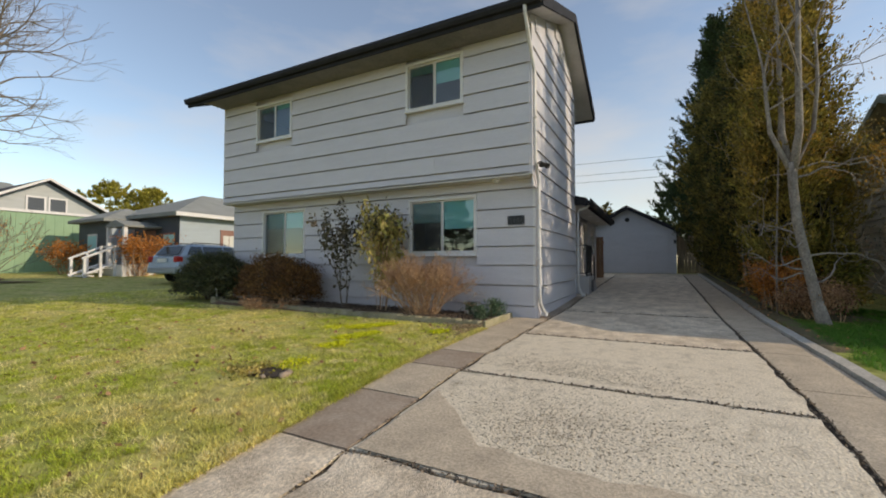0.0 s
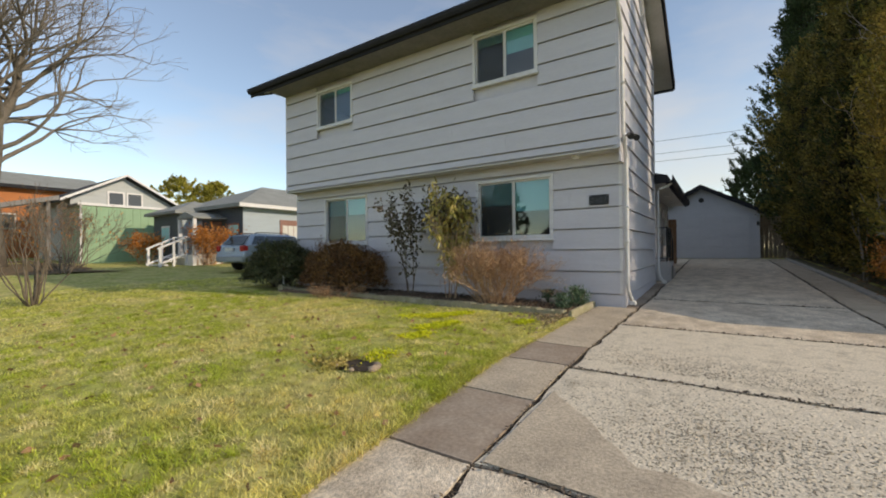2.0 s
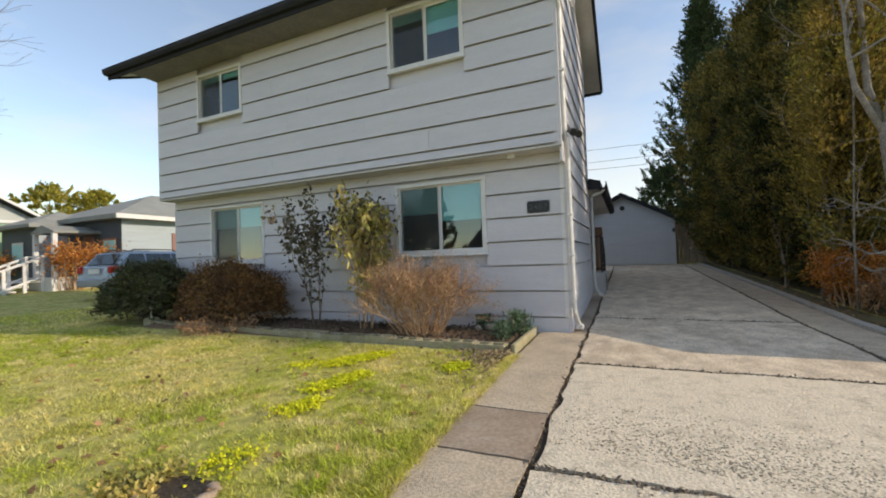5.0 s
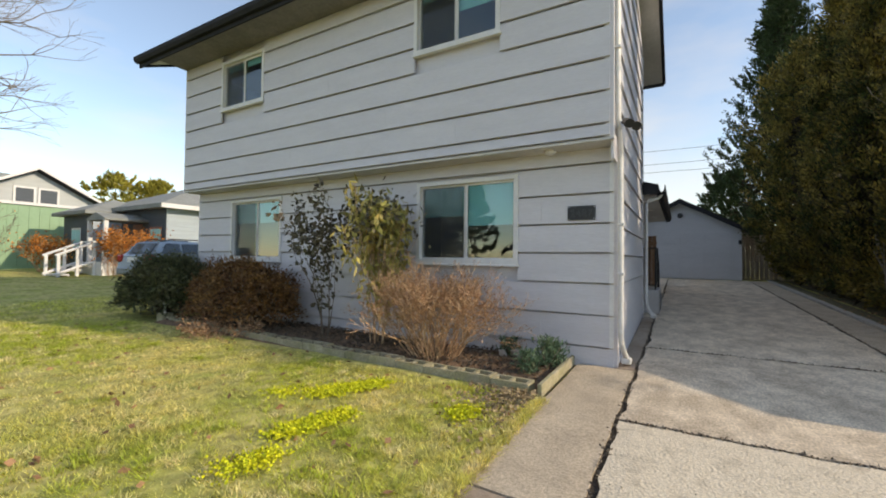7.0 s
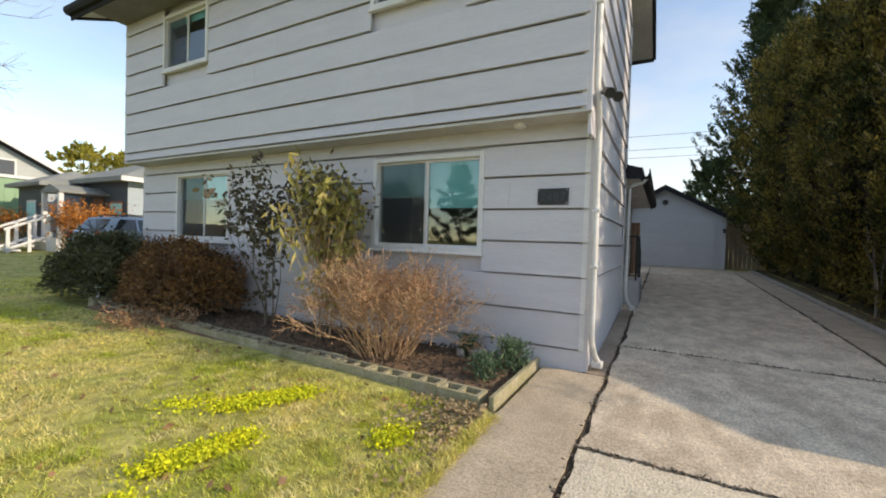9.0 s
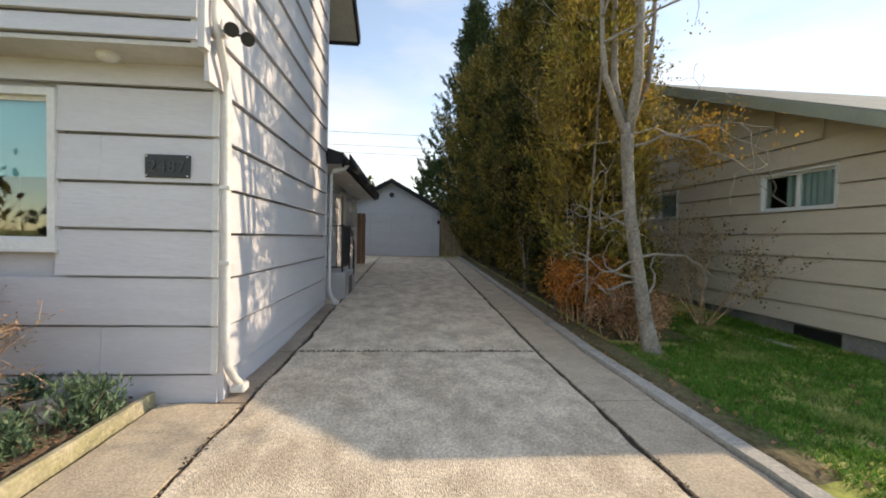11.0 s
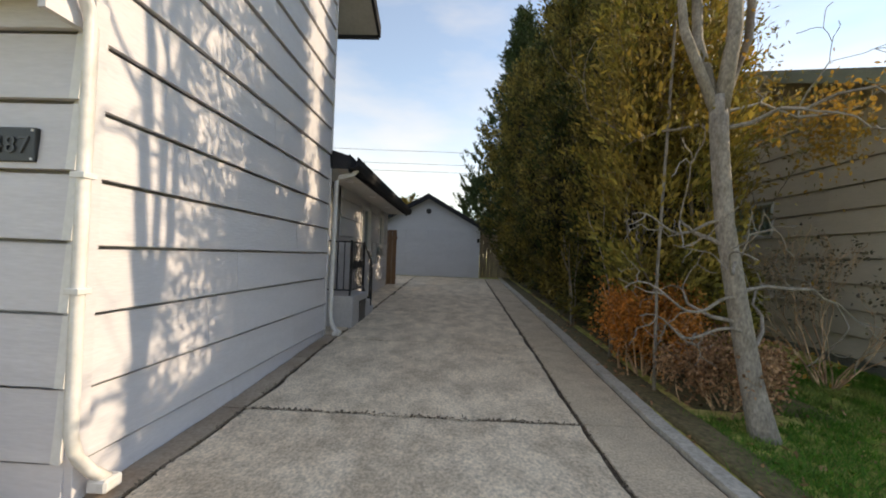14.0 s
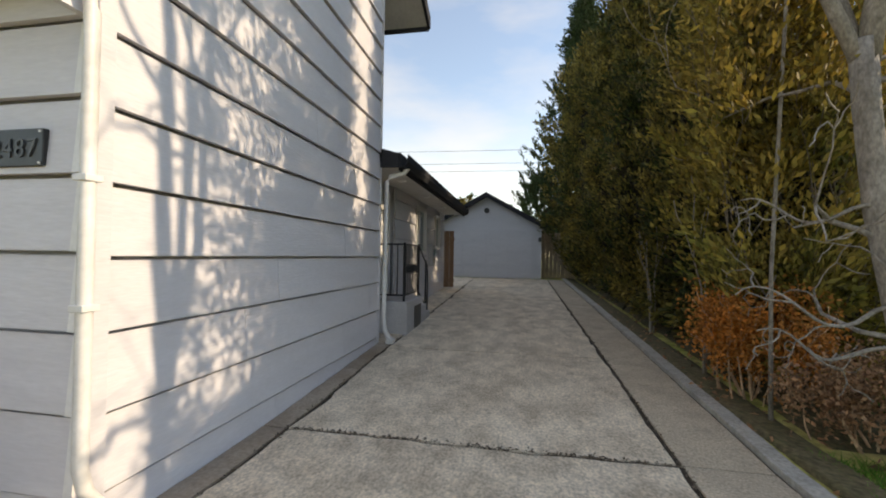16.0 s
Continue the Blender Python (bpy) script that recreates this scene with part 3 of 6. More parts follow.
# ---- low wing behind the house, with its porch ----
wing = thing("house_wing", (-5, 16, 0.7), "low grey wing with board siding and dark gutter", "house wing")
WX, WY1, WE = -2.36, 18.6, 3.16
ww = wall_mesh("wall", WX - 0.14, WX - 0.04, YB, WY1, 0.5, 3.3, [(12.6, 13.45, 1.16, 3.02), (15.2, 16.1, 1.95, 2.95), (17.3, 17.9, 2.1, 2.95)], "y", wing)
lap(ww, "y", WX, YB, WY1, [0.7 + 0.366 * k for k in range(8)], [(12.5, 13.55, 1.0, 3.1), (15.1, 16.2, 1.85, 3.1), (17.2, 18.0, 2.0, 3.1)], 1)
part("wall", bx(-10.0, WX - 0.14, WY1 - 0.14, WY1, 0.5, 3.3), M_SIDING, wing)
part("wall", bx(-10.14, -10.0, YB, WY1, 0.5, 3.3), M_SIDING, wing)
part("floor_slab", bx(-10.0, WX - 0.14, YB, WY1 - 0.14, 0.9, 1.0), M_INTERIOR, wing)
part("corner_board", bx(WX + 0.002, WX + 0.03, WY1 - 0.10, WY1 + 0.02, 0.6, 3.1), M_TRIM, wing)
part("roof_slope", prism(bmesh.new(), [(-1.74, YB + 0.02, WE), (-6.3, YB + 0.02, WE + 1.35), (-6.3, YB + 0.02, WE + 1.5), (-1.74, YB + 0.02, WE + 0.14)], (0, WY1 + 0.12 - YB, 0)), M_SHINGLE, wing)
part("roof_slope", prism(bmesh.new(), [(-10.9, YB + 0.02, WE), (-6.3, YB + 0.02, WE + 1.35), (-6.3, YB + 0.02, WE + 1.5), (-10.9, YB + 0.02, WE + 0.14)], (0, WY1 + 0.12 - YB, 0)), M_SHINGLE, wing)
part("soffit", bx(WX, -1.76, YB + 0.03, WY1 + 0.1, WE - 0.03, WE - 0.004), M_SOFFIT, wing)
part("end_board", prism(bmesh.new(), [(-1.74, YB + 0.0, WE - 0.05), (-2.05, YB + 0.0, WE - 0.05), (-2.05, YB + 0.0, WE + 0.24), (-1.74, YB + 0.0, WE + 0.15)], (0, 0.03, 0)), M_FASCIA, wing)
gp = [(0, 0.0), (0.07, 0.0), (0.11, 0.05), (0.115, 0.12), (0.10, 0.12), (0.095, 0.055), (0.065, 0.012), (0.012, 0.012), (0.012, 0.12), (0, 0.12)]
part("fascia", bx(-1.742, -1.73, YB + 0.02, WY1 + 0.13, WE - 0.09, WE + 0.17), M_FASCIA, wing)
part("gutter", prism(bmesh.new(), [(-1.728 + p * 1.15, YB + 0.03, WE - 0.04 + q * 1.4) for p, q in gp], (0, WY1 + 0.10 - YB, 0)), M_FASCIA, wing)
window(wing, (15.2, 16.1, 1.95, 2.95), WX, side="x+", sill=False)
window(wing, (17.3, 17.9, 2.1, 2.95), WX, side="x+", sill=False)
dr = part("door", bx(WX - 0.10, WX - 0.05, 12.62, 13.43, 1.17, 3.01, bevel=0.004), M_TRIM, wing, "white panelled porch door")
for c, d in ((1.3, 1.95), (2.1, 2.87)):
    part("door_panel", bx(WX - 0.052, WX - 0.035, 12.75, 13.30, c, d, bevel=0.008), M_TRIM, dr)
part("door_handle", tube(bmesh.new(), [(WX - 0.05, 12.71, 2.1), (WX, 12.71, 2.1), (WX + 0.005, 12.71, 2.1)], [0.012, 0.012, 0.028], 10), M_BLACK, dr)
for y in (12.9, 14.8, 16.7):
    sp = thing("soffit_light", (-2.02, y, WE - 0.05), "small round light in the soffit", "ceiling light", "lights under the eave")
    part("rim", tube(bmesh.new(), [(-2.02, y, WE - 0.03), (-2.02, y, WE - 0.05)], [0.08, 0.07], 14), M_TRIM, sp)
vent = thing("meter_box", (WX + 0.02, 16.6, 1.6), "grey metal electric meter box on the wall", "meter box")
part("body", bx(WX + 0.028, WX + 0.14, 16.45, 16.75, 1.6, 2.15, bevel=0.01), M_FOUND, vent)
part("dial", tube(bmesh.new(), [(WX + 0.14, 16.6, 1.95), (WX + 0.2, 16.6, 1.95)], 0.09, 14), M_GLASS, vent)

porch = thing("porch", (-2.05, 13.1, 0.66), "grey painted concrete porch with steps", "porch")
part("landing", bx(WX + 0.03, -1.73, 12.3, 13.35, 0.55, 1.155, bevel=0.01), M_FOUND, porch)
part("step", bx(WX + 0.03, -1.73, 13.352, 13.65, 0.55, 0.985, bevel=0.01), M_FOUND, porch)
part("step", bx(WX + 0.03, -1.73, 13.652, 13.95, 0.55, 0.82, bevel=0.01), M_FOUND, porch)
# Flat black plate on the landing face, painting the shade of a recess.
part("toe_recess", bx(-1.73, -1.724, 12.75, 13.2, 0.62, 1.04), M_BLACK, porch)
rail = thing("porch_railing", (-1.80, 13.1, 1.155), "black wrought iron porch railing", "railing")
RAILX = -1.80
for y, z0, z1 in ((12.36, 1.155, 2.07), (13.28, 1.155, 2.07), (13.85, 0.82, 1.78)):
    part("post", bx(RAILX - 0.016, RAILX + 0.016, y - 0.016, y + 0.016, z0, z1, bevel=0.003), M_BLACK, rail)
for z in (1.25, 2.04):
    part("rail", bx(RAILX - 0.012, RAILX + 0.012, 12.376, 13.264, z - 0.012, z + 0.012), M_BLACK, rail)
for dz in (0.12, 0.92):
    part("rail", tube(bmesh.new(), [(RAILX, 13.296, 1.11 + dz), (RAILX, 13.834, 0.81 + dz)], 0.013, 6), M_BLACK, rail)
part("handrail_end", tube(bmesh.new(), [(RAILX, 13.86, 1.75), (RAILX, 13.95, 1.69), (RAILX, 14.01, 1.54), (RAILX, 14.01, 0.68)], 0.015, 8), M_BLACK, rail)
for k in range(8):
    y = 12.46 + k * 0.102
    part("baluster", bx(RAILX - 0.007, RAILX + 0.007, y - 0.007, y + 0.007, 1.262, 2.028), M_BLACK, rail)
    if k % 2:
        part("scroll", tube(bmesh.new(), [(RAILX, y + 0.05 * math.sin(a), 1.65 + 0.09 * math.cos(a)) for a in np.linspace(0, 6.28, 13)], 0.007, 5, False), M_BLACK, rail)
part("rail", bx(WX + 0.04, RAILX - 0.016, 12.348, 12.372, 2.028, 2.052), M_BLACK, rail)
part("rail", bx(WX + 0.04, RAILX - 0.016, 12.348, 12.372, 1.238, 1.262), M_BLACK, rail)
for k in range(4):
    x = -2.24 + 0.11 * k
    part("baluster", bx(x - 0.007, x + 0.007, 12.353, 12.367, 1.262, 2.028), M_BLACK, rail)

# ---- garage at the end of the drive ----
M_GARAGE = mat("garage_paint", (0.56, 0.57, 0.60), (0.51, 0.52, 0.55), 0.6, 1, 12, 0.04, 0.15, 14, stretch=(1, 1, 4))
GYF, GXL, GXR, GZ0, GZE, GZP = 22.5, -3.50, 0.78, 1.01, 3.03, 4.22
garage = thing("garage", (-1.36, 25, GZ0), "white gabled garage with dark roof edge", "garage")
gxm = (GXL + GXR) / 2
part("front_wall", prism(bmesh.new(), [(GXL, GYF, GZ0 - 0.1), (GXR, GYF, GZ0 - 0.1), (GXR, GYF, GZE), (gxm, GYF, GZP - 0.03), (GXL, GYF, GZE)], (0, 0.15, 0)), M_GARAGE, garage)
part("side_wall", bx(GXR - 0.15, GXR, GYF + 0.152, GYF + 6.0, GZ0 - 0.1, GZE), M_GARAGE, garage)
part("side_wall", bx(GXL, GXL + 0.15, GYF + 0.152, GYF + 6.0, GZ0 - 0.1, GZE), M_GARAGE, garage)
part("back_wall", bx(GXL + 0.15, GXR - 0.15, GYF + 5.85, GYF + 6.0, GZ0 - 0.1, GZE), M_GARAGE, garage)
gs = (GZP - GZE) / ((GXR - GXL) / 2)
for s, xe in ((1, GXR + 0.3), (-1, GXL - 0.3)):
    ze = GZE - 0.3 * gs
    part("roof_slope", prism(bmesh.new(), [(xe, GYF - 0.25, ze), (gxm, GYF - 0.25, GZP), (gxm, GYF - 0.25, GZP + 0.12), (xe, GYF - 0.25, ze + 0.12)], (0, 6.5, 0)), M_SHINGLE, garage)
    part("rake_board", prism(bmesh.new(), [(xe, GYF - 0.28, ze - 0.05), (gxm, GYF - 0.28, GZP - 0.05), (gxm, GYF - 0.28, GZP + 0.15), (xe, GYF - 0.28, ze + 0.15)], (0, 0.03, 0)), M_FASCIA, garage)
gd = part("garage_door", bx(-3.20, 0.48, GYF - 0.025, GYF - 0.003, GZ0 + 0.02, GZ0 + 1.97), M_GARAGE, garage)
for k in range(4):
    for i in range(4):
        part("door_panel", bx(-3.14 + i * 0.905, -2.32 + i * 0.905, GYF - 0.032, GYF - 0.025, GZ0 + 0.07 + k * 0.475, GZ0 + 0.46 + k * 0.475, bevel=0.012), M_GARAGE, gd)
part("vent", tube(bmesh.new(), [(gxm + 0.02, GYF - 0.001, 3.67), (gxm + 0.02, GYF - 0.06, 3.67)], 0.11, 14), M_BLACK, garage)
part("lamp", bx(GXR - 0.12, GXR - 0.02, GYF - 0.12, GYF - 0.002, 2.45, 2.62, bevel=0.02), M_BLACK, garage)

# ---- fence beside the garage ----
M_FENCE = mat("weathered_fence_wood", (0.34, 0.28, 0.22), (0.22, 0.18, 0.145), 0.9, 3, 25, 0.2, 0.4, 30, rnd=0.15, stretch=(3, 3, 0.6))
M_REDWOOD = mat("red_brown_gate_wood", (0.36, 0.21, 0.13), (0.26, 0.15, 0.09), 0.85, 3, 25, 0.2, 0.4, 30, rnd=0.12, stretch=(3, 3, 0.6))


def board_fence(name, x0, x1, y, z0, h, material, label, bw=0.14):
    f = thing(name, ((x0 + x1) / 2, y, z0), label, "fence")
    n = int((x1 - x0) / (bw + 0.008))
    first = None
    for k in range(n):
        x = x0 + k * (bw + 0.008)
        if first is None:
            first = part("board", bx(x, x + bw, y - 0.012, y + 0.012, z0, z0 + h, bevel=0.003), material, f)
        else:
            again("board", first, (x + bw / 2, y, z0 + 0.012 * math.sin(k * 2.3)), f)
    for z in (0.3, h - 0.3):
        part("rail", bx(x0, x1, y + 0.013, y + 0.06, z0 + z, z0 + z + 0.09), material, f)
    return f


board_fence("fence", 0.82, 4.4, 23.1, 0.98, 1.85, M_FENCE, "weathered grey-brown vertical board fence")
board_fence("gate", -3.4, -2.06, 18.95, 0.75, 1.9, M_REDWOOD, "red-brown board gate beside the wing")

# ---- the tan house across the side lawn ----
M_TAN = mat("tan_siding_paint", (0.64, 0.55, 0.455), (0.58, 0.50, 0.41), 0.65, 1.1, 14, 0.05, 0.25, 9, rnd=0.03, stretch=(1, 1, 6))
M_GREENTRIM = mat("grey_green_trim", (0.33, 0.36, 0.30), (0.28, 0.31, 0.26), 0.6, 2, 30, 0.06, 0.1, 30)
M_BLOCK = mat("grey_foundation_block", (0.26, 0.25, 0.24), (0.17, 0.165, 0.16), 0.9, 3, 40, 0.2, 0.5, 50)
M_CURTAIN = mat("pale_curtain", (0.72, 0.71, 0.67), (0.52, 0.51, 0.48), 0.9, 5, 20, 0.05, 0, stretch=(1, 8, 0.1))
tan = thing("tan_house", (9, 14, 0.5), "tan single-storey house with lap siding and grey-green trim", "house")
NX, NY0, NY1, NPY, NPZ, NEZ = 5.4, 8.75, 19.4, 14.05, 5.55, 3.28
NW1, NW2 = (9.68, 10.88, 2.42, 2.98), (13.10, 14.48, 2.42, 2.98)
nw = wall_mesh("wall", NX + 0.05, NX + 0.14, NY0, NY1, 0.66, NEZ + 0.1, [NW1, NW2], "y", tan, M_TAN)
zn = [0.66, 0.955, 1.315, 1.665, 2.015, 2.365, 2.705, 3.045, 3.385]
lap(nw, "y", NX, NY0, NY1, zn, [grow(NW1, 0.04), grow(NW2, 0.04)], -1, M_TAN, joints=((12.0,), (10.4, 15.1), (13.3,)))
part("gable_wall", prism(bmesh.new(), [(NX + 0.05, NY0, NEZ + 0.1), (NX + 0.05, NY1, NEZ + 0.1), (NX + 0.05, NPY, NPZ - 0.05)], (0.09, 0, 0)), M_TAN, tan)
z = 3.385
while z < NPZ - 0.4:
    zt = min(z + 0.35, NPZ - 0.2)
    w = (NPZ - zt) / (NPZ - NEZ) * (NPY - NY0)
    w2 = (NPZ - zt) / (NPZ - NEZ) * (NY1 - NPY)
    lap(nw, "y", NX, NPY - w + 0.1, NPY + w2 - 0.1, [z, min(z + 0.35, NPZ - 0.2)], [], -1, M_TAN)
    z += 0.35
part("wall", bx(NX + 0.14, 16.0, NY0, NY0 + 0.14, 0.66, NEZ + 0.1), M_TAN, tan)
part("wall", bx(NX + 0.14, 16.0, NY1 - 0.14, NY1, 0.66, NEZ + 0.1), M_TAN, tan)
part("wall", bx(15.86, 16.0, NY0 + 0.14, NY1 - 0.14, 0.66, NEZ + 0.1), M_TAN, tan)
part("foundation", bx(NX + 0.03, 15.9, NY0 + 0.05, NY1 - 0.05, 0.2, 0.66), M_BLOCK, tan)
ns = (NPZ - NEZ) / (NPY - NY0)
for ye, s in ((NY0 - 0.55, -1), (NY1 + 0.55, 1)):
    zb = NEZ - 0.55 * ns + 0.06
    part("roof_slope", prism(bmesh.new(), [(NX - 0.5, ye, zb), (NX - 0.5, NPY, NPZ + 0.06), (NX - 0.5, NPY, NPZ + 0.16), (NX - 0.5, ye, zb + 0.10)], (11.2, 0, 0)), M_GREYROOF, tan)
    part("rake_board", prism(bmesh.new(), [(NX - 0.5, ye, zb - 0.10), (NX - 0.5, NPY, NPZ - 0.04), (NX - 0.5, NPY, NPZ + 0.13), (NX - 0.5, ye, zb + 0.07)], (-0.03, 0, 0)), M_GREENTRIM, tan)
    part("soffit", prism(bmesh.new(), [(NX - 0.495, ye, zb - 0.03), (NX - 0.495, NPY, NPZ + 0.03), (NX - 0.495, NPY, NPZ + 0.055), (NX - 0.495, ye, zb - 0.005)], (0.5, 0, 0)), M_TAN, tan)
for h in (NW1, NW2):
    window(tan, h, NX, side="x-", fr=0.035, sill=False)
    y_end = h[0] + (h[1] - h[0]) * (0.72 if h is NW1 else 0.9)
    cb = bmesh.new()
    rows = []
    for k in range(61):
        y = h[0] + 0.004 + (y_end - h[0] - 0.004) * k / 60
        x = NX + 0.085 + 0.012 * math.sin(y * 62) + 0.006 * math.sin(y * 23)
        rows.append([cb.verts.new(c) for c in ((x, y, h[2] + 0.004), (x, y, h[3] - 0.004), (x + 0.006, y, h[3] - 0.004), (x + 0.006, y, h[2] + 0.004))])
    for a, b in zip(rows, rows[1:]):
        for m in range(4):
            cb.faces.new((a[m], b[m], b[(m + 1) % 4], a[(m + 1) % 4]))
    cb.faces.new(rows[0])
    cb.faces.new(rows[-1][::-1])
    bmesh.ops.recalc_face_normals(cb, faces=cb.faces[:])
    part("curtain", cb, M_CURTAIN, tan, "pale hanging curtain")
part("inner_wall", bx(NX + 2.2, NX + 2.3, NY0 + 0.3, NY1 - 0.3, 0.7, NEZ), M_INTERIOR, tan)
part("inner_ceiling", bx(NX + 0.14, 15.8, NY0 + 0.14, NY1 - 0.14, NEZ, NEZ + 0.08), M_INTERIOR, tan)
tv = part("gable_vent", bx(NX - 0.05, NX - 0.02, 11.78, 12.12, 3.80, 4.42, bevel=0.004), M_TAN, tan)
for k in range(9):
    part("slat", bx(NX - 0.065, NX - 0.05, 11.81, 12.09, 3.83 + k * 0.064, 3.86 + k * 0.064), M_BLOCK, tv)
cv = part("crawl_vent", bx(NX + 0.015, NX + 0.032, 9.55, 10.25, 0.44, 0.64), M_BLACK, tan)
well = thing("window_well", (5.0, 9.9, 0.45), "low concrete well edge at the foundation vent", "window well")
part("edge", bx(4.55, 4.66, 9.45, 10.75, 0.36, 0.50, bevel=0.012), M_KERB, well)
part("edge", bx(4.66, 5.4, 10.64, 10.75, 0.36, 0.50, bevel=0.012), M_KERB, well)
# lower roof behind it
part("rear_roof", prism(bmesh.new(), [(5.2, 19.96, 3.3), (5.2, 24.0, 3.0), (5.2, 24.0, 3.14), (5.2, 19.96, 3.44)], (6, 0, 0)), M_GREYROOF, tan)
part("rear_wall", bx(5.6, 11.0, 19.96, 23.6, 0.6, 3.0), M_TAN, tan)

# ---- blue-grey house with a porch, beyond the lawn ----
# One blue siding in two tones: shade painted on the front, sunlight on the side.
M_BLUESHADE = mat("blue_siding_shade_side", (0.085, 0.10, 0.12), (0.07, 0.085, 0.10), 0.7, 1, 14, 0.05, 0.2, 20, stretch=(1, 1, 8))
M_BLUESUN = mat("blue_siding_sun_side", (0.40, 0.47, 0.52), (0.36, 0.42, 0.47), 0.7, 1, 14, 0.05, 0.2, 20, stretch=(1, 1, 8))
M_MAUVE = mat("dull_red_trim", (0.30, 0.16, 0.13), None, 0.7)
blue = thing("blue_house", (-25, 15, 0.9), "blue-grey single-storey house with grey hipped roof and porch", "house")
BX, BY, BXW, BZE = -20.9, 12.1, -28.2, 3.85
bwall = part("front_wall", bx(BXW, BX, BY, BY + 0.15, 0.6, BZE), M_BLUESHADE, blue)
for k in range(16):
    part("siding_board", prism(bmesh.new(), [(BXW, BY, 0.8 + k * 0.19), (BXW, BY - 0.02, 0.8 + k * 0.19), (BXW, BY - 0.004, 0.99 + k * 0.19), (BXW, BY, 0.99 + k * 0.19)], (BX - BXW, 0, 0)), M_BLUESHADE, bwall)
bside = part("side_wall", bx(BX - 0.15, BX, BY + 0.152, 21.0, 0.6, BZE), M_BLUESUN, blue)
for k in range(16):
    part("siding_board", prism(bmesh.new(), [(BX, BY - 0.02, 0.8 + k * 0.19), (BX + 0.02, BY - 0.02, 0.8 + k * 0.19), (BX + 0.004, BY - 0.02, 0.99 + k * 0.19), (BX, BY - 0.02, 0.99 + k * 0.19)], (0, 8.9, 0)), M_BLUESUN, bside)
part("projecting_wall", bx(BXW, -25.0, 10.9, BY - 0.022, 0.6, BZE - 0.2), M_BLUESHADE, blue)
# Thin pale sheet that puts sunlight into the colour of the bay's side.
part("projecting_side", bx(-25.0, -24.98, 10.9, BY - 0.022, 0.6, BZE - 0.2), M_BLUESUN, blue)


def hip_roof(parent, x0, x1, y0, y1, z0, rise, inset, material, name="roof"):
    bm = bmesh.new()
    lo = [bm.verts.new(p) for p in ((x0, y0, z0), (x1, y0, z0), (x1, y1, z0), (x0, y1, z0))]
    hi = [bm.verts.new(p) for p in ((x0, y0, z0 + 0.15), (x1, y0, z0 + 0.15), (x1, y1, z0 + 0.15), (x0, y1, z0 + 0.15))]
    if x1 - x0 > y1 - y0:
        r = [bm.verts.new((x0 + inset, (y0 + y1) / 2, z0 + rise)), bm.verts.new((x1 - inset, (y0 + y1) / 2, z0 + rise))]
        bm.faces.new((hi[0], hi[1], r[1], r[0])); bm.faces.new((hi[1], hi[2], r[1])); bm.faces.new((hi[2], hi[3], r[0], r[1])); bm.faces.new((hi[3], hi[0], r[0]))
    else:
        r = [bm.verts.new(((x0 + x1) / 2, y0 + inset, z0 + rise)), bm.verts.new(((x0 + x1) / 2, y1 - inset, z0 + rise))]
        bm.faces.new((hi[0], hi[1], r[0])); bm.faces.new((hi[1], hi[2], r[1], r[0])); bm.faces.new((hi[2], hi[3], r[1])); bm.faces.new((hi[3], hi[0], r[0], r[1]))
    for i in range(4):
        j = (i + 1) % 4
        bm.faces.new((lo[i], lo[j], hi[j], hi[i]))
    bm.faces.new(lo[::-1])
    return part(name, bm, material, parent)


hip_roof(blue, BXW - 0.3, BX + 0.45, BY - 0.45, 21.5, BZE, 1.75, 3.8, M_GREYROOF)
hip_roof(blue, BXW - 0.3, -24.6, 10.5, 14.0, BZE - 0.2, 0.9, 1.6, M_GREYROOF)
part("eave_board", bx(BX + 0.45, BX + 0.48, BY - 0.45, 21.5, BZE - 0.02, BZE + 0.17), M_TRIM, blue)
part("eave_board", bx(BXW - 0.3, BX + 0.48, BY - 0.48, BY - 0.45, BZE - 0.02, BZE + 0.17), M_GREYROOF, blue)
for x in (-21.75, -26.6):
    y = BY if x > -25 else 10.9
    fw = part("window", bx(x - 0.5, x + 0.5, y - 0.05, y - 0.022, 1.95, 3.05), M_TRIM if x < -25 else M_MAUVE, blue)
    for k in range(2):
        part("pane", bx(x - 0.46 + k * 0.48, x - 0.02 + k * 0.48, y - 0.06, y - 0.05, 2.05, 2.95), M_BLIND, fw)
sw = part("window", bx(BX + 0.022, BX + 0.06, 14.2, 15.9, 1.9, 3.3), M_MAUVE, blue)
for k in range(4):
    part("pane", bx(BX + 0.06, BX + 0.07, 14.35 + k * 0.36, 14.67 + k * 0.36, 2.1, 3.0), M_CURTAIN, sw)
# porch roof, posts and white stair rail
part("porch_roof", prism(bmesh.new(), [(-24.2, 10.4, 3.35), (-23.3, 10.4, 3.62), (-22.4, 10.4, 3.35), (-22.4, 10.4, 3.27), (-24.2, 10.4, 3.27)], (0, 1.7, 0)), M_GREYROOF, blue)
part("porch_floor", bx(-24.3, -22.3, 10.3, BY - 0.022, 0.7, 1.45), M_TRIM, blue)
for x in (-24.05, -22.55):
    part("porch_post", bx(x - 0.08, x + 0.08, 10.42, 10.58, 1.45, 3.27, bevel=0.01), M_TRIM, blue)
part("porch_door", bx(-23.8, -22.95, BY - 0.05, BY - 0.024, 1.45, 3.2), M_MAUVE, blue)
stair = thing("porch_stair_rail", (-23.5, 9.6, 0.9), "white wooden stair railing", "railing")
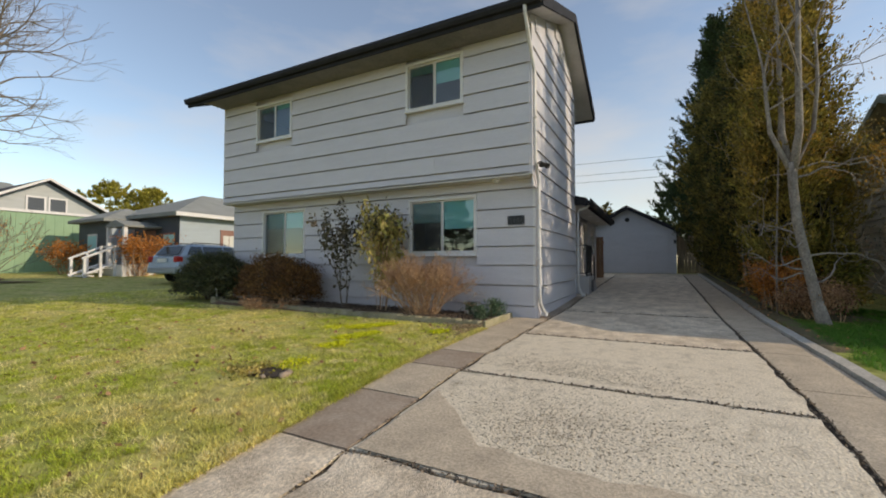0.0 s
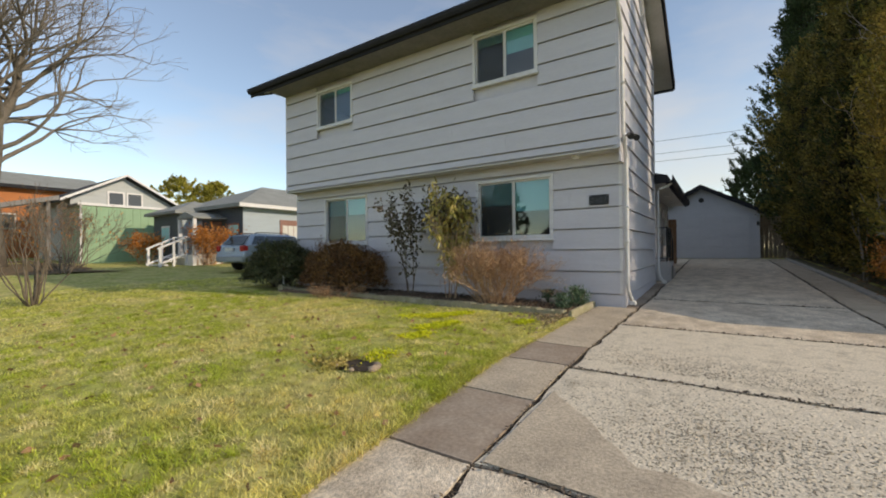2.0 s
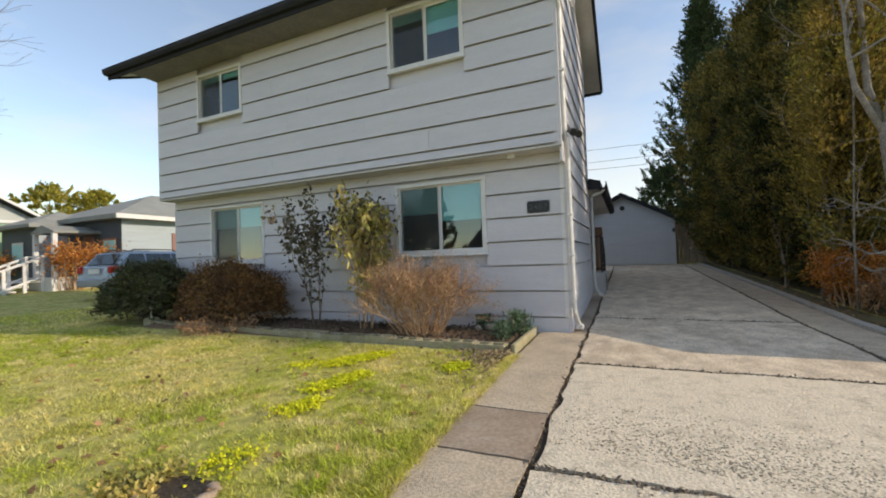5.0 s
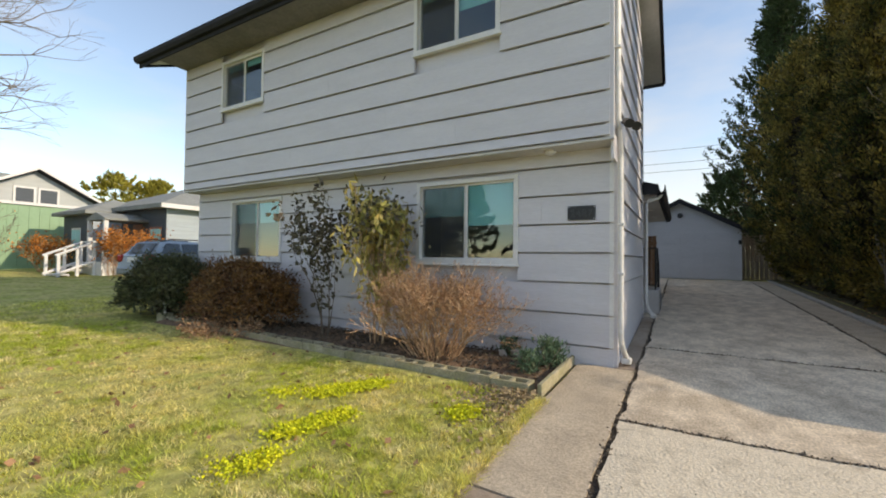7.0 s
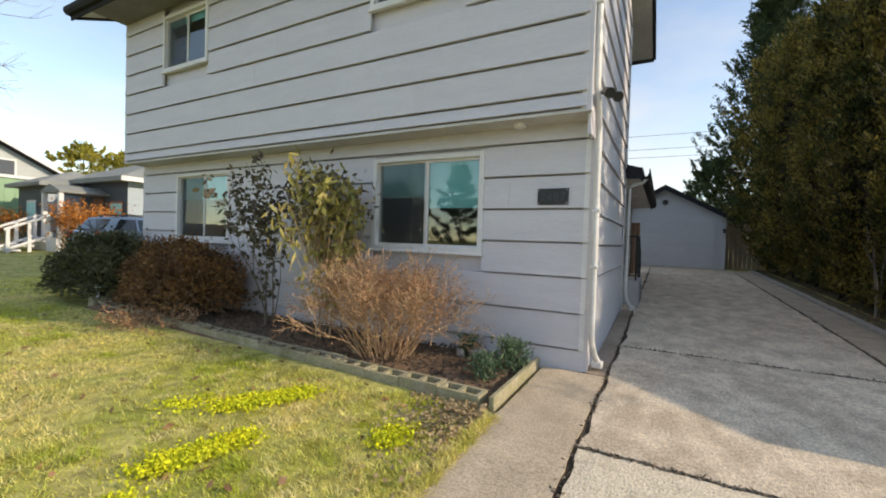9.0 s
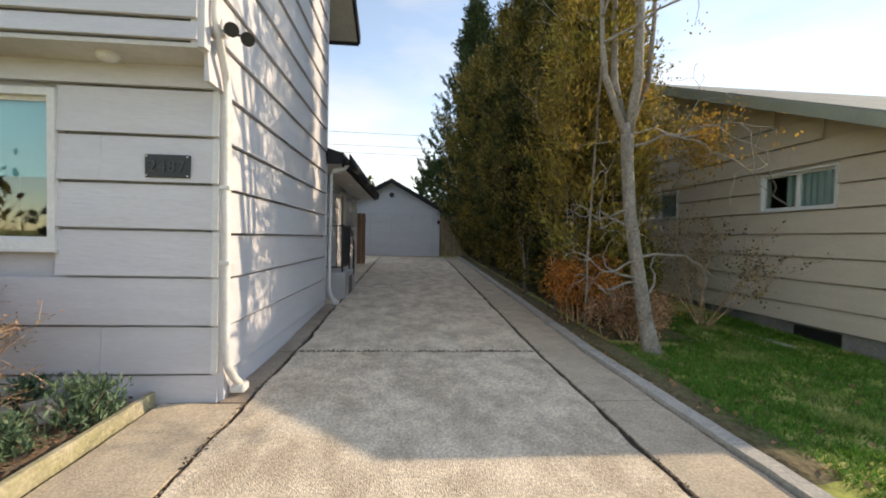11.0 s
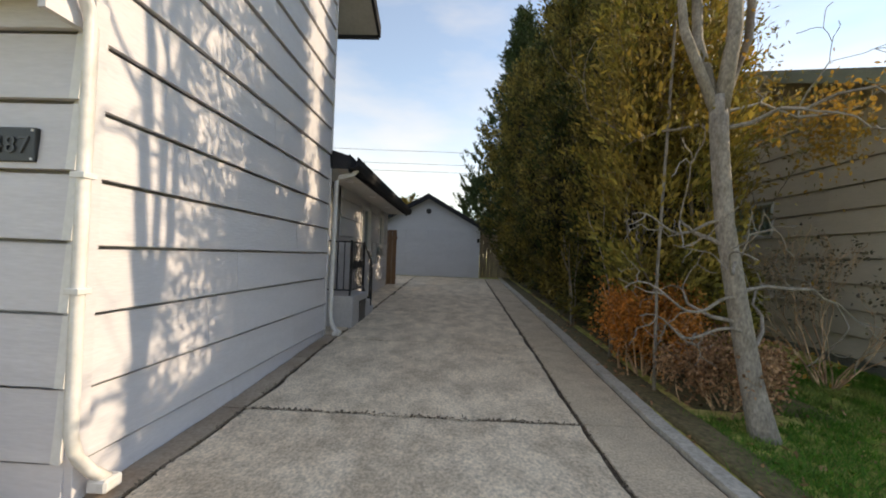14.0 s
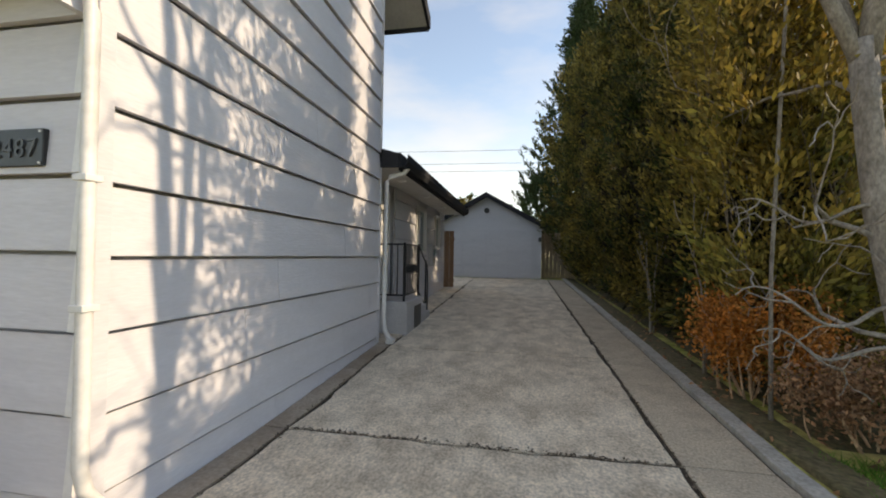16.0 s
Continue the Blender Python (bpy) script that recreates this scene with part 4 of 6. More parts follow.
for x in (-24.2, -22.9):
    for y, z in ((9.1, 0.85), (9.7, 1.1), (10.25, 1.45)):
        part("post", bx(x - 0.05, x + 0.05, y - 0.05, y + 0.05, 0.8, z + 0.9), M_TRIM, stair)
    part("handrail", tube(bmesh.new(), [(x, 9.0, 1.72), (x, 10.3, 2.32)], 0.055, 6), M_TRIM, stair)
    part("stringer", tube(bmesh.new(), [(x, 9.0, 0.95), (x, 10.3, 1.5)], 0.06, 6), M_TRIM, stair)
for k in range(3):
    part("tread", bx(-24.15, -22.95, 9.1 + k * 0.38, 9.48 + k * 0.38, 0.9 + k * 0.18, 0.97 + k * 0.18), M_TRIM, stair)
part("handrail", bx(-24.2, -22.3, 10.31, 10.39, 2.28, 2.36), M_TRIM, stair)

# ---- green shed and the houses behind ----
M_GREEN = mat("pale_green_panel", (0.27, 0.42, 0.26), (0.24, 0.38, 0.235), 0.6, 1, 20, 0.05, 0.1, 20)
M_GREYGABLE = mat("pale_grey_siding", (0.48, 0.50, 0.50), (0.43, 0.45, 0.45), 0.7, 1, 20, 0.05, 0.2, 20, stretch=(1, 1, 6))
M_ORANGE = mat("orange_siding", (0.55, 0.20, 0.07), (0.48, 0.17, 0.06), 0.7, 1, 20, 0.05, 0.2, 20, stretch=(1, 1, 6))
M_OLDTRIM = mat("grey_weathered_trim", (0.26, 0.25, 0.24), None, 0.8)
shed = thing("green_shed", (-31, 10, 1.0), "pale green panelled outbuilding with white corner", "shed")
wg1 = part("wall", bx(-33.5, -30.05, 8.1, 12.1, 0.9, 4.25), M_GREEN, shed)
for k in range(10):
    y = 8.1 + k * 0.4
    part("panel", bx(-30.05, -30.03, y, y + 0.385, 0.95, 4.23), M_GREEN, wg1)
part("corner_board", bx(-30.05, -30.0, 8.0, 8.1, 0.9, 4.25), M_TRIM, shed)
part("eave_board", bx(-30.05, -29.95, 7.9, 12.2, 4.25, 4.40), M_TRIM, shed)
part("roof", bx(-33.6, -30.0, 7.9, 12.2, 4.252, 4.35), M_GREYROOF, shed)
grey = thing("grey_gabled_house", (-37, 11, 1.0), "pale grey gabled house with white rake boards", "house")
part("gable_wall", prism(bmesh.new(), [(-34.0, 8.6, 1.0), (-34.0, 14.2, 1.0), (-34.0, 14.2, 5.0), (-34.0, 11.4, 6.6), (-34.0, 8.6, 5.0)], (-7, 0, 0)), M_GREYGABLE, grey)
for y0, z0 in ((8.0, 4.72), (14.8, 4.72)):
    part("roof_slope", prism(bmesh.new(), [(-33.5, y0, z0), (-33.5, 11.4, 6.65), (-33.5, 11.4, 6.82), (-33.5, y0, z0 + 0.2)], (-8, 0, 0)), M_SHINGLE, grey)
    part("rake_board", prism(bmesh.new(), [(-33.45, y0, z0 + 0.04), (-33.45, 11.4, 6.68), (-33.45, 11.4, 6.84), (-33.45, y0, z0 + 0.2)], (-0.05, 0, 0)), M_TRIM, grey)
for y in (10.45, 11.5):
    fw = part("window", bx(-34.0, -33.94, y, y + 0.95, 4.6, 5.65), M_TRIM, grey)
    part("pane", bx(-33.94, -33.93, y + 0.10, y + 0.85, 4.7, 5.55), M_BLUESHADE, fw)
part("carport_roof", prism(bmesh.new(), [(-31.0, 2.6, 3.3), (-31.0, 7.38, 4.6), (-31.0, 7.38, 4.75), (-31.0, 2.6, 3.45)], (-3.0, 0, 0)), M_GREYROOF, grey)
part("carport_fascia", prism(bmesh.new(), [(-30.97, 2.6, 3.25), (-30.97, 7.38, 4.55), (-30.97, 7.38, 4.8), (-30.97, 2.6, 3.5)], (-0.04, 0, 0)), M_OLDTRIM, grey)
for y in (3.0, 6.9):
    part("carport_post", bx(-31.3, -31.15, y, y + 0.15, 0.9, 3.4 + (y - 3) * 0.27), M_OLDTRIM, grey)
orange = thing("orange_house", (-45, 8, 1.2), "orange-sided house with grey shingled roof", "house")
part("wall", bx(-52, -44, 6.2, 13.0, 1.0, 6.5), M_ORANGE, orange)
hip_roof(orange, -52.5, -43.4, 5.2, 14.6, 6.5, 1.7, 1.0, M_GREYROOF)
part("eave_board", bx(-43.4, -43.35, 5.2, 14.6, 6.45, 6.7), M_FASCIA, orange)
ow = part("window", bx(-44.0, -43.95, 7.0, 8.0, 3.4, 4.6), M_TRIM, orange)
part("pane", bx(-43.95, -43.94, 7.1, 7.9, 3.5, 4.5), M_SCREEN, ow)

# ---- far board fence at the edge of the plot ----
M_OLDFENCE = mat("old_grey_fence_wood", (0.17, 0.145, 0.125), (0.11, 0.095, 0.08), 0.9, 3, 25, 0.2, 0.4, 30, rnd=0.2, stretch=(3, 3, 0.6))
ff = thing("long_fence", (-36, -3, 1.0), "old grey-brown board fence behind a leafy bank", "fence")
fb = None
for k in range(95):
    y = -11.0 + k * 0.17
    if fb is None:
        fb = part("board", bx(-36.02, -36.0, y, y + 0.16, 1.0, 2.55), M_OLDFENCE, ff)
    else:
        again("board", fb, (-36.01, y + 0.08, 1.0 + 0.015 * math.sin(k * 1.7)), ff)
part("rail", bx(-36.08, -36.021, -11, 5.1, 2.2, 2.3), M_OLDFENCE, ff)

# neighbouring drive and leafy bank
M_ASPH = mat("grey_asphalt", (0.20, 0.195, 0.185), (0.14, 0.137, 0.13), 0.92, 1, 60, 0.2, 0.4, 90)
M_LEAFY = mat("leaf_litter_bank", (0.24, 0.145, 0.07), (0.14, 0.10, 0.045), 0.95, 2.2, 12, 0.4, 0.9, 12)


def strip(name, x0, x1, y0, y1, lift, material, label, category, wob=0.0, nx=10, ny=16):
    vs, fs = [], []
    for j in range(ny + 1):
        for i in range(nx + 1):
            x, y = x0 + (x1 - x0) * i / nx, y0 + (y1 - y0) * j / ny
            if i in (0, nx):
                x += wob * noise.noise((i, y * 0.4, 4))
            e = 0.0 if 0 < i < nx and 0 < j < ny else -0.06
            vs.append((x, y, gz(x, y) + lift + e + wob * 0.12 * noise.noise((x * 0.5, y * 0.5, 9))))
    for j in range(ny):
        for i in range(nx):
            a = j * (nx + 1) + i
            fs.append((a, a + 1, a + nx + 2, a + nx + 1))
    o = np_part(name, vs, fs, material, None, "", True)
    return tagged(o, label, category, kind="structure")


strip("road", -20.5, -14.6, -30, 3.4, 0.03, M_ASPH, "grey asphalt drive beside the lawn", "road", 0.0)
strip("leaf_bank", -36, -21.0, -20, 7.0, 0.06, M_LEAFY, "bank covered in fallen brown leaves", "ground", 1.0)
strip("street", -200, 200, -16, -6.5, 0.02, M_ASPH, "grey asphalt street", "road", 0.0, 30, 6)

# ---- parked estate car ----
M_SILVER = mat("silver_blue_car_paint", (0.34, 0.40, 0.46), (0.32, 0.38, 0.44), 0.25, 1, 40, 0.03, 0, metal=0.5, spec=0.6)
M_TYRE = mat("black_rubber", (0.02, 0.02, 0.02), None, 0.8)
M_RIM = mat("alloy_rim", (0.5, 0.5, 0.52), None, 0.3, metal=0.9)
M_RED = mat("red_lamp_lens", (0.5, 0.02, 0.015), None, 0.2, 4, 40, 0.02, 0)
M_CARGLASS = mat("dark_car_glass", (0.02, 0.028, 0.03), None, 0.05, 2, 40, 0.02, 0, spec=0.8)


def estate_car():
    c = thing("car", (0, 0, 0), "silver-blue estate car with roof rails, parked", "car")
    # side outline, along y from the tail (0) to the nose (4.6)
    low = [(0.02, 0.38), (0.0, 0.62), (0.06, 0.98), (0.16, 1.02), (3.35, 1.0), (4.35, 0.82), (4.58, 0.6), (4.55, 0.32), (3.0, 0.24), (1.2, 0.24)]
    bm = bmesh.new()
    rows = []
    for x, ins in ((-0.87, 0.05), (-0.84, 0.0), (0.84, 0.0), (0.87, 0.05)):
        rows.append([bm.verts.new((x * (1 - 0.04 * (z > 0.9)), 2.3 + (y - 2.3) * (1 - ins * 0.4), z + (ins * 0.3 if z < 0.4 else -ins * 0.3))) for y, z in low])
    n = len(low)
    for a, b in zip(rows, rows[1:]):
        for k in range(n):
            bm.faces.new((a[k], a[(k + 1) % n], b[(k + 1) % n], b[k]))
    bm.faces.new(rows[0]); bm.faces.new(rows[-1][::-1])
    bmesh.ops.recalc_face_normals(bm, faces=bm.faces[:])
    part("body", bm, M_SILVER, c)
    roof = [(0.16, 1.0), (0.48, 1.42), (0.75, 1.47), (2.2, 1.46), (2.55, 1.40), (3.35, 1.0)]
    bm = bmesh.new()
    a = [bm.verts.new((-0.80 + 0.16 * (z - 1) / 0.46, y, z)) for y, z in roof]
    b = [bm.verts.new((0.80 - 0.16 * (z - 1) / 0.46, y, z)) for y, z in roof]
    for k in range(len(roof) - 1):
        bm.faces.new((a[k], a[k + 1], b[k + 1], b[k]))
    bm.faces.new(a); bm.faces.new(b[::-1]); bm.faces.new((a[0], b[0], b[-1], a[-1]))
    bmesh.ops.recalc_face_normals(bm, faces=bm.faces[:])
    part("cabin", bm, M_SILVER, c)
    part("rear_window", prism(bmesh.new(), [(-0.62, 0.185, 1.06), (0.62, 0.185, 1.06), (0.54, 0.44, 1.38), (-0.54, 0.44, 1.38)], (0, -0.012, 0.01)), M_CARGLASS, c)
    part("windscreen", prism(bmesh.new(), [(-0.66, 3.3, 1.04), (0.66, 3.3, 1.04), (0.56, 2.62, 1.38), (-0.56, 2.62, 1.38)], (0, 0.012, 0.015)), M_CARGLASS, c)
    for s in (-1, 1):
        for y0, y1, t0, t1 in ((0.42, 1.05, 0.62, 1.05), (1.12, 1.95, 1.12, 1.95), (2.02, 3.05, 2.02, 2.5)):
            part("side_window", prism(bmesh.new(), [(s * 0.79, y0, 1.05), (s * 0.79, y1, 1.05), (s * 0.675, t1, 1.38), (s * 0.675, t0, 1.38)], (s * 0.014, 0, 0.004)), M_CARGLASS, c)
        part("tail_light", bx(s * 0.74 - 0.11, s * 0.74 + 0.11, -0.01, 0.25, 0.78, 1.0, bevel=0.03), M_RED, c)
        part("roof_rail", tube(bmesh.new(), [(s * 0.58, 0.7, 1.46), (s * 0.58, 0.8, 1.53), (s * 0.58, 2.1, 1.52), (s * 0.58, 2.25, 1.45)], 0.02, 6), M_BLACK, c)
        part("mirror", bx(s * 0.92 - 0.08, s * 0.92 + 0.08, 2.85, 2.95, 0.98, 1.12, bevel=0.03), M_SILVER, c)
        for y in (0.95, 3.6):
            w = part("wheel", tube(bmesh.new(), [(s * 0.72, y, 0.32), (s * 0.75, y, 0.32), (s * 0.87, y, 0.32), (s * 0.89, y, 0.32)], [0.28, 0.32, 0.32, 0.28], 20), M_TYRE, c)
            part("rim", tube(bmesh.new(), [(s * 0.885, y, 0.32), (s * 0.9, y, 0.32)], 0.2, 16), M_RIM, w)
    part("rear_bumper", bx(-0.82, 0.82, -0.05, 0.12, 0.36, 0.62, bevel=0.04), M_SILVER, c)
    part("number_plate", bx(-0.26, 0.26, -0.012, 0.004, 0.78, 0.92), M_TRIM, c)
    return c


car = estate_car()
car.matrix_basis = pose(-16.4, 8.9, gz(-16.4, 10) + 0.03, 0, 0, 4)

# ---- plants ----
def leaf_mesh(name, pts, axes, length, width, material, parent, label="", fold=0.0, seed=0):
    """Many small four-cornered leaves: a place, the way each one points, and sizes."""
    rng = np.random.default_rng(seed)
    n = len(pts)
    a = axes / (np.linalg.norm(axes, axis=1, keepdims=True) + 1e-9)
    r = rng.normal(size=(n, 3))
    b = np.cross(a, r)
    b /= np.linalg.norm(b, axis=1, keepdims=True) + 1e-9
    ln = (length * rng.uniform(0.65, 1.35, n))[:, None]
    wd = (width * rng.uniform(0.7, 1.3, n))[:, None]
    v = np.empty((n, 4, 3))
    v[:, 0] = pts
    v[:, 1] = pts + a * ln * 0.5 + b * wd * 0.5
    v[:, 2] = pts + a * ln
    v[:, 3] = pts + a * ln * 0.5 - b * wd * 0.5
    f = np.arange(n * 4).reshape(n, 4)
    return np_part(name, v.reshape(-1, 3), f, material, parent, label)


def stick_mesh(name, segs, material, parent, sides=4, label=""):
    """Tapered sticks: rows of x0 y0 z0 x1 y1 z1 r0 r1."""
    s = np.asarray(segs, dtype=float)
    p, q, r0, r1 = s[:, 0:3], s[:, 3:6], s[:, 6], s[:, 7]
    d = q - p
    d /= np.linalg.norm(d, axis=1, keepdims=True) + 1e-9
    ref = np.where(np.abs(d[:, 2:3]) < 0.9, np.array([[0, 0, 1.0]]), np.array([[1.0, 0, 0]]))
    a = np.cross(d, ref)
    a /= np.linalg.norm(a, axis=1, keepdims=True) + 1e-9
    b = np.cross(d, a)
    ang = np.arange(sides) * 2 * np.pi / sides
    off = a[:, None, :] * np.cos(ang)[None, :, None] + b[:, None, :] * np.sin(ang)[None, :, None]
    v = np.concatenate([p[:, None] + off * r0[:, None, None], q[:, None] + off * r1[:, None, None]], axis=1)
    base = np.arange(len(s))[:, None, None] * sides * 2
    k = np.arange(sides)
    quad = np.stack([k, (k + 1) % sides, (k + 1) % sides + sides, k + sides], axis=1)[None]
    return np_part(name, v.reshape(-1, 3), (base + quad).reshape(-1, 4), material, parent, label, True)


def grow_branches(rng, start, way, length, radius, depth, out, tips, split=(2, 4), spread_a=0.6, up=0.15, bend=0.18, steps=4, shrink=0.68, rmin=0.004):
    """Adds the segments of one branch and of all that grow from it."""
    p, d = np.array(start, float), np.array(way, float)
    d /= np.linalg.norm(d)
    r = radius
    nodes = []
    for k in range(steps):
        d = d + rng.normal(size=3) * bend + np.array([0, 0, up]) * 0.3
        d /= np.linalg.norm(d)
        q = p + d * length / steps
        r2 = max(rmin, r * (0.86 if depth else 0.7))
        out.append((*p, *q, r, r2))
        p, r = q, r2
        nodes.append((p.copy(), d.copy(), r))
    if depth <= 0:
        tips.append((p.copy(), d.copy()))
        return
    kids = rng.integers(split[0], split[1] + 1)
    for i in range(kids):
        bp, bd, br = nodes[-1] if i < 2 else nodes[rng.integers(1, len(nodes))]
        side = rng.normal(size=3)
        side -= bd * side.dot(bd)
        side /= np.linalg.norm(side)
        nd = bd + side * spread_a * rng.uniform(0.6, 1.3) + np.array([0, 0, up])
        grow_branches(rng, bp, nd, length * shrink * rng.uniform(0.75, 1.15), max(rmin, br * 0.72), depth - 1, out, tips, split, spread_a, up, bend, steps, shrink, rmin)


M_CEDAR = mat("cedar_foliage", (0.034, 0.05, 0.011), (0.25, 0.185, 0.042), 0.7, 1.2, 9, 0.35, 0, isl=0.7, trans=0.32, lo=0.4, hi=0.62)
M_CEDAR2 = mat("golden_cedar_foliage", (0.14, 0.145, 0.026), (0.34, 0.215, 0.045), 0.7, 1.3, 9, 0.35, 0, isl=0.6, trans=0.32)
M_DARKGREEN = mat("dark_conifer_foliage", (0.022, 0.044, 0.016), (0.036, 0.058, 0.019), 0.8, 0.8, 6, 0.3, 0, isl=0.45, trans=0.12)
M_BARK = mat("pale_smooth_bark", (0.33, 0.29, 0.25), (0.17, 0.145, 0.12), 0.85, 9, 60, 0.3, 0.9, 45, stretch=(1, 1, 0.5))
M_DBARK = mat("brown_bark", (0.13, 0.10, 0.075), (0.09, 0.07, 0.05), 0.9, 6, 30, 0.25, 0.6, 25, stretch=(1, 1, 0.3))
M_ORANGEL = mat("orange_dry_leaves", (0.62, 0.24, 0.05), (0.46, 0.19, 0.05), 0.8, 2, 8, 0.3, 0, isl=0.5, trans=0.35)
M_GOLDL = mat("golden_leaves", (0.42, 0.24, 0.04), (0.30, 0.17, 0.04), 0.8, 2, 8, 0.3, 0, isl=0.4, trans=0.4)


# Near-black brown that paints deep shade into the inside of the crowns.
M_INNER = mat("dark_crown_filler", (0.045, 0.034, 0.02), (0.025, 0.02, 0.012), 0.95, 3, 20, 0.4, 0, isl=0.5)


def column_cedar(x, y, top, rad, material, seed, label, name="cedar_tree", n=15000, taper=0.45, leaf=0.15, power=0.7, foot=0.015, inner=0, tuft=1.0):
    """An upright conifer: a trunk, an optional dark filler that blocks light within, and sprays in tufts with clefts
    between them.
    """
    rng = np.random.default_rng(seed)
    z0 = gz(x, y)
    t = thing(name, (x, y, z0), label, "tree", "cedars along the drive" if name == "cedar_tree" else "")
    H = top - z0
    nodes = [(x + 0.05 * math.sin(k + seed), y + 0.05 * math.cos(k * 1.3 + seed), z0 - 0.1 + (H + 0.0) * k / 6) for k in range(7)]
    part("trunk", tube(bmesh.new(), nodes, [min(0.13, rad * 0.14 if rad > 0.5 else 0.012) * (1 - k / 6.6) + 0.006 for k in range(7)], 7), M_DBARK if rad > 0.5 else M_BARK, t, smooth=True)
    per = 60
    tufts = n // per
    th = rng.uniform(0, 2 * np.pi, tufts)
    h = rng.uniform(foot, 1, tufts) ** 0.92

    def girth(hh):
        return np.minimum(1, ((1 - hh) / taper)) ** power * np.minimum(1, 0.5 + hh * 2.4)
    lump = 1 + 0.24 * np.sin(th * 4 + h * 3 + seed) + 0.15 * np.sin(th * 7 - h * 19 + seed)
    r = rad * girth(h) * lump * rng.uniform(0.5, 1.0, tufts) ** 0.45
    c = np.stack([x + r * np.cos(th), y + r * np.sin(th), z0 + 0.1 + h * (H - 0.5)], 1)
    out = np.stack([np.cos(th), np.sin(th), rng.uniform(0.9, 3.0, tufts)], 1)
    out /= np.linalg.norm(out, axis=1, keepdims=True)
    idx = np.repeat(np.arange(tufts), per)
    m = len(idx)
    u = rng.uniform(0, 1, m)
    tl = (rng.uniform(0.35, 0.95, tufts) * tuft)[idx]
    side = np.stack([-np.sin(th), np.cos(th), np.zeros(tufts)], 1)[idx]
    fan = rng.normal(size=m) * 0.13 * (0.35 + np.sin(u * np.pi))
    pts = c[idx] + out[idx] * (u * tl)[:, None] + side * fan[:, None] + rng.normal(size=(m, 3)) * 0.035
    pts[:, 2] -= 0.16 * u * u * tl
    ax = out[idx] + side * (fan * 4)[:, None] + rng.normal(size=(m, 3)) * 0.35
    leaf_mesh("crown", pts, ax, leaf, leaf * 0.36, material, t, seed=seed)
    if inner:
        # Large dark leaves added to stop light and blacken the gaps between sprays.
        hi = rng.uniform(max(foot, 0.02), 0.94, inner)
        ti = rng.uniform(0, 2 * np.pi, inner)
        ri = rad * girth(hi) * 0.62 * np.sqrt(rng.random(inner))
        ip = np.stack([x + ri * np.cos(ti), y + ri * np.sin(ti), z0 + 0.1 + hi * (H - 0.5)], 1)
        leaf_mesh("dead_wood", ip, np.stack([np.cos(ti), np.sin(ti), rng.normal(size=inner)], 1), 0.30, 0.16, M_INNER, t, "dark brown leaves added inside the crown to block light", seed=seed + 500)
    return t


GOLD = "tall columnar cedar, golden brown with dry tips"
OLIVE = "tall columnar cedar, olive green and brown"
column_cedar(2.02, 9.98, 8.4, 0.46, M_CEDAR2, 11, "slender golden cedar beside the pale-barked tree", n=15000, taper=0.6, leaf=0.085, foot=0.1, tuft=0.75)
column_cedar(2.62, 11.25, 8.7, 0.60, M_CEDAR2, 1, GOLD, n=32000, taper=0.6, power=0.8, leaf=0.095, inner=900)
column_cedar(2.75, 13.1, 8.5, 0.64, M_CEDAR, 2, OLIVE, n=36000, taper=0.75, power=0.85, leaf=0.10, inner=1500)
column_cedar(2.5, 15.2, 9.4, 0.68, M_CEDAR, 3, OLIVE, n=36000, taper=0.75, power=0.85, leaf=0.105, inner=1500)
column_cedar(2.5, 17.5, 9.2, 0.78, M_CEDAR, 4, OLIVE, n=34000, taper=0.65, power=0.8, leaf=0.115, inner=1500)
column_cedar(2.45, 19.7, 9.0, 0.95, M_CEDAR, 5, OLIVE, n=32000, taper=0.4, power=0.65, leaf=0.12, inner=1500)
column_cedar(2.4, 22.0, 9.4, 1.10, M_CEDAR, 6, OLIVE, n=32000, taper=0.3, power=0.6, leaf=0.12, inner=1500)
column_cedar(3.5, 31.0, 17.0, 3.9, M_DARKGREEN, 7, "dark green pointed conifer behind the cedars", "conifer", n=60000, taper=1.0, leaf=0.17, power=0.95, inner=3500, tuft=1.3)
column_cedar(7.2, 33.0, 11.0, 2.6, M_DARKGREEN, 8, "dark green conifer behind the garage", "conifer", n=11000, taper=0.9, leaf=0.26, power=0.8, tuft=1.6)
column_cedar(1.6, 36.0, 7.6, 2.4, M_DARKGREEN, 9, "dark green conifer behind the garage", "conifer", n=9000, taper=0.9, leaf=0.28, power=0.7, tuft=1.6)

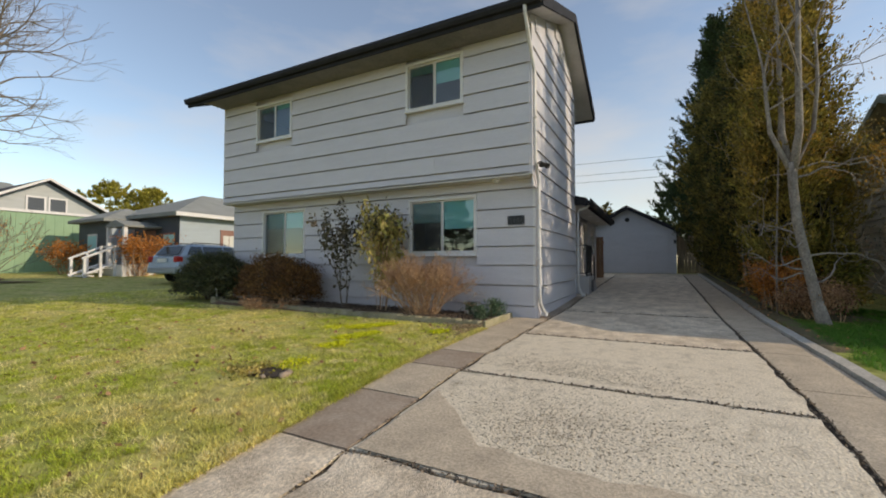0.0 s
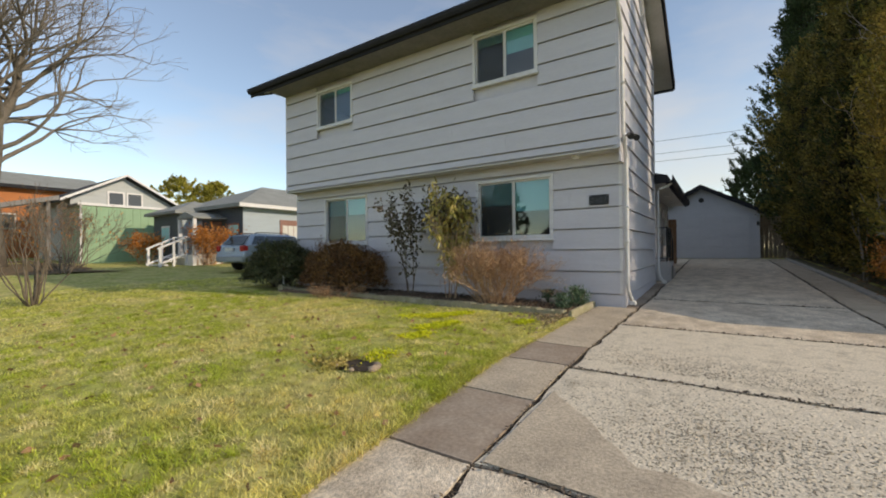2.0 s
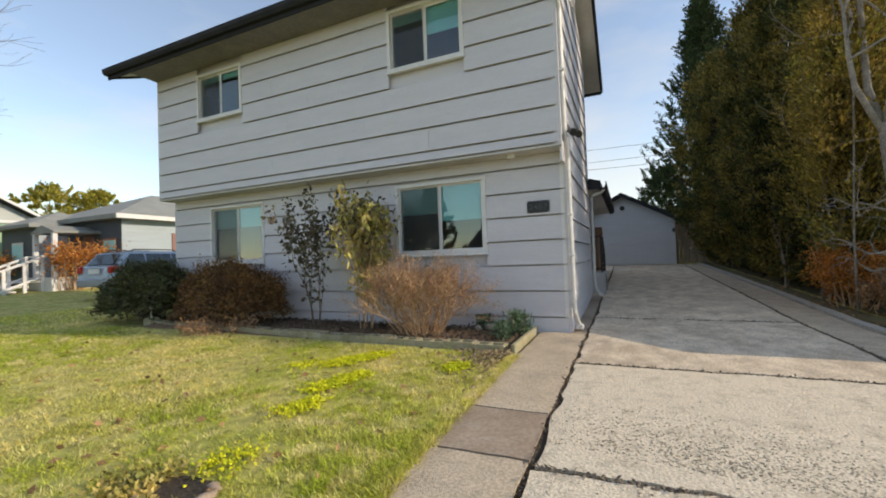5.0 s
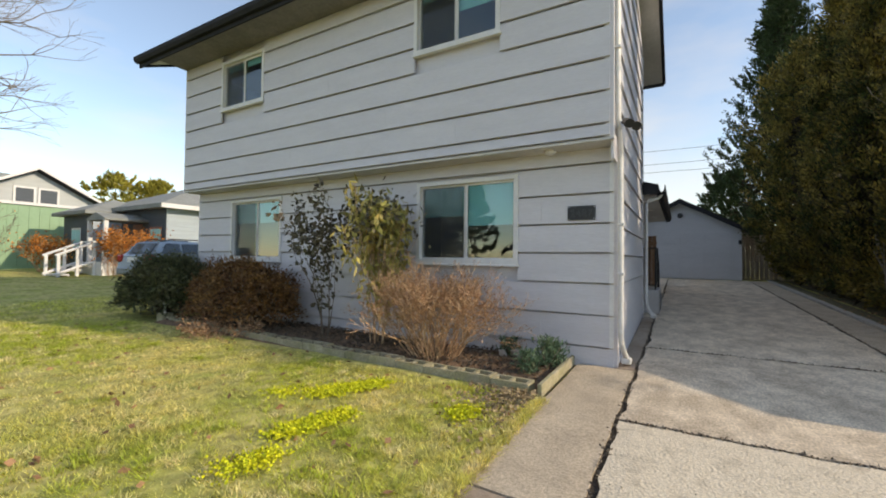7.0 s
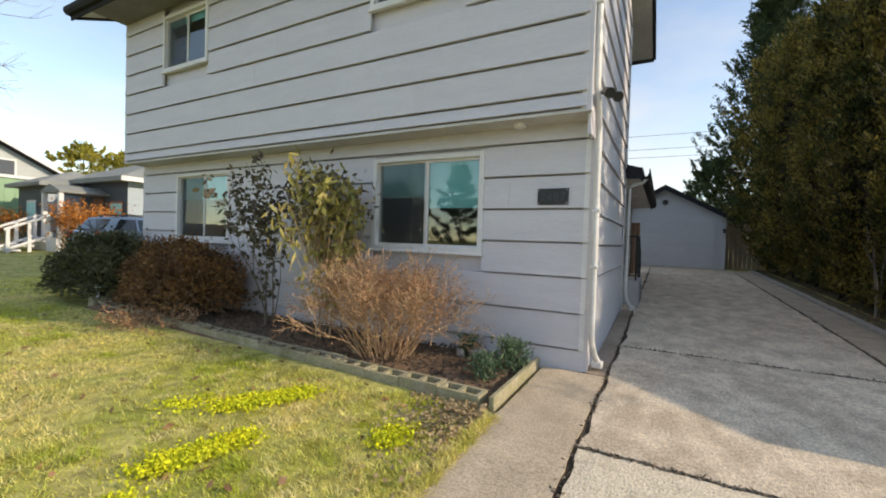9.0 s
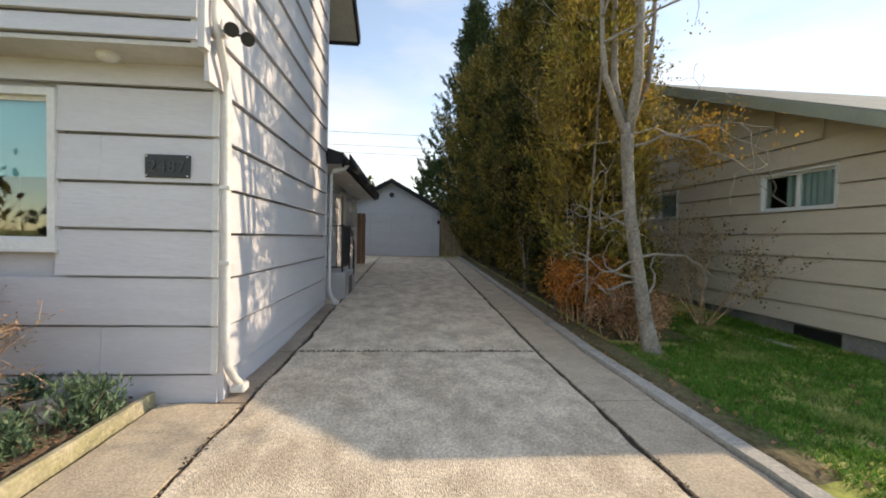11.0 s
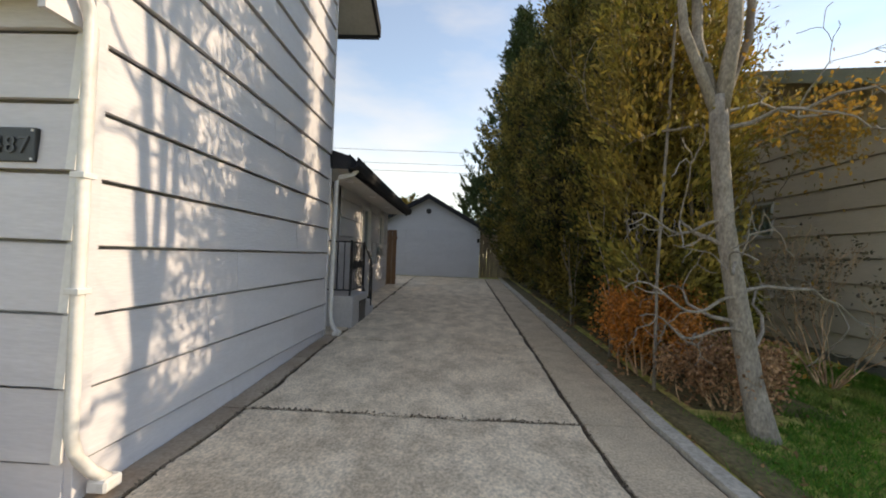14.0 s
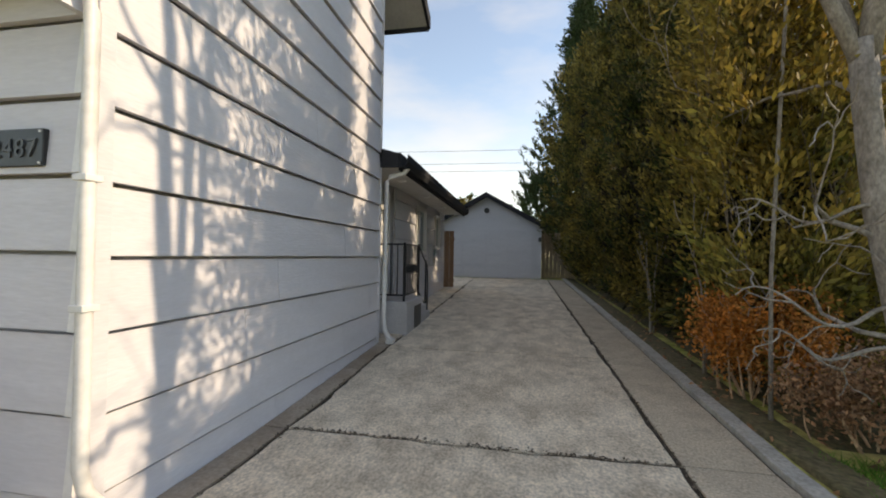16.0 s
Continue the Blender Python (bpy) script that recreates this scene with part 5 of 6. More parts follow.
# pale-barked tree by the kerb
rng = np.random.default_rng(21)
ptree = thing("bare_tree", (2.42, 9.05, 0.45), "pale-barked bare tree with forked upright limbs and few leaves", "tree")
tz = [0.36, 0.55, 0.9, 1.55, 2.2, 2.85, 3.28]
tx = [2.42, 2.40, 2.33, 2.22, 2.12, 2.08, 2.08]
part("trunk", tube(bmesh.new(), [(a, 9.05 + 0.03 * i, b) for i, (a, b) in enumerate(zip(tx, tz))], [0.145, 0.104, 0.085, 0.076, 0.071, 0.069, 0.073], 12), M_BARK, ptree, smooth=True)
segs, tips = [], []
for lx, ly, lz, r in ((1.72, 9.25, 5.0, 0.038), (1.98, 9.5, 6.2, 0.046), (2.22, 9.2, 6.4, 0.058), (2.50, 9.45, 5.6, 0.036)):
    st = np.array((2.08, 9.22, 3.08))
    mid = np.array((lx * 0.8 + 2.08 * 0.2, ly * 0.7 + 9.23 * 0.3, 3.85))
    en = np.array((lx, ly, lz))
    part("limb", tube(bmesh.new(), [st, mid, (mid + en) / 2 + rng.normal(size=3) * 0.04, en], [r * 1.2, r, r * 0.8, r * 0.55], 8), M_BARK, ptree, smooth=True)
    for k in range(3):
        p = mid + (en - mid) * (0.35 + 0.28 * k)
        grow_branches(rng, p, (rng.normal() * 0.8, rng.normal() * 0.8, 0.8), 1.1, 0.02, 2, segs, tips, (2, 3), 0.6, 0.2, 0.2, 3, 0.66, 0.0035)
    grow_branches(rng, en, (lx - 2.1, 0.1, 2.0), 1.6, r * 0.5, 3, segs, tips, (2, 3), 0.5, 0.25, 0.15, 3, 0.7, 0.0035)
for p, d, ln in (((2.2, 9.15, 1.65), (0.9, 0.1, 0.35), 0.9), ((2.15, 9.15, 2.0), (-0.8, -0.2, 0.2), 0.75), ((2.25, 9.1, 1.4), (-0.9, 0.1, 0.1), 0.6), ((2.1, 9.2, 2.85), (1.0, 0.2, 0.25), 1.2), ((2.25, 9.1, 1.2), (1.0, 0.3, 0.3), 1.1), ((2.1, 9.2, 3.0), (0.9, -0.3, 0.5), 1.0)):
    grow_branches(rng, p, d, ln, 0.022, 2, segs, tips, (2, 3), 0.8, 0.1, 0.35, 5, 0.7, 0.004)
# curling pale twigs low on the trunk, and the branch that bears the golden leaves
for p, a0, ln in (((2.2, 9.1, 1.62), 3.4, 0.75), ((2.22, 9.08, 1.35), 2.9, 0.65), ((2.17, 9.1, 1.9), 3.8, 0.55), ((2.15, 9.12, 2.2), 2.7, 0.6)):
    q, ang, lift = np.array(p), a0, 0.0
    for k in range(14):
        ang += rng.normal() * 0.25
        lift = 0.75 * math.sin(k * 0.55 + a0) + 0.15
        d = np.array((math.cos(ang), math.sin(ang), lift))
        e = q + d / np.linalg.norm(d) * ln / 10
        segs.append((*q, *e, 0.016 - 0.0008 * k, 0.0152 - 0.0008 * k))
        q = e
        if k in (5, 8, 11):
            grow_branches(rng, q, rng.normal(size=3) + np.array((0, 0, 0.5)), 0.28, 0.007, 1, segs, tips, (2, 3), 0.8, 0.1, 0.4, 4, 0.7, 0.003)
bend = [(2.1, 9.25, 3.15), (2.5, 9.35, 3.28), (2.9, 9.45, 3.2), (3.35, 9.6, 3.3)]
for a, b in zip(bend, bend[1:]):
    segs.append((*a, *b, 0.016, 0.011))
    grow_branches(rng, b, (0.5, 0.2, 0.5), 0.5, 0.008, 2, segs, tips, (2, 3), 0.8, 0.1, 0.3, 4, 0.7, 0.003)
stick_mesh("branchwork", segs, M_BARK, ptree, 5)
bl = np.concatenate([np.array(c) + rng.normal(size=(k, 3)) * np.array(w) for c, k, w in (((3.35, 9.6, 3.18), 800, (0.14, 0.14, 0.20)), ((2.62, 9.4, 3.10), 160, (0.10, 0.1, 0.10)), ((2.35, 9.5, 3.75), 140, (0.12, 0.12, 0.12)))])
leaf_mesh("leaves", bl, rng.normal(size=bl.shape) + np.array([0, 0, -0.6]), 0.05, 0.03, M_GOLDL, ptree, "clusters of golden leaves", seed=15)
tp = np.array([t[0] for t in tips])
keep = (tp[:, 0] > 2.4) & (rng.random(len(tp)) < 0.22)
tp = tp[keep]
if len(tp):
    pp = np.repeat(tp, 16, 0) + rng.normal(size=(len(tp) * 16, 3)) * 0.09
    leaf_mesh("leaves", pp, rng.normal(size=pp.shape) + np.array([0, 0, -0.5]), 0.042, 0.026, M_GOLDL, ptree, seed=5)


def loose_shrub(name, x, y, stems, height, spreadr, leafmat, stickmat, seed, label, n_leaf=0, leaf=(0.05, 0.03), depth=2, group="", up=0.25, rad=0.012, droop=0.0, leaf_spread=0.05, base_r=0.12, twig=0.0025, split=(2, 3), kids_spread=0.45, z=None):
    """A many-stemmed shrub of sticks, with leaves about its tips."""
    r = np.random.default_rng(seed)
    z0 = gz(x, y) if z is None else z
    t = thing(name, (x, y, z0), label, "shrub", group)
    sg, tp = [], []
    for k in range(stems):
        a = r.uniform(0, 2 * np.pi)
        rr = r.uniform(0, base_r)
        d = (math.cos(a) * spreadr * r.uniform(0.2, 1), math.sin(a) * spreadr * r.uniform(0.2, 1), 1.0)
        grow_branches(r, (x + rr * math.cos(a), y + rr * math.sin(a), z0 - 0.02), d, height * r.uniform(0.42, 0.58), rad * r.uniform(0.7, 1.2), depth, sg, tp, split, kids_spread, up, 0.13, 4, 0.62, twig)
    tagged(stick_mesh("branchwork", sg, stickmat, t, 4), kind="stuff")
    if n_leaf:
        seg = np.array(sg)
        thin = seg[seg[:, 5] > z0 + height * 0.22]
        pick = thin[r.integers(0, len(thin), n_leaf)]
        pp = pick[:, 3:6] + r.normal(size=(n_leaf, 3)) * leaf_spread
        leaf_mesh("leaves", pp, r.normal(size=pp.shape) + np.array([0, 0, droop]), leaf[0], leaf[1], leafmat, t, seed=seed)
    return t


def mound_shrub(name, x, y, rx, ry, h, material, seed, label, n=14000, leaf=0.06, z=None):
    """A clipped, rounded shrub of small leaves over twigs, with an uneven skin."""
    r = np.random.default_rng(seed)
    z0 = gz(x, y) if z is None else z
    t = thing(name, (x, y, z0), label, "shrub")
    d = r.normal(size=(n, 3))
    d /= np.linalg.norm(d, axis=1, keepdims=True)
    d[:, 2] = np.abs(d[:, 2]) * 1.0 - 0.25 * r.random(n)
    lump = 1 + 0.10 * np.sin(d[:, 0] * 7 + seed) * np.cos(d[:, 1] * 6) + 0.08 * np.sin(d[:, 2] * 11 + d[:, 0] * 5) + 0.06 * np.sin(d[:, 0] * 23 + d[:, 2] * 17) * np.sin(d[:, 1] * 19 + seed) + 0.06 * r.normal(size=n)
    rad = lump * (0.72 + 0.28 * r.random(n) ** 0.5)
    pts = np.stack([x + d[:, 0] * rx * rad, y + d[:, 1] * ry * rad, z0 + 0.28 * h + d[:, 2] * h * 0.72 * rad], 1)
    pts[:, 2] = np.maximum(pts[:, 2], z0 + 0.03)
    leaf_mesh("foliage", pts, d + r.normal(size=(n, 3)) * 0.8, leaf, leaf * 0.5, material, t, seed=seed)
    sg = []
    for k in range(150):
        e = pts[r.integers(0, n)]
        b = np.array((x + r.normal() * 0.1, y + r.normal() * 0.1, z0))
        m = (b + e) / 2 + np.array((0, 0, 0.1))
        tip = e + (e - b) / np.linalg.norm(e - b) * r.uniform(0.0, 0.10) + np.array((0, 0, 0.03))
        sg += [(*b, *m, 0.014, 0.009), (*m, *e, 0.009, 0.004), (*e, *tip, 0.004, 0.002)]
    stick_mesh("branchwork", sg, M_DBARK, t, 5)
    return t


M_BOX = mat("dark_green_needles", (0.065, 0.082, 0.032), (0.105, 0.10, 0.048), 0.75, 3, 15, 0.3, 0, isl=0.5, trans=0.15)
M_BRONZE = mat("bronze_leaves", (0.11, 0.05, 0.028), (0.30, 0.16, 0.055), 0.7, 2.2, 15, 0.3, 0, isl=0.55, trans=0.2)
M_RHODO = mat("yellow_green_drooping_leaves", (0.24, 0.26, 0.06), (0.62, 0.47, 0.16), 0.5, 4, 15, 0.3, 0, isl=0.45, trans=0.3)
M_ROSE = mat("dark_purple_green_leaves", (0.10, 0.075, 0.06), (0.14, 0.13, 0.07), 0.6, 4, 15, 0.3, 0, isl=0.45, trans=0.25)
M_STEM = mat("red_brown_stems", (0.42, 0.24, 0.14), (0.56, 0.40, 0.25), 0.8, 5, 20, 0.25, 0, isl=0.35)
M_GSTEM = mat("grey_stems", (0.20, 0.16, 0.12), (0.14, 0.11, 0.085), 0.85, 5, 20, 0.25, 0, isl=0.25)
M_SPIREA = mat("orange_dry_twig_leaves", (0.42, 0.25, 0.14), (0.32, 0.17, 0.095), 0.8, 4, 20, 0.3, 0, isl=0.5, trans=0.3)
mound_shrub("evergreen_shrub", -10.5, 7.1, 1.05, 0.85, 1.28, M_BOX, 31, "rounded dark green evergreen shrub beside the bed", n=17000, leaf=0.075)
mound_shrub("bronze_shrub", -8.15, 7.12, 1.18, 0.72, 1.24, M_BRONZE, 32, "rounded bronze-leaved shrub in the bed", n=16000)
loose_shrub("rose_bush", -6.12, 7.15, 8, 2.05, 0.36, M_ROSE, M_GSTEM, 33, "tall sparse shrub with dark leaves", 1000, (0.085, 0.055), 2, up=0.35, droop=-0.5)
rhodo = loose_shrub("rhododendron", -5.05, 7.08, 9, 2.1, 0.20, M_RHODO, M_STEM, 34, "upright shrub with drooping yellow-green leaves and dark tips", 1900, (0.135, 0.045), 2, up=0.35, droop=-1.5, leaf_spread=0.07)
rq = np.random.default_rng(340)
rt = np.stack([-5.05 + rq.normal(size=420) * 0.27, 7.08 + rq.normal(size=420) * 0.2, 2.28 + rq.normal(size=420) * 0.22], 1)
leaf_mesh("dark_leaves", rt, rq.normal(size=rt.shape) + np.array([0, 0, -0.4]), 0.085, 0.05, M_ROSE, rhodo, "dark purple-brown upper leaves", seed=341)
rt = rt[::9]
stick_mesh("upper_branchwork", [(-5.05 + (p[0] + 5.05) * 0.45, 7.08 + (p[1] - 7.08) * 0.45, 1.5, *p, 0.006, 0.003) for p in rt], M_STEM, rhodo)
loose_shrub("spirea_bush", -4.0, 6.98, 120, 1.04, 0.85, M_SPIREA, M_STEM, 35, "dense twiggy shrub with dry orange-brown shoots", 11000, (0.03, 0.012), 3, up=0.12, rad=0.0075, leaf_spread=0.03, base_r=0.30, twig=0.0024, split=(2, 3), kids_spread=0.6)
loose_shrub("orange_shrub", 2.12, 10.55, 30, 0.95, 0.55, M_ORANGEL, M_STEM, 36, "low shrub of dry orange leaves below the cedars", 11000, (0.045, 0.024), 2, leaf_spread=0.07, base_r=0.30)
mound_shrub("golden_shrub", 2.75, 10.75, 0.7, 0.6, 1.9, M_CEDAR2, 46, "yellow-green feathery shrub at the hedge end", n=9000, leaf=0.08)
loose_shrub("orange_shrub", 2.45, 9.65, 18, 0.62, 0.8, M_SPIREA, M_STEM, 37, "low shrub of faded pinkish dry leaves by the kerb", 5200, (0.04, 0.024), 2, leaf_spread=0.07, base_r=0.35)
loose_shrub("yellow_shrub", 2.75, 10.9, 14, 3.6, 0.25, M_CEDAR2, M_GSTEM, 38, "tall loose shrub with yellow-green sprays and bare stems", 13000, (0.075, 0.024), 3, up=0.3, rad=0.02, leaf_spread=0.12, base_r=0.35)
loose_shrub("pink_shrub", 4.2, 10.6, 16, 1.6, 0.8, M_ROSE, M_STEM, 39, "bare twiggy shrub with faded pinkish leaves", 1200, (0.045, 0.03), 3, up=0.12)
for k, (x, y, h) in enumerate(((2.05, 12.1, 1.7), (2.0, 13.6, 1.5), (2.0, 15.4, 1.6), (1.95, 17.3, 1.6), (1.95, 19.5, 1.5), (2.0, 21.8, 1.4))):
    mound_shrub("hedge_skirt", x + 0.7, y, 0.7, 1.1, h, M_CEDAR, 60 + k, "low spreading cedar branches at the drive edge", n=5500, leaf=0.11)

M_VERGE = mat("earth_and_leaf_litter", (0.16, 0.12, 0.065), (0.11, 0.10, 0.045), 0.95, 4, 25, 0.4, 0.9, 30)
strip("hedge_bed", 2.0, 3.6, 9.3, 24.0, 0.016, M_VERGE, "bare earth and leaf litter under the cedars", "ground", 0.25, 8, 30)
strip("verge", 1.70, 2.08, 6.2, 24.0, 0.022, M_VERGE, "earth verge littered with brown leaves", "ground", 0.25, 6, 40)
loose_shrub("bare_shrub", 1.98, 11.25, 4, 2.6, 0.22, M_CEDAR2, M_BARK, 41, "pale bare upright shrub at the hedge foot", 60, (0.05, 0.03), 1, rad=0.022, up=0.4, base_r=0.12, twig=0.006)
loose_shrub("bare_shrub", 2.0, 13.3, 3, 2.2, 0.22, M_CEDAR2, M_BARK, 42, "pale bare upright shrub at the hedge foot", 60, (0.05, 0.03), 1, rad=0.018, up=0.4, base_r=0.12, twig=0.006)

# bare saplings and the big tree beyond the lawn
loose_shrub("sapling", -12.3, 2.6, 13, 2.1, 0.75, M_ORANGEL, M_GSTEM, 40, "small bare sapling on the lawn", 120, (0.04, 0.025), 3, rad=0.022, up=0.15, twig=0.004)
M_OAKBARK = mat("grey_brown_bark", (0.21, 0.18, 0.145), (0.15, 0.125, 0.10), 0.9, 3, 20, 0.25, 0.6, 15, stretch=(1, 1, 0.4))


def big_bare_tree(x, y, height, r0, seed, label, lean=(0, 0, 1), depth=6, spread_a=0.62, trunk=0.28):
    r = np.random.default_rng(seed)
    z0 = gz(x, y)
    t = thing("bare_tree", (x, y, z0), label, "tree")
    trunk_h = height * trunk
    part("trunk", tube(bmesh.new(), [(x, y, z0 - 0.2), (x, y, z0 + 0.5), (x + lean[0] * trunk_h * 0.5, y + lean[1] * trunk_h * 0.5, z0 + trunk_h * 0.5), (x + lean[0] * trunk_h, y + lean[1] * trunk_h, z0 + trunk_h)], [r0 * 1.5, r0 * 1.1, r0 * 0.92, r0 * 0.8], 12), M_OAKBARK, t, smooth=True)
    sg, tp = [], []
    top = (x + lean[0] * trunk_h, y + lean[1] * trunk_h, z0 + trunk_h - 0.1)
    for k in range(6):
        a = k * 2 * math.pi / 6 + r.uniform(-0.3, 0.3)
        s = 0.5 if k % 2 else 1.05
        grow_branches(r, (top[0], top[1], top[2] - 0.25 * (k % 3)), (math.cos(a) * s, math.sin(a) * s, 0.75), height * 0.25, r0 * 0.5, depth - 1, sg, tp, (4, 5), spread_a, 0.05, 0.16, 4, 0.72, 0.006)
    grow_branches(r, top, (0.1, 0.05, 1), height * 0.26, r0 * 0.6, depth - 1, sg, tp, (4, 5), spread_a, 0.08, 0.12, 4, 0.74, 0.006)
    stick_mesh("branchwork", sg, M_OAKBARK, t, 4)
    return t


def leader_tree(x, y, height, r0, seed, label, limbs=30):
    """A bare tree whose trunk runs on to the top, with rising limbs and a dense mist of twigs."""
    r = np.random.default_rng(seed)
    z0 = gz(x, y)
    t = thing("bare_tree", (x, y, z0), label, "tree")
    for fork, (dx, dy, h0, h1, rr) in enumerate(((0.1, 0.3, 0.0, 0.86, 1.0), (-0.9, -1.5, 0.26, 0.80, 0.6), (0.8, 1.6, 0.34, 0.76, 0.5))):
        pts = []
        for k in range(9):
            f = k / 8
            z = z0 - 0.2 + height * (h0 + (h1 - h0) * f)
            pts.append((x + dx * f ** 0.7 + 0.12 * math.sin(k * 1.3 + fork), y + dy * f ** 0.7 + 0.12 * math.cos(k * 1.7 + fork), z))
        part("trunk" if not fork else "limb", tube(bmesh.new(), pts, [max(0.02, r0 * rr * (1.25 if not k and not fork else 1) * (1 - 0.9 * k / 8)) for k in range(9)], 10), M_OAKBARK, t, smooth=True)
        sg, tp = [], []
        for k in range(limbs if not fork else limbs // 2):
            f = (0.30 if not fork else 0.15) + 0.70 * (k + r.random()) / (limbs if not fork else limbs // 2)
            f = min(f, 0.99)
            a, b = int(f * 8), f * 8 - int(f * 8)
            p = np.array(pts[a]) * (1 - b) + np.array(pts[min(a + 1, 8)]) * b
            an = k * 2.4 + r.uniform(-0.4, 0.4)
            ln = height * (0.20 * (1 - f) + 0.075)
            grow_branches(r, p, (math.cos(an), math.sin(an), 0.55 + 0.5 * f), ln, r0 * 0.30 * (1.1 - f) + 0.02, 3, sg, tp, (3, 4), 0.55, 0.10, 0.16, 4, 0.66, 0.006)
        stick_mesh("branchwork", sg, M_OAKBARK, t, 4)
    return t


leader_tree(-27.5, 4.2, 17.0, 0.42, 51, "large bare broad-crowned tree with grey-brown bark")
big_bare_tree(-33.0, -2.5, 10.0, 0.16, 52, "slender bare tree beside the bank", depth=4, trunk=0.35)
loose_shrub("bare_bush", -21.5, 5.2, 22, 2.4, 0.7, M_ORANGEL, M_GSTEM, 43, "tangled bare brown bush on the leafy bank", 300, (0.07, 0.05), 3, rad=0.02, up=0.1, twig=0.006, base_r=0.6)
loose_shrub("bare_bush", -25.5, 6.6, 20, 2.6, 0.7, M_ORANGEL, M_GSTEM, 44, "tangled bare brown bush on the leafy bank", 300, (0.07, 0.05), 3, rad=0.02, up=0.1, twig=0.006, base_r=0.6)
loose_shrub("bare_bush", -30.5, 1.0, 20, 3.0, 0.7, M_ORANGEL, M_GSTEM, 45, "tangled bare brown bush on the leafy bank", 300, (0.07, 0.05), 3, rad=0.02, up=0.1, twig=0.007, base_r=0.8)
column_cedar(-40.0, 1.6, 20.0, 3.6, M_DARKGREEN, 53, "tall dark conifer behind the fence", "conifer", n=30000, taper=0.95, leaf=0.32, power=0.8)
column_cedar(-43.0, -4.0, 17.0, 3.2, M_DARKGREEN, 54, "tall dark conifer behind the fence", "conifer", n=24000, taper=0.95, leaf=0.32, power=0.8)
loose_shrub("red_brown_shrub", -21.9, 10.9, 40, 1.9, 0.6, M_ORANGEL, M_STEM, 55, "red-brown shrub by the porch", 2600, (0.10, 0.07), 2, rad=0.015, leaf_spread=0.15, base_r=0.5)
loose_shrub("red_brown_shrub", -26.8, 10.0, 30, 1.5, 0.7, M_ORANGEL, M_STEM, 56, "red-brown shrub by the porch", 1800, (0.10, 0.07), 2, rad=0.015, leaf_spread=0.15, base_r=0.5)
M_WILLOW = mat("yellow_willow_twigs", (0.42, 0.36, 0.06), (0.30, 0.29, 0.06), 0.8, 0.4, 4, 0.25, 0, isl=0.4, trans=0.3)
for k, (x, y, h, w) in enumerate(((-46.5, 20.2, 9.2, 3.6), (-43.5, 22.4, 8.6, 3.0))):
    column_cedar(x, y, h, w, M_WILLOW, 57 + k, "yellow-green willow behind the houses", "willow", n=12000, taper=0.7, leaf=0.32, power=0.6)
big_bare_tree(-36, 31, 11, 0.3, 59, "bare tree behind the hipped roof", depth=4)
for k, (x, y, h) in enumerate(((-16, 38, 6.2), (-8, 44, 7.5), (-4.6, 40, 6.6))):
    column_cedar(x, y, h, 2.6, M_CEDAR, 70 + k, "olive tree behind the garage", "garden_tree", n=5000, taper=0.8, leaf=0.35, power=0.5)

# ---- planting bed with hollow block edging ----
bedz = 0.50
bed = strip("flower_bed", -9.75, -2.52, 6.42, 7.76, 0.03, M_MULCH, "planting bed of dark bark mulch", "flower bed", 0.0, 40, 10)
M_BLOCKS = mat("mossy_concrete_block", (0.40, 0.35, 0.26), (0.29, 0.27, 0.15), 0.92, 5, 40, 0.25, 0.6, 60, rnd=0.12)
M_MOSS = mat("yellow_moss", (0.64, 0.62, 0.03), (0.50, 0.54, 0.03), 0.95, 6, 40, 0.25, 0.6, 60, isl=0.3)
edging = thing("block_edging", (-6, 6.5, 0.5), "hollow concrete block edging round the bed", "garden edging")


def hollow_block(bm, cx, cy, z0, z1, ln=0.395, wd=0.19, along=(1, 0)):
    ux, uy = along
    px, py = -uy, ux

    def pt(a, b, z):
        return bm.verts.new((cx + ux * a + px * b, cy + uy * a + py * b, z))
    hw, hl, w = wd / 2, ln / 2, 0.035
    holes = [(-hl + w, -w / 2), (w / 2, hl - w)]
    xs = [-hl, -hl + w, -w / 2, w / 2, hl - w, hl]
    ys = [-hw, -hw + w, hw - w, hw]
    top = [[pt(a, b, z1) for a in xs] for b in ys]
    low = [[pt(a, b, z0) for a in xs] for b in ys]
    for j in range(3):
        for i in range(5):
            if j == 1 and i in (1, 3):
                q = [(j, i), (j, i + 1), (j + 1, i + 1), (j + 1, i)]
                for k in range(4):
                    a, b = q[k], q[(k + 1) % 4]
                    bm.faces.new((top[a[0]][a[1]], top[b[0]][b[1]], low[b[0]][b[1]], low[a[0]][a[1]]))
            else:
                bm.faces.new((top[j][i], top[j][i + 1], top[j + 1][i + 1], top[j + 1][i]))
    for i in range(5):
        bm.faces.new((low[0][i], low[0][i + 1], top[0][i + 1], top[0][i]))
        bm.faces.new((top[3][i], top[3][i + 1], low[3][i + 1], low[3][i]))
    for j in range(3):
        bm.faces.new((low[j + 1][0], low[j][0], top[j][0], top[j + 1][0]))
        bm.faces.new((low[j][5], low[j + 1][5], top[j + 1][5], top[j][5]))
    bmesh.ops.recalc_face_normals(bm, faces=bm.faces[:])


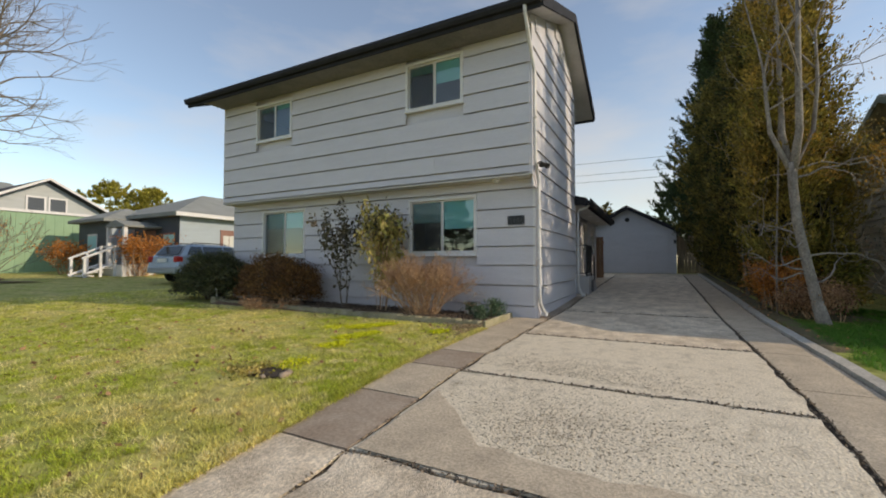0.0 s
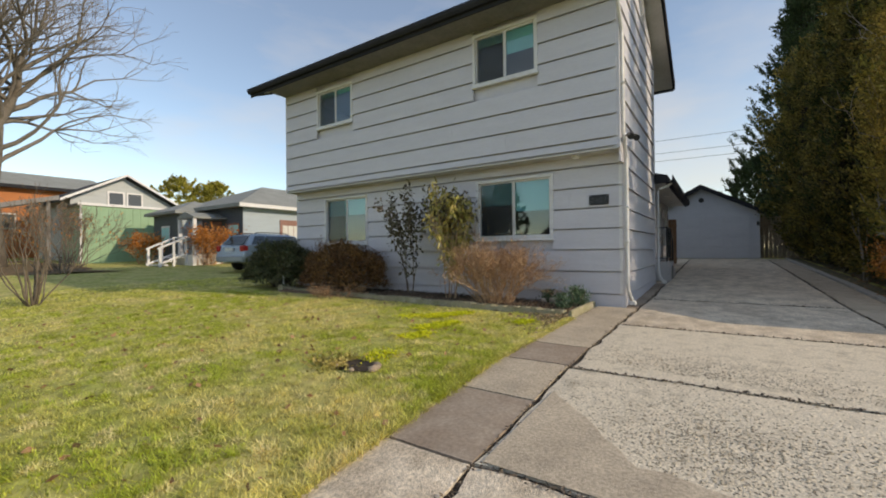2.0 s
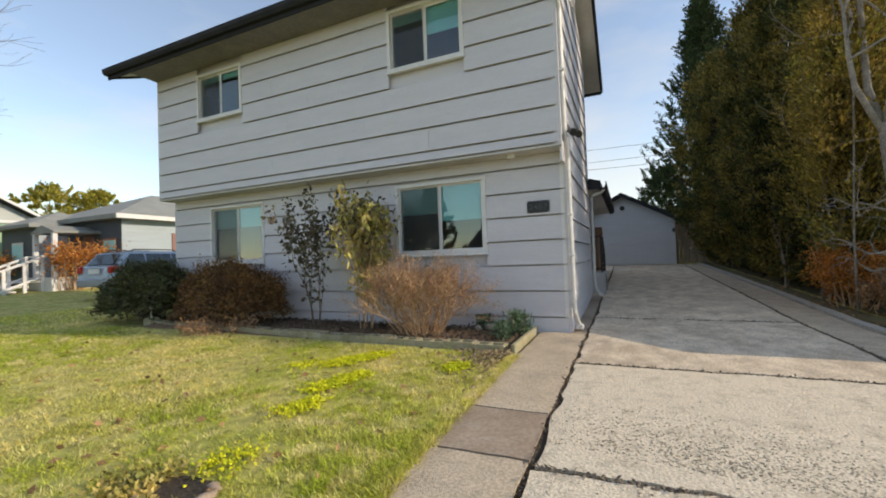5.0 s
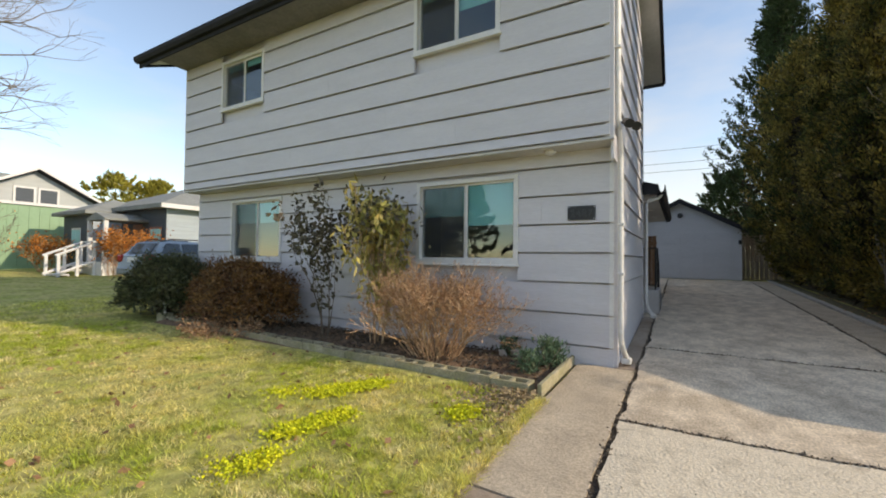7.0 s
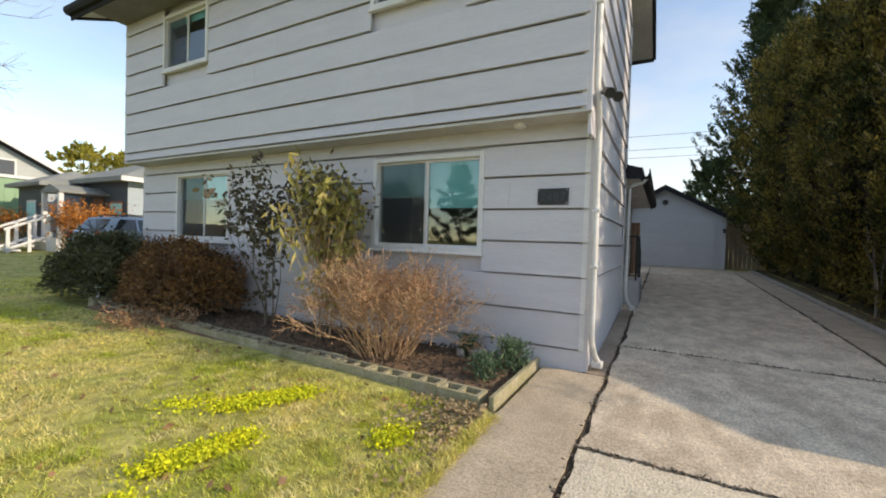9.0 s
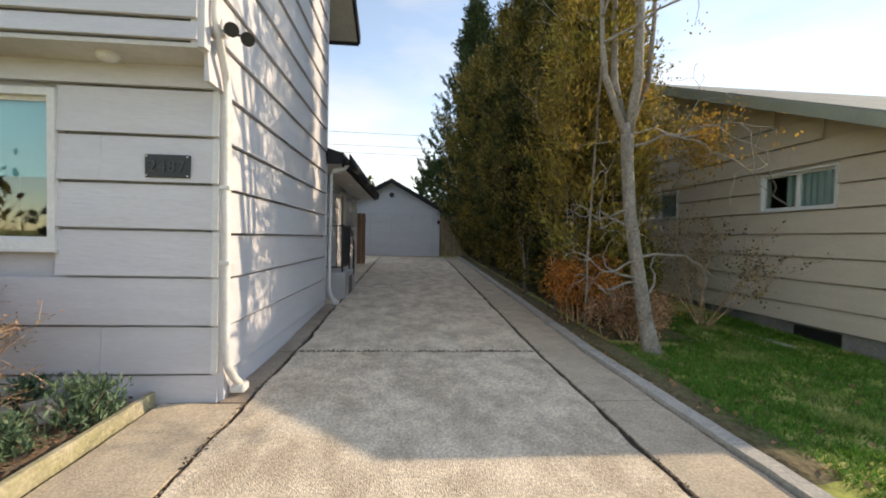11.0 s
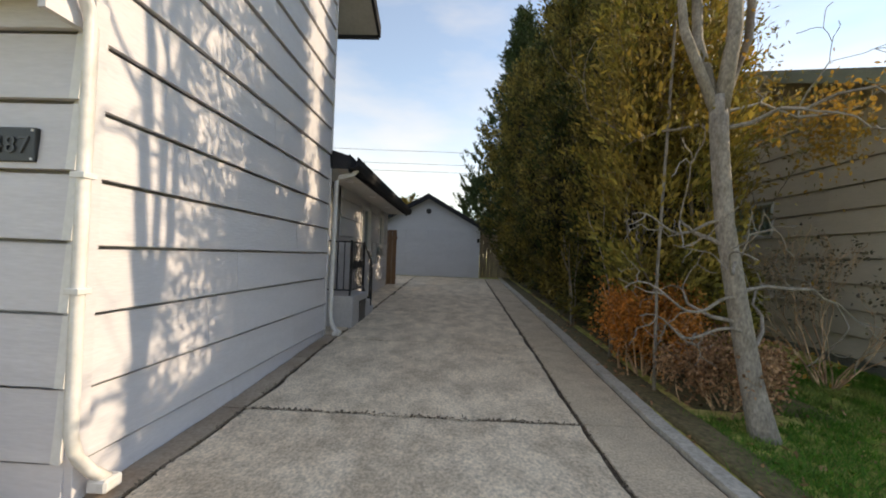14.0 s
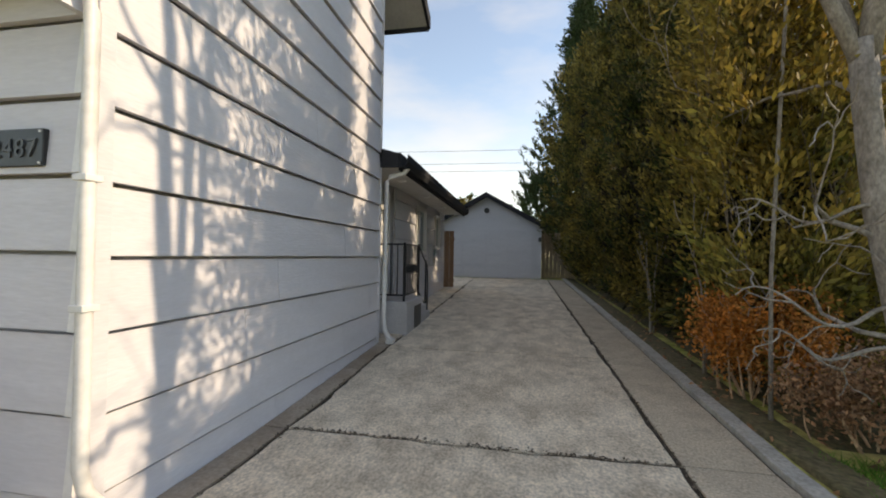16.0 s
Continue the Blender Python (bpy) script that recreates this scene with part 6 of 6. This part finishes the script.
n_b = 18
ea, eb = Vector((-2.60, 6.43)), Vector((-9.55, 6.66))
ed = (eb - ea).normalized()
for k in range(n_b):
    c = ea + ed * (0.2 + k * 0.402)
    bm = bmesh.new()
    zt = 0.585 + 0.010 * math.sin(k * 1.9) + 0.003 * k
    hollow_block(bm, c.x, c.y + 0.008 * math.sin(k * 3.1), zt - 0.2, zt, along=(ed.x, ed.y))
    part("block", bm, M_BLOCKS, edging)
part("side_plank", bx(-2.515, -2.47, 6.34, 7.72, 0.40, 0.605, bevel=0.006), M_BLOCKS, edging)

# small plants and stones in the bed
M_SUCC = mat("blue_green_leaves", (0.08, 0.15, 0.09), (0.13, 0.19, 0.10), 0.6, 5, 20, 0.25, 0, isl=0.4, trans=0.2)
for k, (x, y, h) in enumerate(((-2.78, 6.86, 0.22), (-2.68, 7.22, 0.32), (-2.62, 7.35, 0.24), (-3.25, 7.55, 0.2))):
    r = np.random.default_rng(80 + k)
    t = thing("garden_plant", (x, y, 0.54), "small blue-green leafy plant in the bed", "plant", "plants in the bed corner")
    n = 420
    pp = np.stack([x + r.normal(size=n) * 0.06, y + r.normal(size=n) * 0.06, 0.55 + r.random(n) * h], 1)
    leaf_mesh("leaves", pp, r.normal(size=pp.shape) * 0.8 + np.array([0, 0, 0.9]), 0.07, 0.018, M_SUCC, t, seed=k)
    stick_mesh("branchwork", [(x, y, 0.52, x + r.normal() * 0.05, y + r.normal() * 0.05, 0.54 + h * 0.8, 0.005, 0.003) for _ in range(9)], M_GSTEM, t)
M_STONE = mat("pale_garden_stone", (0.42, 0.38, 0.33), (0.32, 0.29, 0.25), 0.85, 5, 30, 0.15, 0.4, 30)
for k, (x, y, sx, sy, sz) in enumerate(((-3.05, 7.45, 0.15, 0.07, 0.07), (-3.28, 7.40, 0.07, 0.06, 0.06), (-2.9, 7.3, 0.1, 0.05, 0.05))):
    bm = bmesh.new()
    bmesh.ops.create_icosphere(bm, subdivisions=1, radius=1)
    for v in bm.verts:
        d = 1 + 0.6 * noise.noise(v.co * 1.7 + Vector((k * 5, 0, 0)))
        v.co = Vector((x + v.co.x * sx * d, y + v.co.y * sy * d, 0.565 + sz * 0.5 + v.co.z * sz * d))
    st = part("stone", bm, M_STONE, None)
    tagged(st, "pale rough stone lying in the bed", "stone", "stones in the bed")
tap = thing("garden_light", (-9.72, 6.62, 0.52), "small white path light on a concrete block", "garden light")
part("block", bx(-9.82, -9.62, 6.52, 6.72, 0.48, 0.70, bevel=0.012), M_BLOCKS, tap)
part("stake", tube(bmesh.new(), [(-9.72, 6.62, 0.70), (-9.72, 6.62, 0.86)], 0.018, 8), M_TRIM, tap)
part("cap", tube(bmesh.new(), [(-9.72, 6.62, 0.86), (-9.72, 6.62, 0.90), (-9.72, 6.62, 0.93)], [0.05, 0.045, 0.01], 10), M_TRIM, tap)

# ---- overhead wires behind the garage ----
for k, (z0, z1) in enumerate(((10.6, 10.3), (11.3, 11.1), (12.6, 12.3))):
    w = thing("overhead_wire", (0, 46, z0), "thin dark overhead cable", "cable", "overhead cables")
    part("cable", tube(bmesh.new(), [(x, 46, z0 + (z1 - z0) * (x + 40) / 80 + 0.00055 * (x * x) - 0.4) for x in range(-40, 41, 8)], 0.018, 5), M_BLACK, w)

for x in (-40, 40):
    pole = thing("utility_pole", (x, 46, gz(x, 46)), "brown wooden utility pole", "utility pole", "utility poles")
    part("pole", tube(bmesh.new(), [(x, 46, gz(x, 46) - 0.3), (x, 46, 13.6)], [0.16, 0.11], 10), M_DBARK, pole)
    part("crossarm", bx(x - 0.06, x + 0.06, 45.0, 47.0, 12.6, 12.72), M_DBARK, pole)

# ---- street side behind the walker, seen in the panes ----
M_HEDGE = mat("far_garden_green", (0.035, 0.05, 0.02), (0.05, 0.06, 0.025), 0.85, 0.5, 4, 0.3, 0, isl=0.4)
opp = thing("opposite_house", (-9, -26, -0.2), "pale house with gabled roof across the street", "house")
part("wall", bx(-15, -3, -32, -24, -0.5, 2.6), M_GREYGABLE, opp)
part("gable_wall", prism(bmesh.new(), [(-9.5, -23.5, 2.5), (-4.0, -23.5, 2.5), (-6.75, -23.5, 4.3)], (0, -0.5, 0)), M_TRIM, opp)
part("roof", prism(bmesh.new(), [(-15.5, -23.4, 2.6), (-15.5, -28, 4.6), (-15.5, -32.6, 2.6)], (13, 0, 0)), M_SHINGLE, opp)
for k, (x, y, h, w) in enumerate(((-19, -24, 9, 2.6), (-1.0, -26, 10.5, 2.6), (6, -24, 7, 2.8), (14, -27, 9, 3.0), (-28, -26, 8, 3.2), (24, -26, 8, 3.2))):
    column_cedar(x, y, h, w, M_HEDGE, 90 + k, "dark garden tree across the street", "garden_tree", n=9000, taper=0.9, leaf=0.34, power=0.7)

# ---- grass blades, leaves and moss on the lawn ----
def lawn_mat(name, greener, lo=0.43, hi=0.68):
    m = bpy.data.materials.new(name)
    m.use_nodes = True
    n, l = m.node_tree.nodes, m.node_tree.links
    b = n["Principled BSDF"]
    b.inputs["Roughness"].default_value = 0.7
    geo = n.new("ShaderNodeNewGeometry")

    def nz(scale, a, c):
        t = n.new("ShaderNodeTexNoise")
        t.inputs["Scale"].default_value = scale
        t.inputs["Detail"].default_value = 4
        l.new(geo.outputs["Position"], t.inputs["Vector"])
        r = n.new("ShaderNodeMapRange")
        r.inputs["From Min"].default_value, r.inputs["From Max"].default_value = a, c
        l.new(t.outputs["Fac"], r.inputs["Value"])
        return r.outputs[0]

    def mixc(f, a, c):
        x = n.new("ShaderNodeMix")
        x.data_type = "RGBA"
        l.new(f, x.inputs["Factor"])
        for key, val in (("A", a), ("B", c)):
            if hasattr(val, "links"):
                l.new(val, x.inputs[key])
            else:
                x.inputs[key].default_value = (*val, 1)
        return x.outputs["Result"]
    isl = n.new("ShaderNodeMapRange")
    isl.inputs["To Min"].default_value, isl.inputs["To Max"].default_value = 0.55, 1.5
    l.new(geo.outputs["Random Per Island"], isl.inputs["Value"])
    col = mixc(nz(0.75, lo, hi), greener, (0.84, 0.74, 0.32))
    col = mixc(nz(4.2, lo + 0.06, hi + 0.02), col, (0.88, 0.78, 0.42))
    col = mixc(nz(2.3, lo + 0.12, hi + 0.08), col, tuple(v * 0.8 for v in greener))
    h = n.new("ShaderNodeHueSaturation")
    l.new(col, h.inputs["Color"])
    l.new(isl.outputs[0], h.inputs["Value"])
    tl = n.new("ShaderNodeBsdfTranslucent")
    ms = n.new("ShaderNodeMixShader")
    ms.inputs[0].default_value = 0.5
    l.new(h.outputs[0], b.inputs["Base Color"])
    l.new(h.outputs[0], tl.inputs["Color"])
    l.new(b.outputs[0], ms.inputs[1])
    l.new(tl.outputs[0], ms.inputs[2])
    l.new(ms.outputs[0], n["Material Output"].inputs["Surface"])
    return m


M_BLADE = lawn_mat("grass_blades", (0.60, 0.62, 0.11), 0.41, 0.66)
M_TUFT = lawn_mat("tuft_blades", (0.50, 0.57, 0.08), 0.46, 0.64)
M_BLADE2 = lawn_mat("lush_grass_blades", (0.10, 0.25, 0.03), 0.58, 0.85)


def ground_z(x, y):
    z = np.interp(y, [p[0] for p in GY], [p[1] for p in GY])
    z = z - np.where(x > 1.8, (np.minimum(x, 6.0) - 1.8) * 0.03, 0) + np.where(x < -3, (-3 - np.maximum(x, -11)) * 0.008, 0) + np.where(x < -11, (-11 - np.maximum(x, -60)) * 0.021, 0)
    return z


def grass(name, x, y, hgt, wid, material, label, seed):
    r = np.random.default_rng(seed)
    n = len(x)
    z = ground_z(x, y) - 0.012
    a = r.uniform(0, 2 * np.pi, n)
    lean = r.uniform(0.3, 2.2, n)
    hh = hgt * r.uniform(0.5, 1.3, n)
    v = np.empty((n, 3, 3))
    w = wid * r.uniform(0.6, 1.4, n)
    v[:, 0] = np.stack([x - np.sin(a) * w, y + np.cos(a) * w, z], 1)
    v[:, 1] = np.stack([x + np.sin(a) * w, y - np.cos(a) * w, z], 1)
    v[:, 2] = np.stack([x + np.cos(a) * lean * hh, y + np.sin(a) * lean * hh, z + hh], 1)
    o = np_part(name, v.reshape(-1, 3), np.arange(n * 3).reshape(n, 3), material)
    return tagged(o, label, "grass", kind="stuff")


rg = np.random.default_rng(100)


def clumps(n, per, x0, x1, y0, y1, sigma, near=1.0):
    cx = x1 - (rg.random(n) ** near) * (x1 - x0)
    cy = y0 + rg.random(n) * (y1 - y0)
    s = sigma * rg.uniform(0.5, 1.6, n)
    x = np.repeat(cx, per) + rg.normal(size=n * per) * np.repeat(s, per)
    y = np.repeat(cy, per) + rg.normal(size=n * per) * np.repeat(s, per)
    return x, y


gx, gy = clumps(11500, 24, -12.0, -2.46, -2.6, 6.2, 0.045, 1.25)
ok = (gx < -2.44) & (gy < 6.3) & (((gx + 3.52) / 0.23) ** 2 + ((gy - 3.06) / 0.15) ** 2 > 1)
grass("lawn_grass", gx[ok], gy[ok], 0.033, 0.0055, M_BLADE, "short patchy winter grass", 101)
gx, gy = clumps(3600, 34, -11.5, -2.5, -2.4, 6.15, 0.035, 1.3)
ok = (gx < -2.45) & (gy < 6.25) & (((gx + 3.52) / 0.27) ** 2 + ((gy - 3.06) / 0.18) ** 2 > 1)
grass("grass_tufts", gx[ok], gy[ok], 0.05, 0.005, M_TUFT, "taller tufts of green and straw-coloured grass", 105)
gx, gy = clumps(3500, 16, -14.4, -11.0, -6, 8, 0.06)
grass("lawn_grass", gx, gy, 0.05, 0.009, M_BLADE, "short patchy winter grass", 102)
gx, gy = clumps(8200, 22, 1.85, 5.3, -3.0, 11.5, 0.05)
ok = (gx > 1.86 + 0.1 * np.sin(gy * 5)) & ((gy < 9.4) | (gx > 3.1 + 0.2 * np.sin(gy * 7)))
grass("side_lawn_grass", gx[ok], gy[ok], 0.065, 0.0055, M_BLADE2, "lush green grass beside the kerb", 103)
N = 9000
gy = -2.5 + rg.random(N) * 8.7
grass("edge_grass", -2.43 + rg.normal(size=N) * 0.022, gy, 0.045, 0.005, M_BLADE, "ragged grass at the edge of the walk", 104)
# weeds and earth along the joints
jx, jy = [], []
for y in (2.25, 3.9, 6.07, 9.13):
    n = 420
    jx.append(rg.uniform(-1.75, 0.98, n)); jy.append(y + rg.normal(size=n) * 0.012)
for x, w in ((-1.78, 0.012), (1.0, 0.012)):
    n = 1100
    jx.append(x + rg.normal(size=n) * w); jy.append(rg.uniform(-2, 20, n))
jx, jy = np.concatenate(jx), np.concatenate(jy)
jp = np.stack([jx, jy, np.interp(jy, [p[0] for p in GY], [p[1] for p in GY]) - 0.006], 1)
jw = leaf_mesh("joint_weeds", jp, rg.normal(size=jp.shape) * np.array([1, 1, 0.3]) + np.array([0, 0, 0.2]), 0.028, 0.016, M_GSTEM, None, seed=6)
tagged(jw, "dry weeds and debris in the driveway joints", "weeds", kind="stuff")
# pebbles laid bare in the worn slab
n = 7500
px = -0.7 + rg.normal(size=n) * 0.55
py = np.where(rg.random(n) < 0.7, 3.0 + rg.normal(size=n) * 0.40, 4.1 + np.abs(rg.normal(size=n)) * 0.35) + (px + 0.75) * -0.1
lim = np.interp(px, [p[0] for p in edge_pts], [p[1] for p in edge_pts]) + 0.02
ok = (py > lim) & (px > -1.72) & (px < 0.95) & (py < 5.4) & (np.abs(py - 3.9) > 0.03)
px, py = px[ok], py[ok]
n = len(px)
ps = rg.uniform(0.003, 0.009, n)[:, None]
pc = np.stack([px, py, np.interp(py, [p[0] for p in GY], [p[1] for p in GY]) + 0.001], 1)
octv = np.array([(1, 0, 0), (0, 1, 0), (-1, 0, 0), (0, -1, 0), (0, 0, 0.55), (0, 0, -0.5)], float)
an = rg.uniform(0, 6.28, n)
ov = np.empty((n, 6, 3))
st = rg.uniform(0.6, 1.5, (n, 1))
ov[:, :, 0] = (octv[None, :, 0] * np.cos(an)[:, None] - octv[None, :, 1] * np.sin(an)[:, None]) * st
ov[:, :, 1] = octv[None, :, 0] * np.sin(an)[:, None] + octv[None, :, 1] * np.cos(an)[:, None]
ov[:, :, 2] = octv[None, :, 2]
ov = pc[:, None] + ov * ps[:, None]
of = np.array([(0, 1, 4), (1, 2, 4), (2, 3, 4), (3, 0, 4), (1, 0, 5), (2, 1, 5), (3, 2, 5), (0, 3, 5)])
pb = np_part("exposed_pebbles", ov.reshape(-1, 3), (np.arange(n)[:, None, None] * 6 + of[None]).reshape(-1, 3), M_PEBBLE, None, "", True)
tagged(pb, "exposed pebbles in the worn concrete", "pebbles", kind="stuff")
# yellow moss cushions
ms = []
for ax, ay, bx2, by2, w, n in ((-4.22, 5.22, -3.9, 5.76, 0.07, 3800), (-3.82, 4.48, -3.67, 5.02, 0.06, 3300), (-3.68, 4.0, -3.6, 4.3, 0.07, 900), (-2.88, 5.42, -2.86, 5.58, 0.06, 1100), (-3.55, 3.25, -3.45, 3.5, 0.08, 350), (-4.6, 5.0, -4.4, 5.25, 0.08, 420)):
    f = rg.random(n)
    ms.append(np.stack([ax + (bx2 - ax) * f + rg.normal(size=n) * w, ay + (by2 - ay) * f + rg.normal(size=n) * w], 1))
ms = np.concatenate(ms)
mp3 = np.stack([ms[:, 0], ms[:, 1], ground_z(ms[:, 0], ms[:, 1]) + 0.026 + 0.016 * rg.random(len(ms))], 1)
mo = leaf_mesh("moss_patches", mp3, rg.normal(size=mp3.shape) * np.array([1, 1, 0.22]) + np.array([0, 0, 0.12]), 0.022, 0.02, M_MOSS, None, seed=3)
tagged(mo, "bright yellow-green moss cushions in the lawn", "moss", kind="stuff")
# fallen leaves
N = 520
lx = np.concatenate([-2.5 - rg.random(N) * 8, 1.75 + rg.random(260) * 2.2, 1.7 + rg.random(200) * 0.5])
ly = np.concatenate([-2 + rg.random(N) * 8.3, 6 + rg.random(260) * 5, 8 + rg.random(200) * 10])
lp = np.stack([lx, ly, ground_z(lx, ly) + 0.02], 1)
fl = leaf_mesh("fallen_leaves", lp, rg.normal(size=lp.shape) * np.array([1, 1, 0.25]), 0.06, 0.045, M_SPIREA, None, seed=4)
tagged(fl, "scattered dry brown fallen leaves", "leaves", kind="stuff")
N = 5200
lx = -9.6 + rg.random(N) * 7.0
ly = 6.52 + rg.random(N) * 1.2
lp = np.stack([lx, ly, ground_z(lx, ly) + 0.035 + rg.random(N) * 0.012], 1)
mc = leaf_mesh("mulch_chips", lp, rg.normal(size=lp.shape) * np.array([1, 1, 0.25]), 0.06, 0.018, M_DBARK, None, seed=5)
tagged(mc, "dark bark chips on the bed", "mulch", kind="stuff")
# hollow in the lawn with stones and pale weeds round it
hole = thing("lawn_hole", (-3.55, 3.05, 0.36), "dark dirt hollow in the lawn with stones and pale weeds", "hole")
HX, HY = -3.52, 3.06
bm = bmesh.new()
rings = []
for k, (f, dz) in enumerate(((1.25, 0.012), (1.0, 0.034), (0.8, 0.026), (0.5, 0.021))):
    rings.append([bm.verts.new((HX + 0.19 * f * (1 + 0.22 * noise.noise((3 * math.cos(a), 3 * math.sin(a), 2 + k * 0.2))) * math.cos(a), HY + 0.12 * f * (1 + 0.25 * noise.noise((3 * math.cos(a), 3 * math.sin(a), 7 + k * 0.2))) * math.sin(a), gz(HX, HY) + dz + 0.008 * noise.noise((9 * math.cos(a), 9 * math.sin(a), k)))) for a in np.linspace(0, 2 * math.pi, 25)[:-1]])
for ra, rb in zip(rings, rings[1:]):
    for k in range(24):
        bm.faces.new((ra[k], ra[(k + 1) % 24], rb[(k + 1) % 24], rb[k]))
bm.faces.new(rings[-1])
part("soil", bm, M_SOIL, hole)
for k, (dx, dy, sx, sy, sz) in enumerate(((0.23, 0.0, 0.04, 0.075, 0.035), (0.17, 0.10, 0.05, 0.03, 0.025), (-0.12, -0.13, 0.035, 0.03, 0.022), (0.08, -0.14, 0.03, 0.025, 0.02))):
    bm = bmesh.new()
    bmesh.ops.create_icosphere(bm, subdivisions=2, radius=1)
    for v in bm.verts:
        d = 1 + 0.35 * noise.noise(v.co * 1.8 + Vector((k * 4, 0, 0)))
        v.co = Vector((HX + dx + v.co.x * sx * d, HY + dy + v.co.y * sy * d, gz(HX, HY) + 0.02 + v.co.z * sz * d))
    part("stone", bm, M_BROWN, hole, smooth=True)
wp = np.stack([HX - 0.22 + rg.normal(size=900) * 0.13, HY - 0.05 + rg.normal(size=900) * 0.10], 1)
wp = wp[((wp[:, 0] - HX) / 0.14) ** 2 + ((wp[:, 1] - HY) / 0.09) ** 2 > 1]
w3 = np.stack([wp[:, 0], wp[:, 1], ground_z(wp[:, 0], wp[:, 1]) + 0.02 + 0.03 * rg.random(len(wp))], 1)
hw = leaf_mesh("weeds", w3, rg.normal(size=w3.shape) * np.array([1, 1, 0.4]) + np.array([0, 0, 0.5]), 0.04, 0.022, M_RHODO, hole, "pale yellow-green weeds", seed=9)
tagged(hw, kind="stuff")
M_EARTH = mat("dry_brown_earth", (0.40, 0.30, 0.18), (0.27, 0.20, 0.11), 0.95, 4, 25, 0.3, 0.5, 30, isl=0.35)
# bare earth where the lawn meets the corner of the edging, and a dead plant before the blocks
ex = -2.5 - np.abs(rg.normal(size=800)) * 0.26
ey = 6.28 - np.abs(rg.normal(size=800)) * 0.42
e3 = np.stack([ex, ey, ground_z(ex, ey) + 0.022 + 0.012 * rg.random(len(ex))], 1)
eo = leaf_mesh("earth_crumbs", e3, rg.normal(size=e3.shape) * np.array([1, 1, 0.2]), 0.04, 0.03, M_EARTH, None, seed=10)
tagged(eo, "bare brown earth and litter at the lawn corner", "earth", kind="stuff")
loose_shrub("dead_plant", -7.45, 6.36, 60, 0.30, 1.9, M_SPIREA, M_STEM, 47, "low heap of dead pinkish-brown stalks before the edging", 900, (0.05, 0.02), 2, up=0.0, rad=0.006, leaf_spread=0.05, base_r=0.42, twig=0.003)
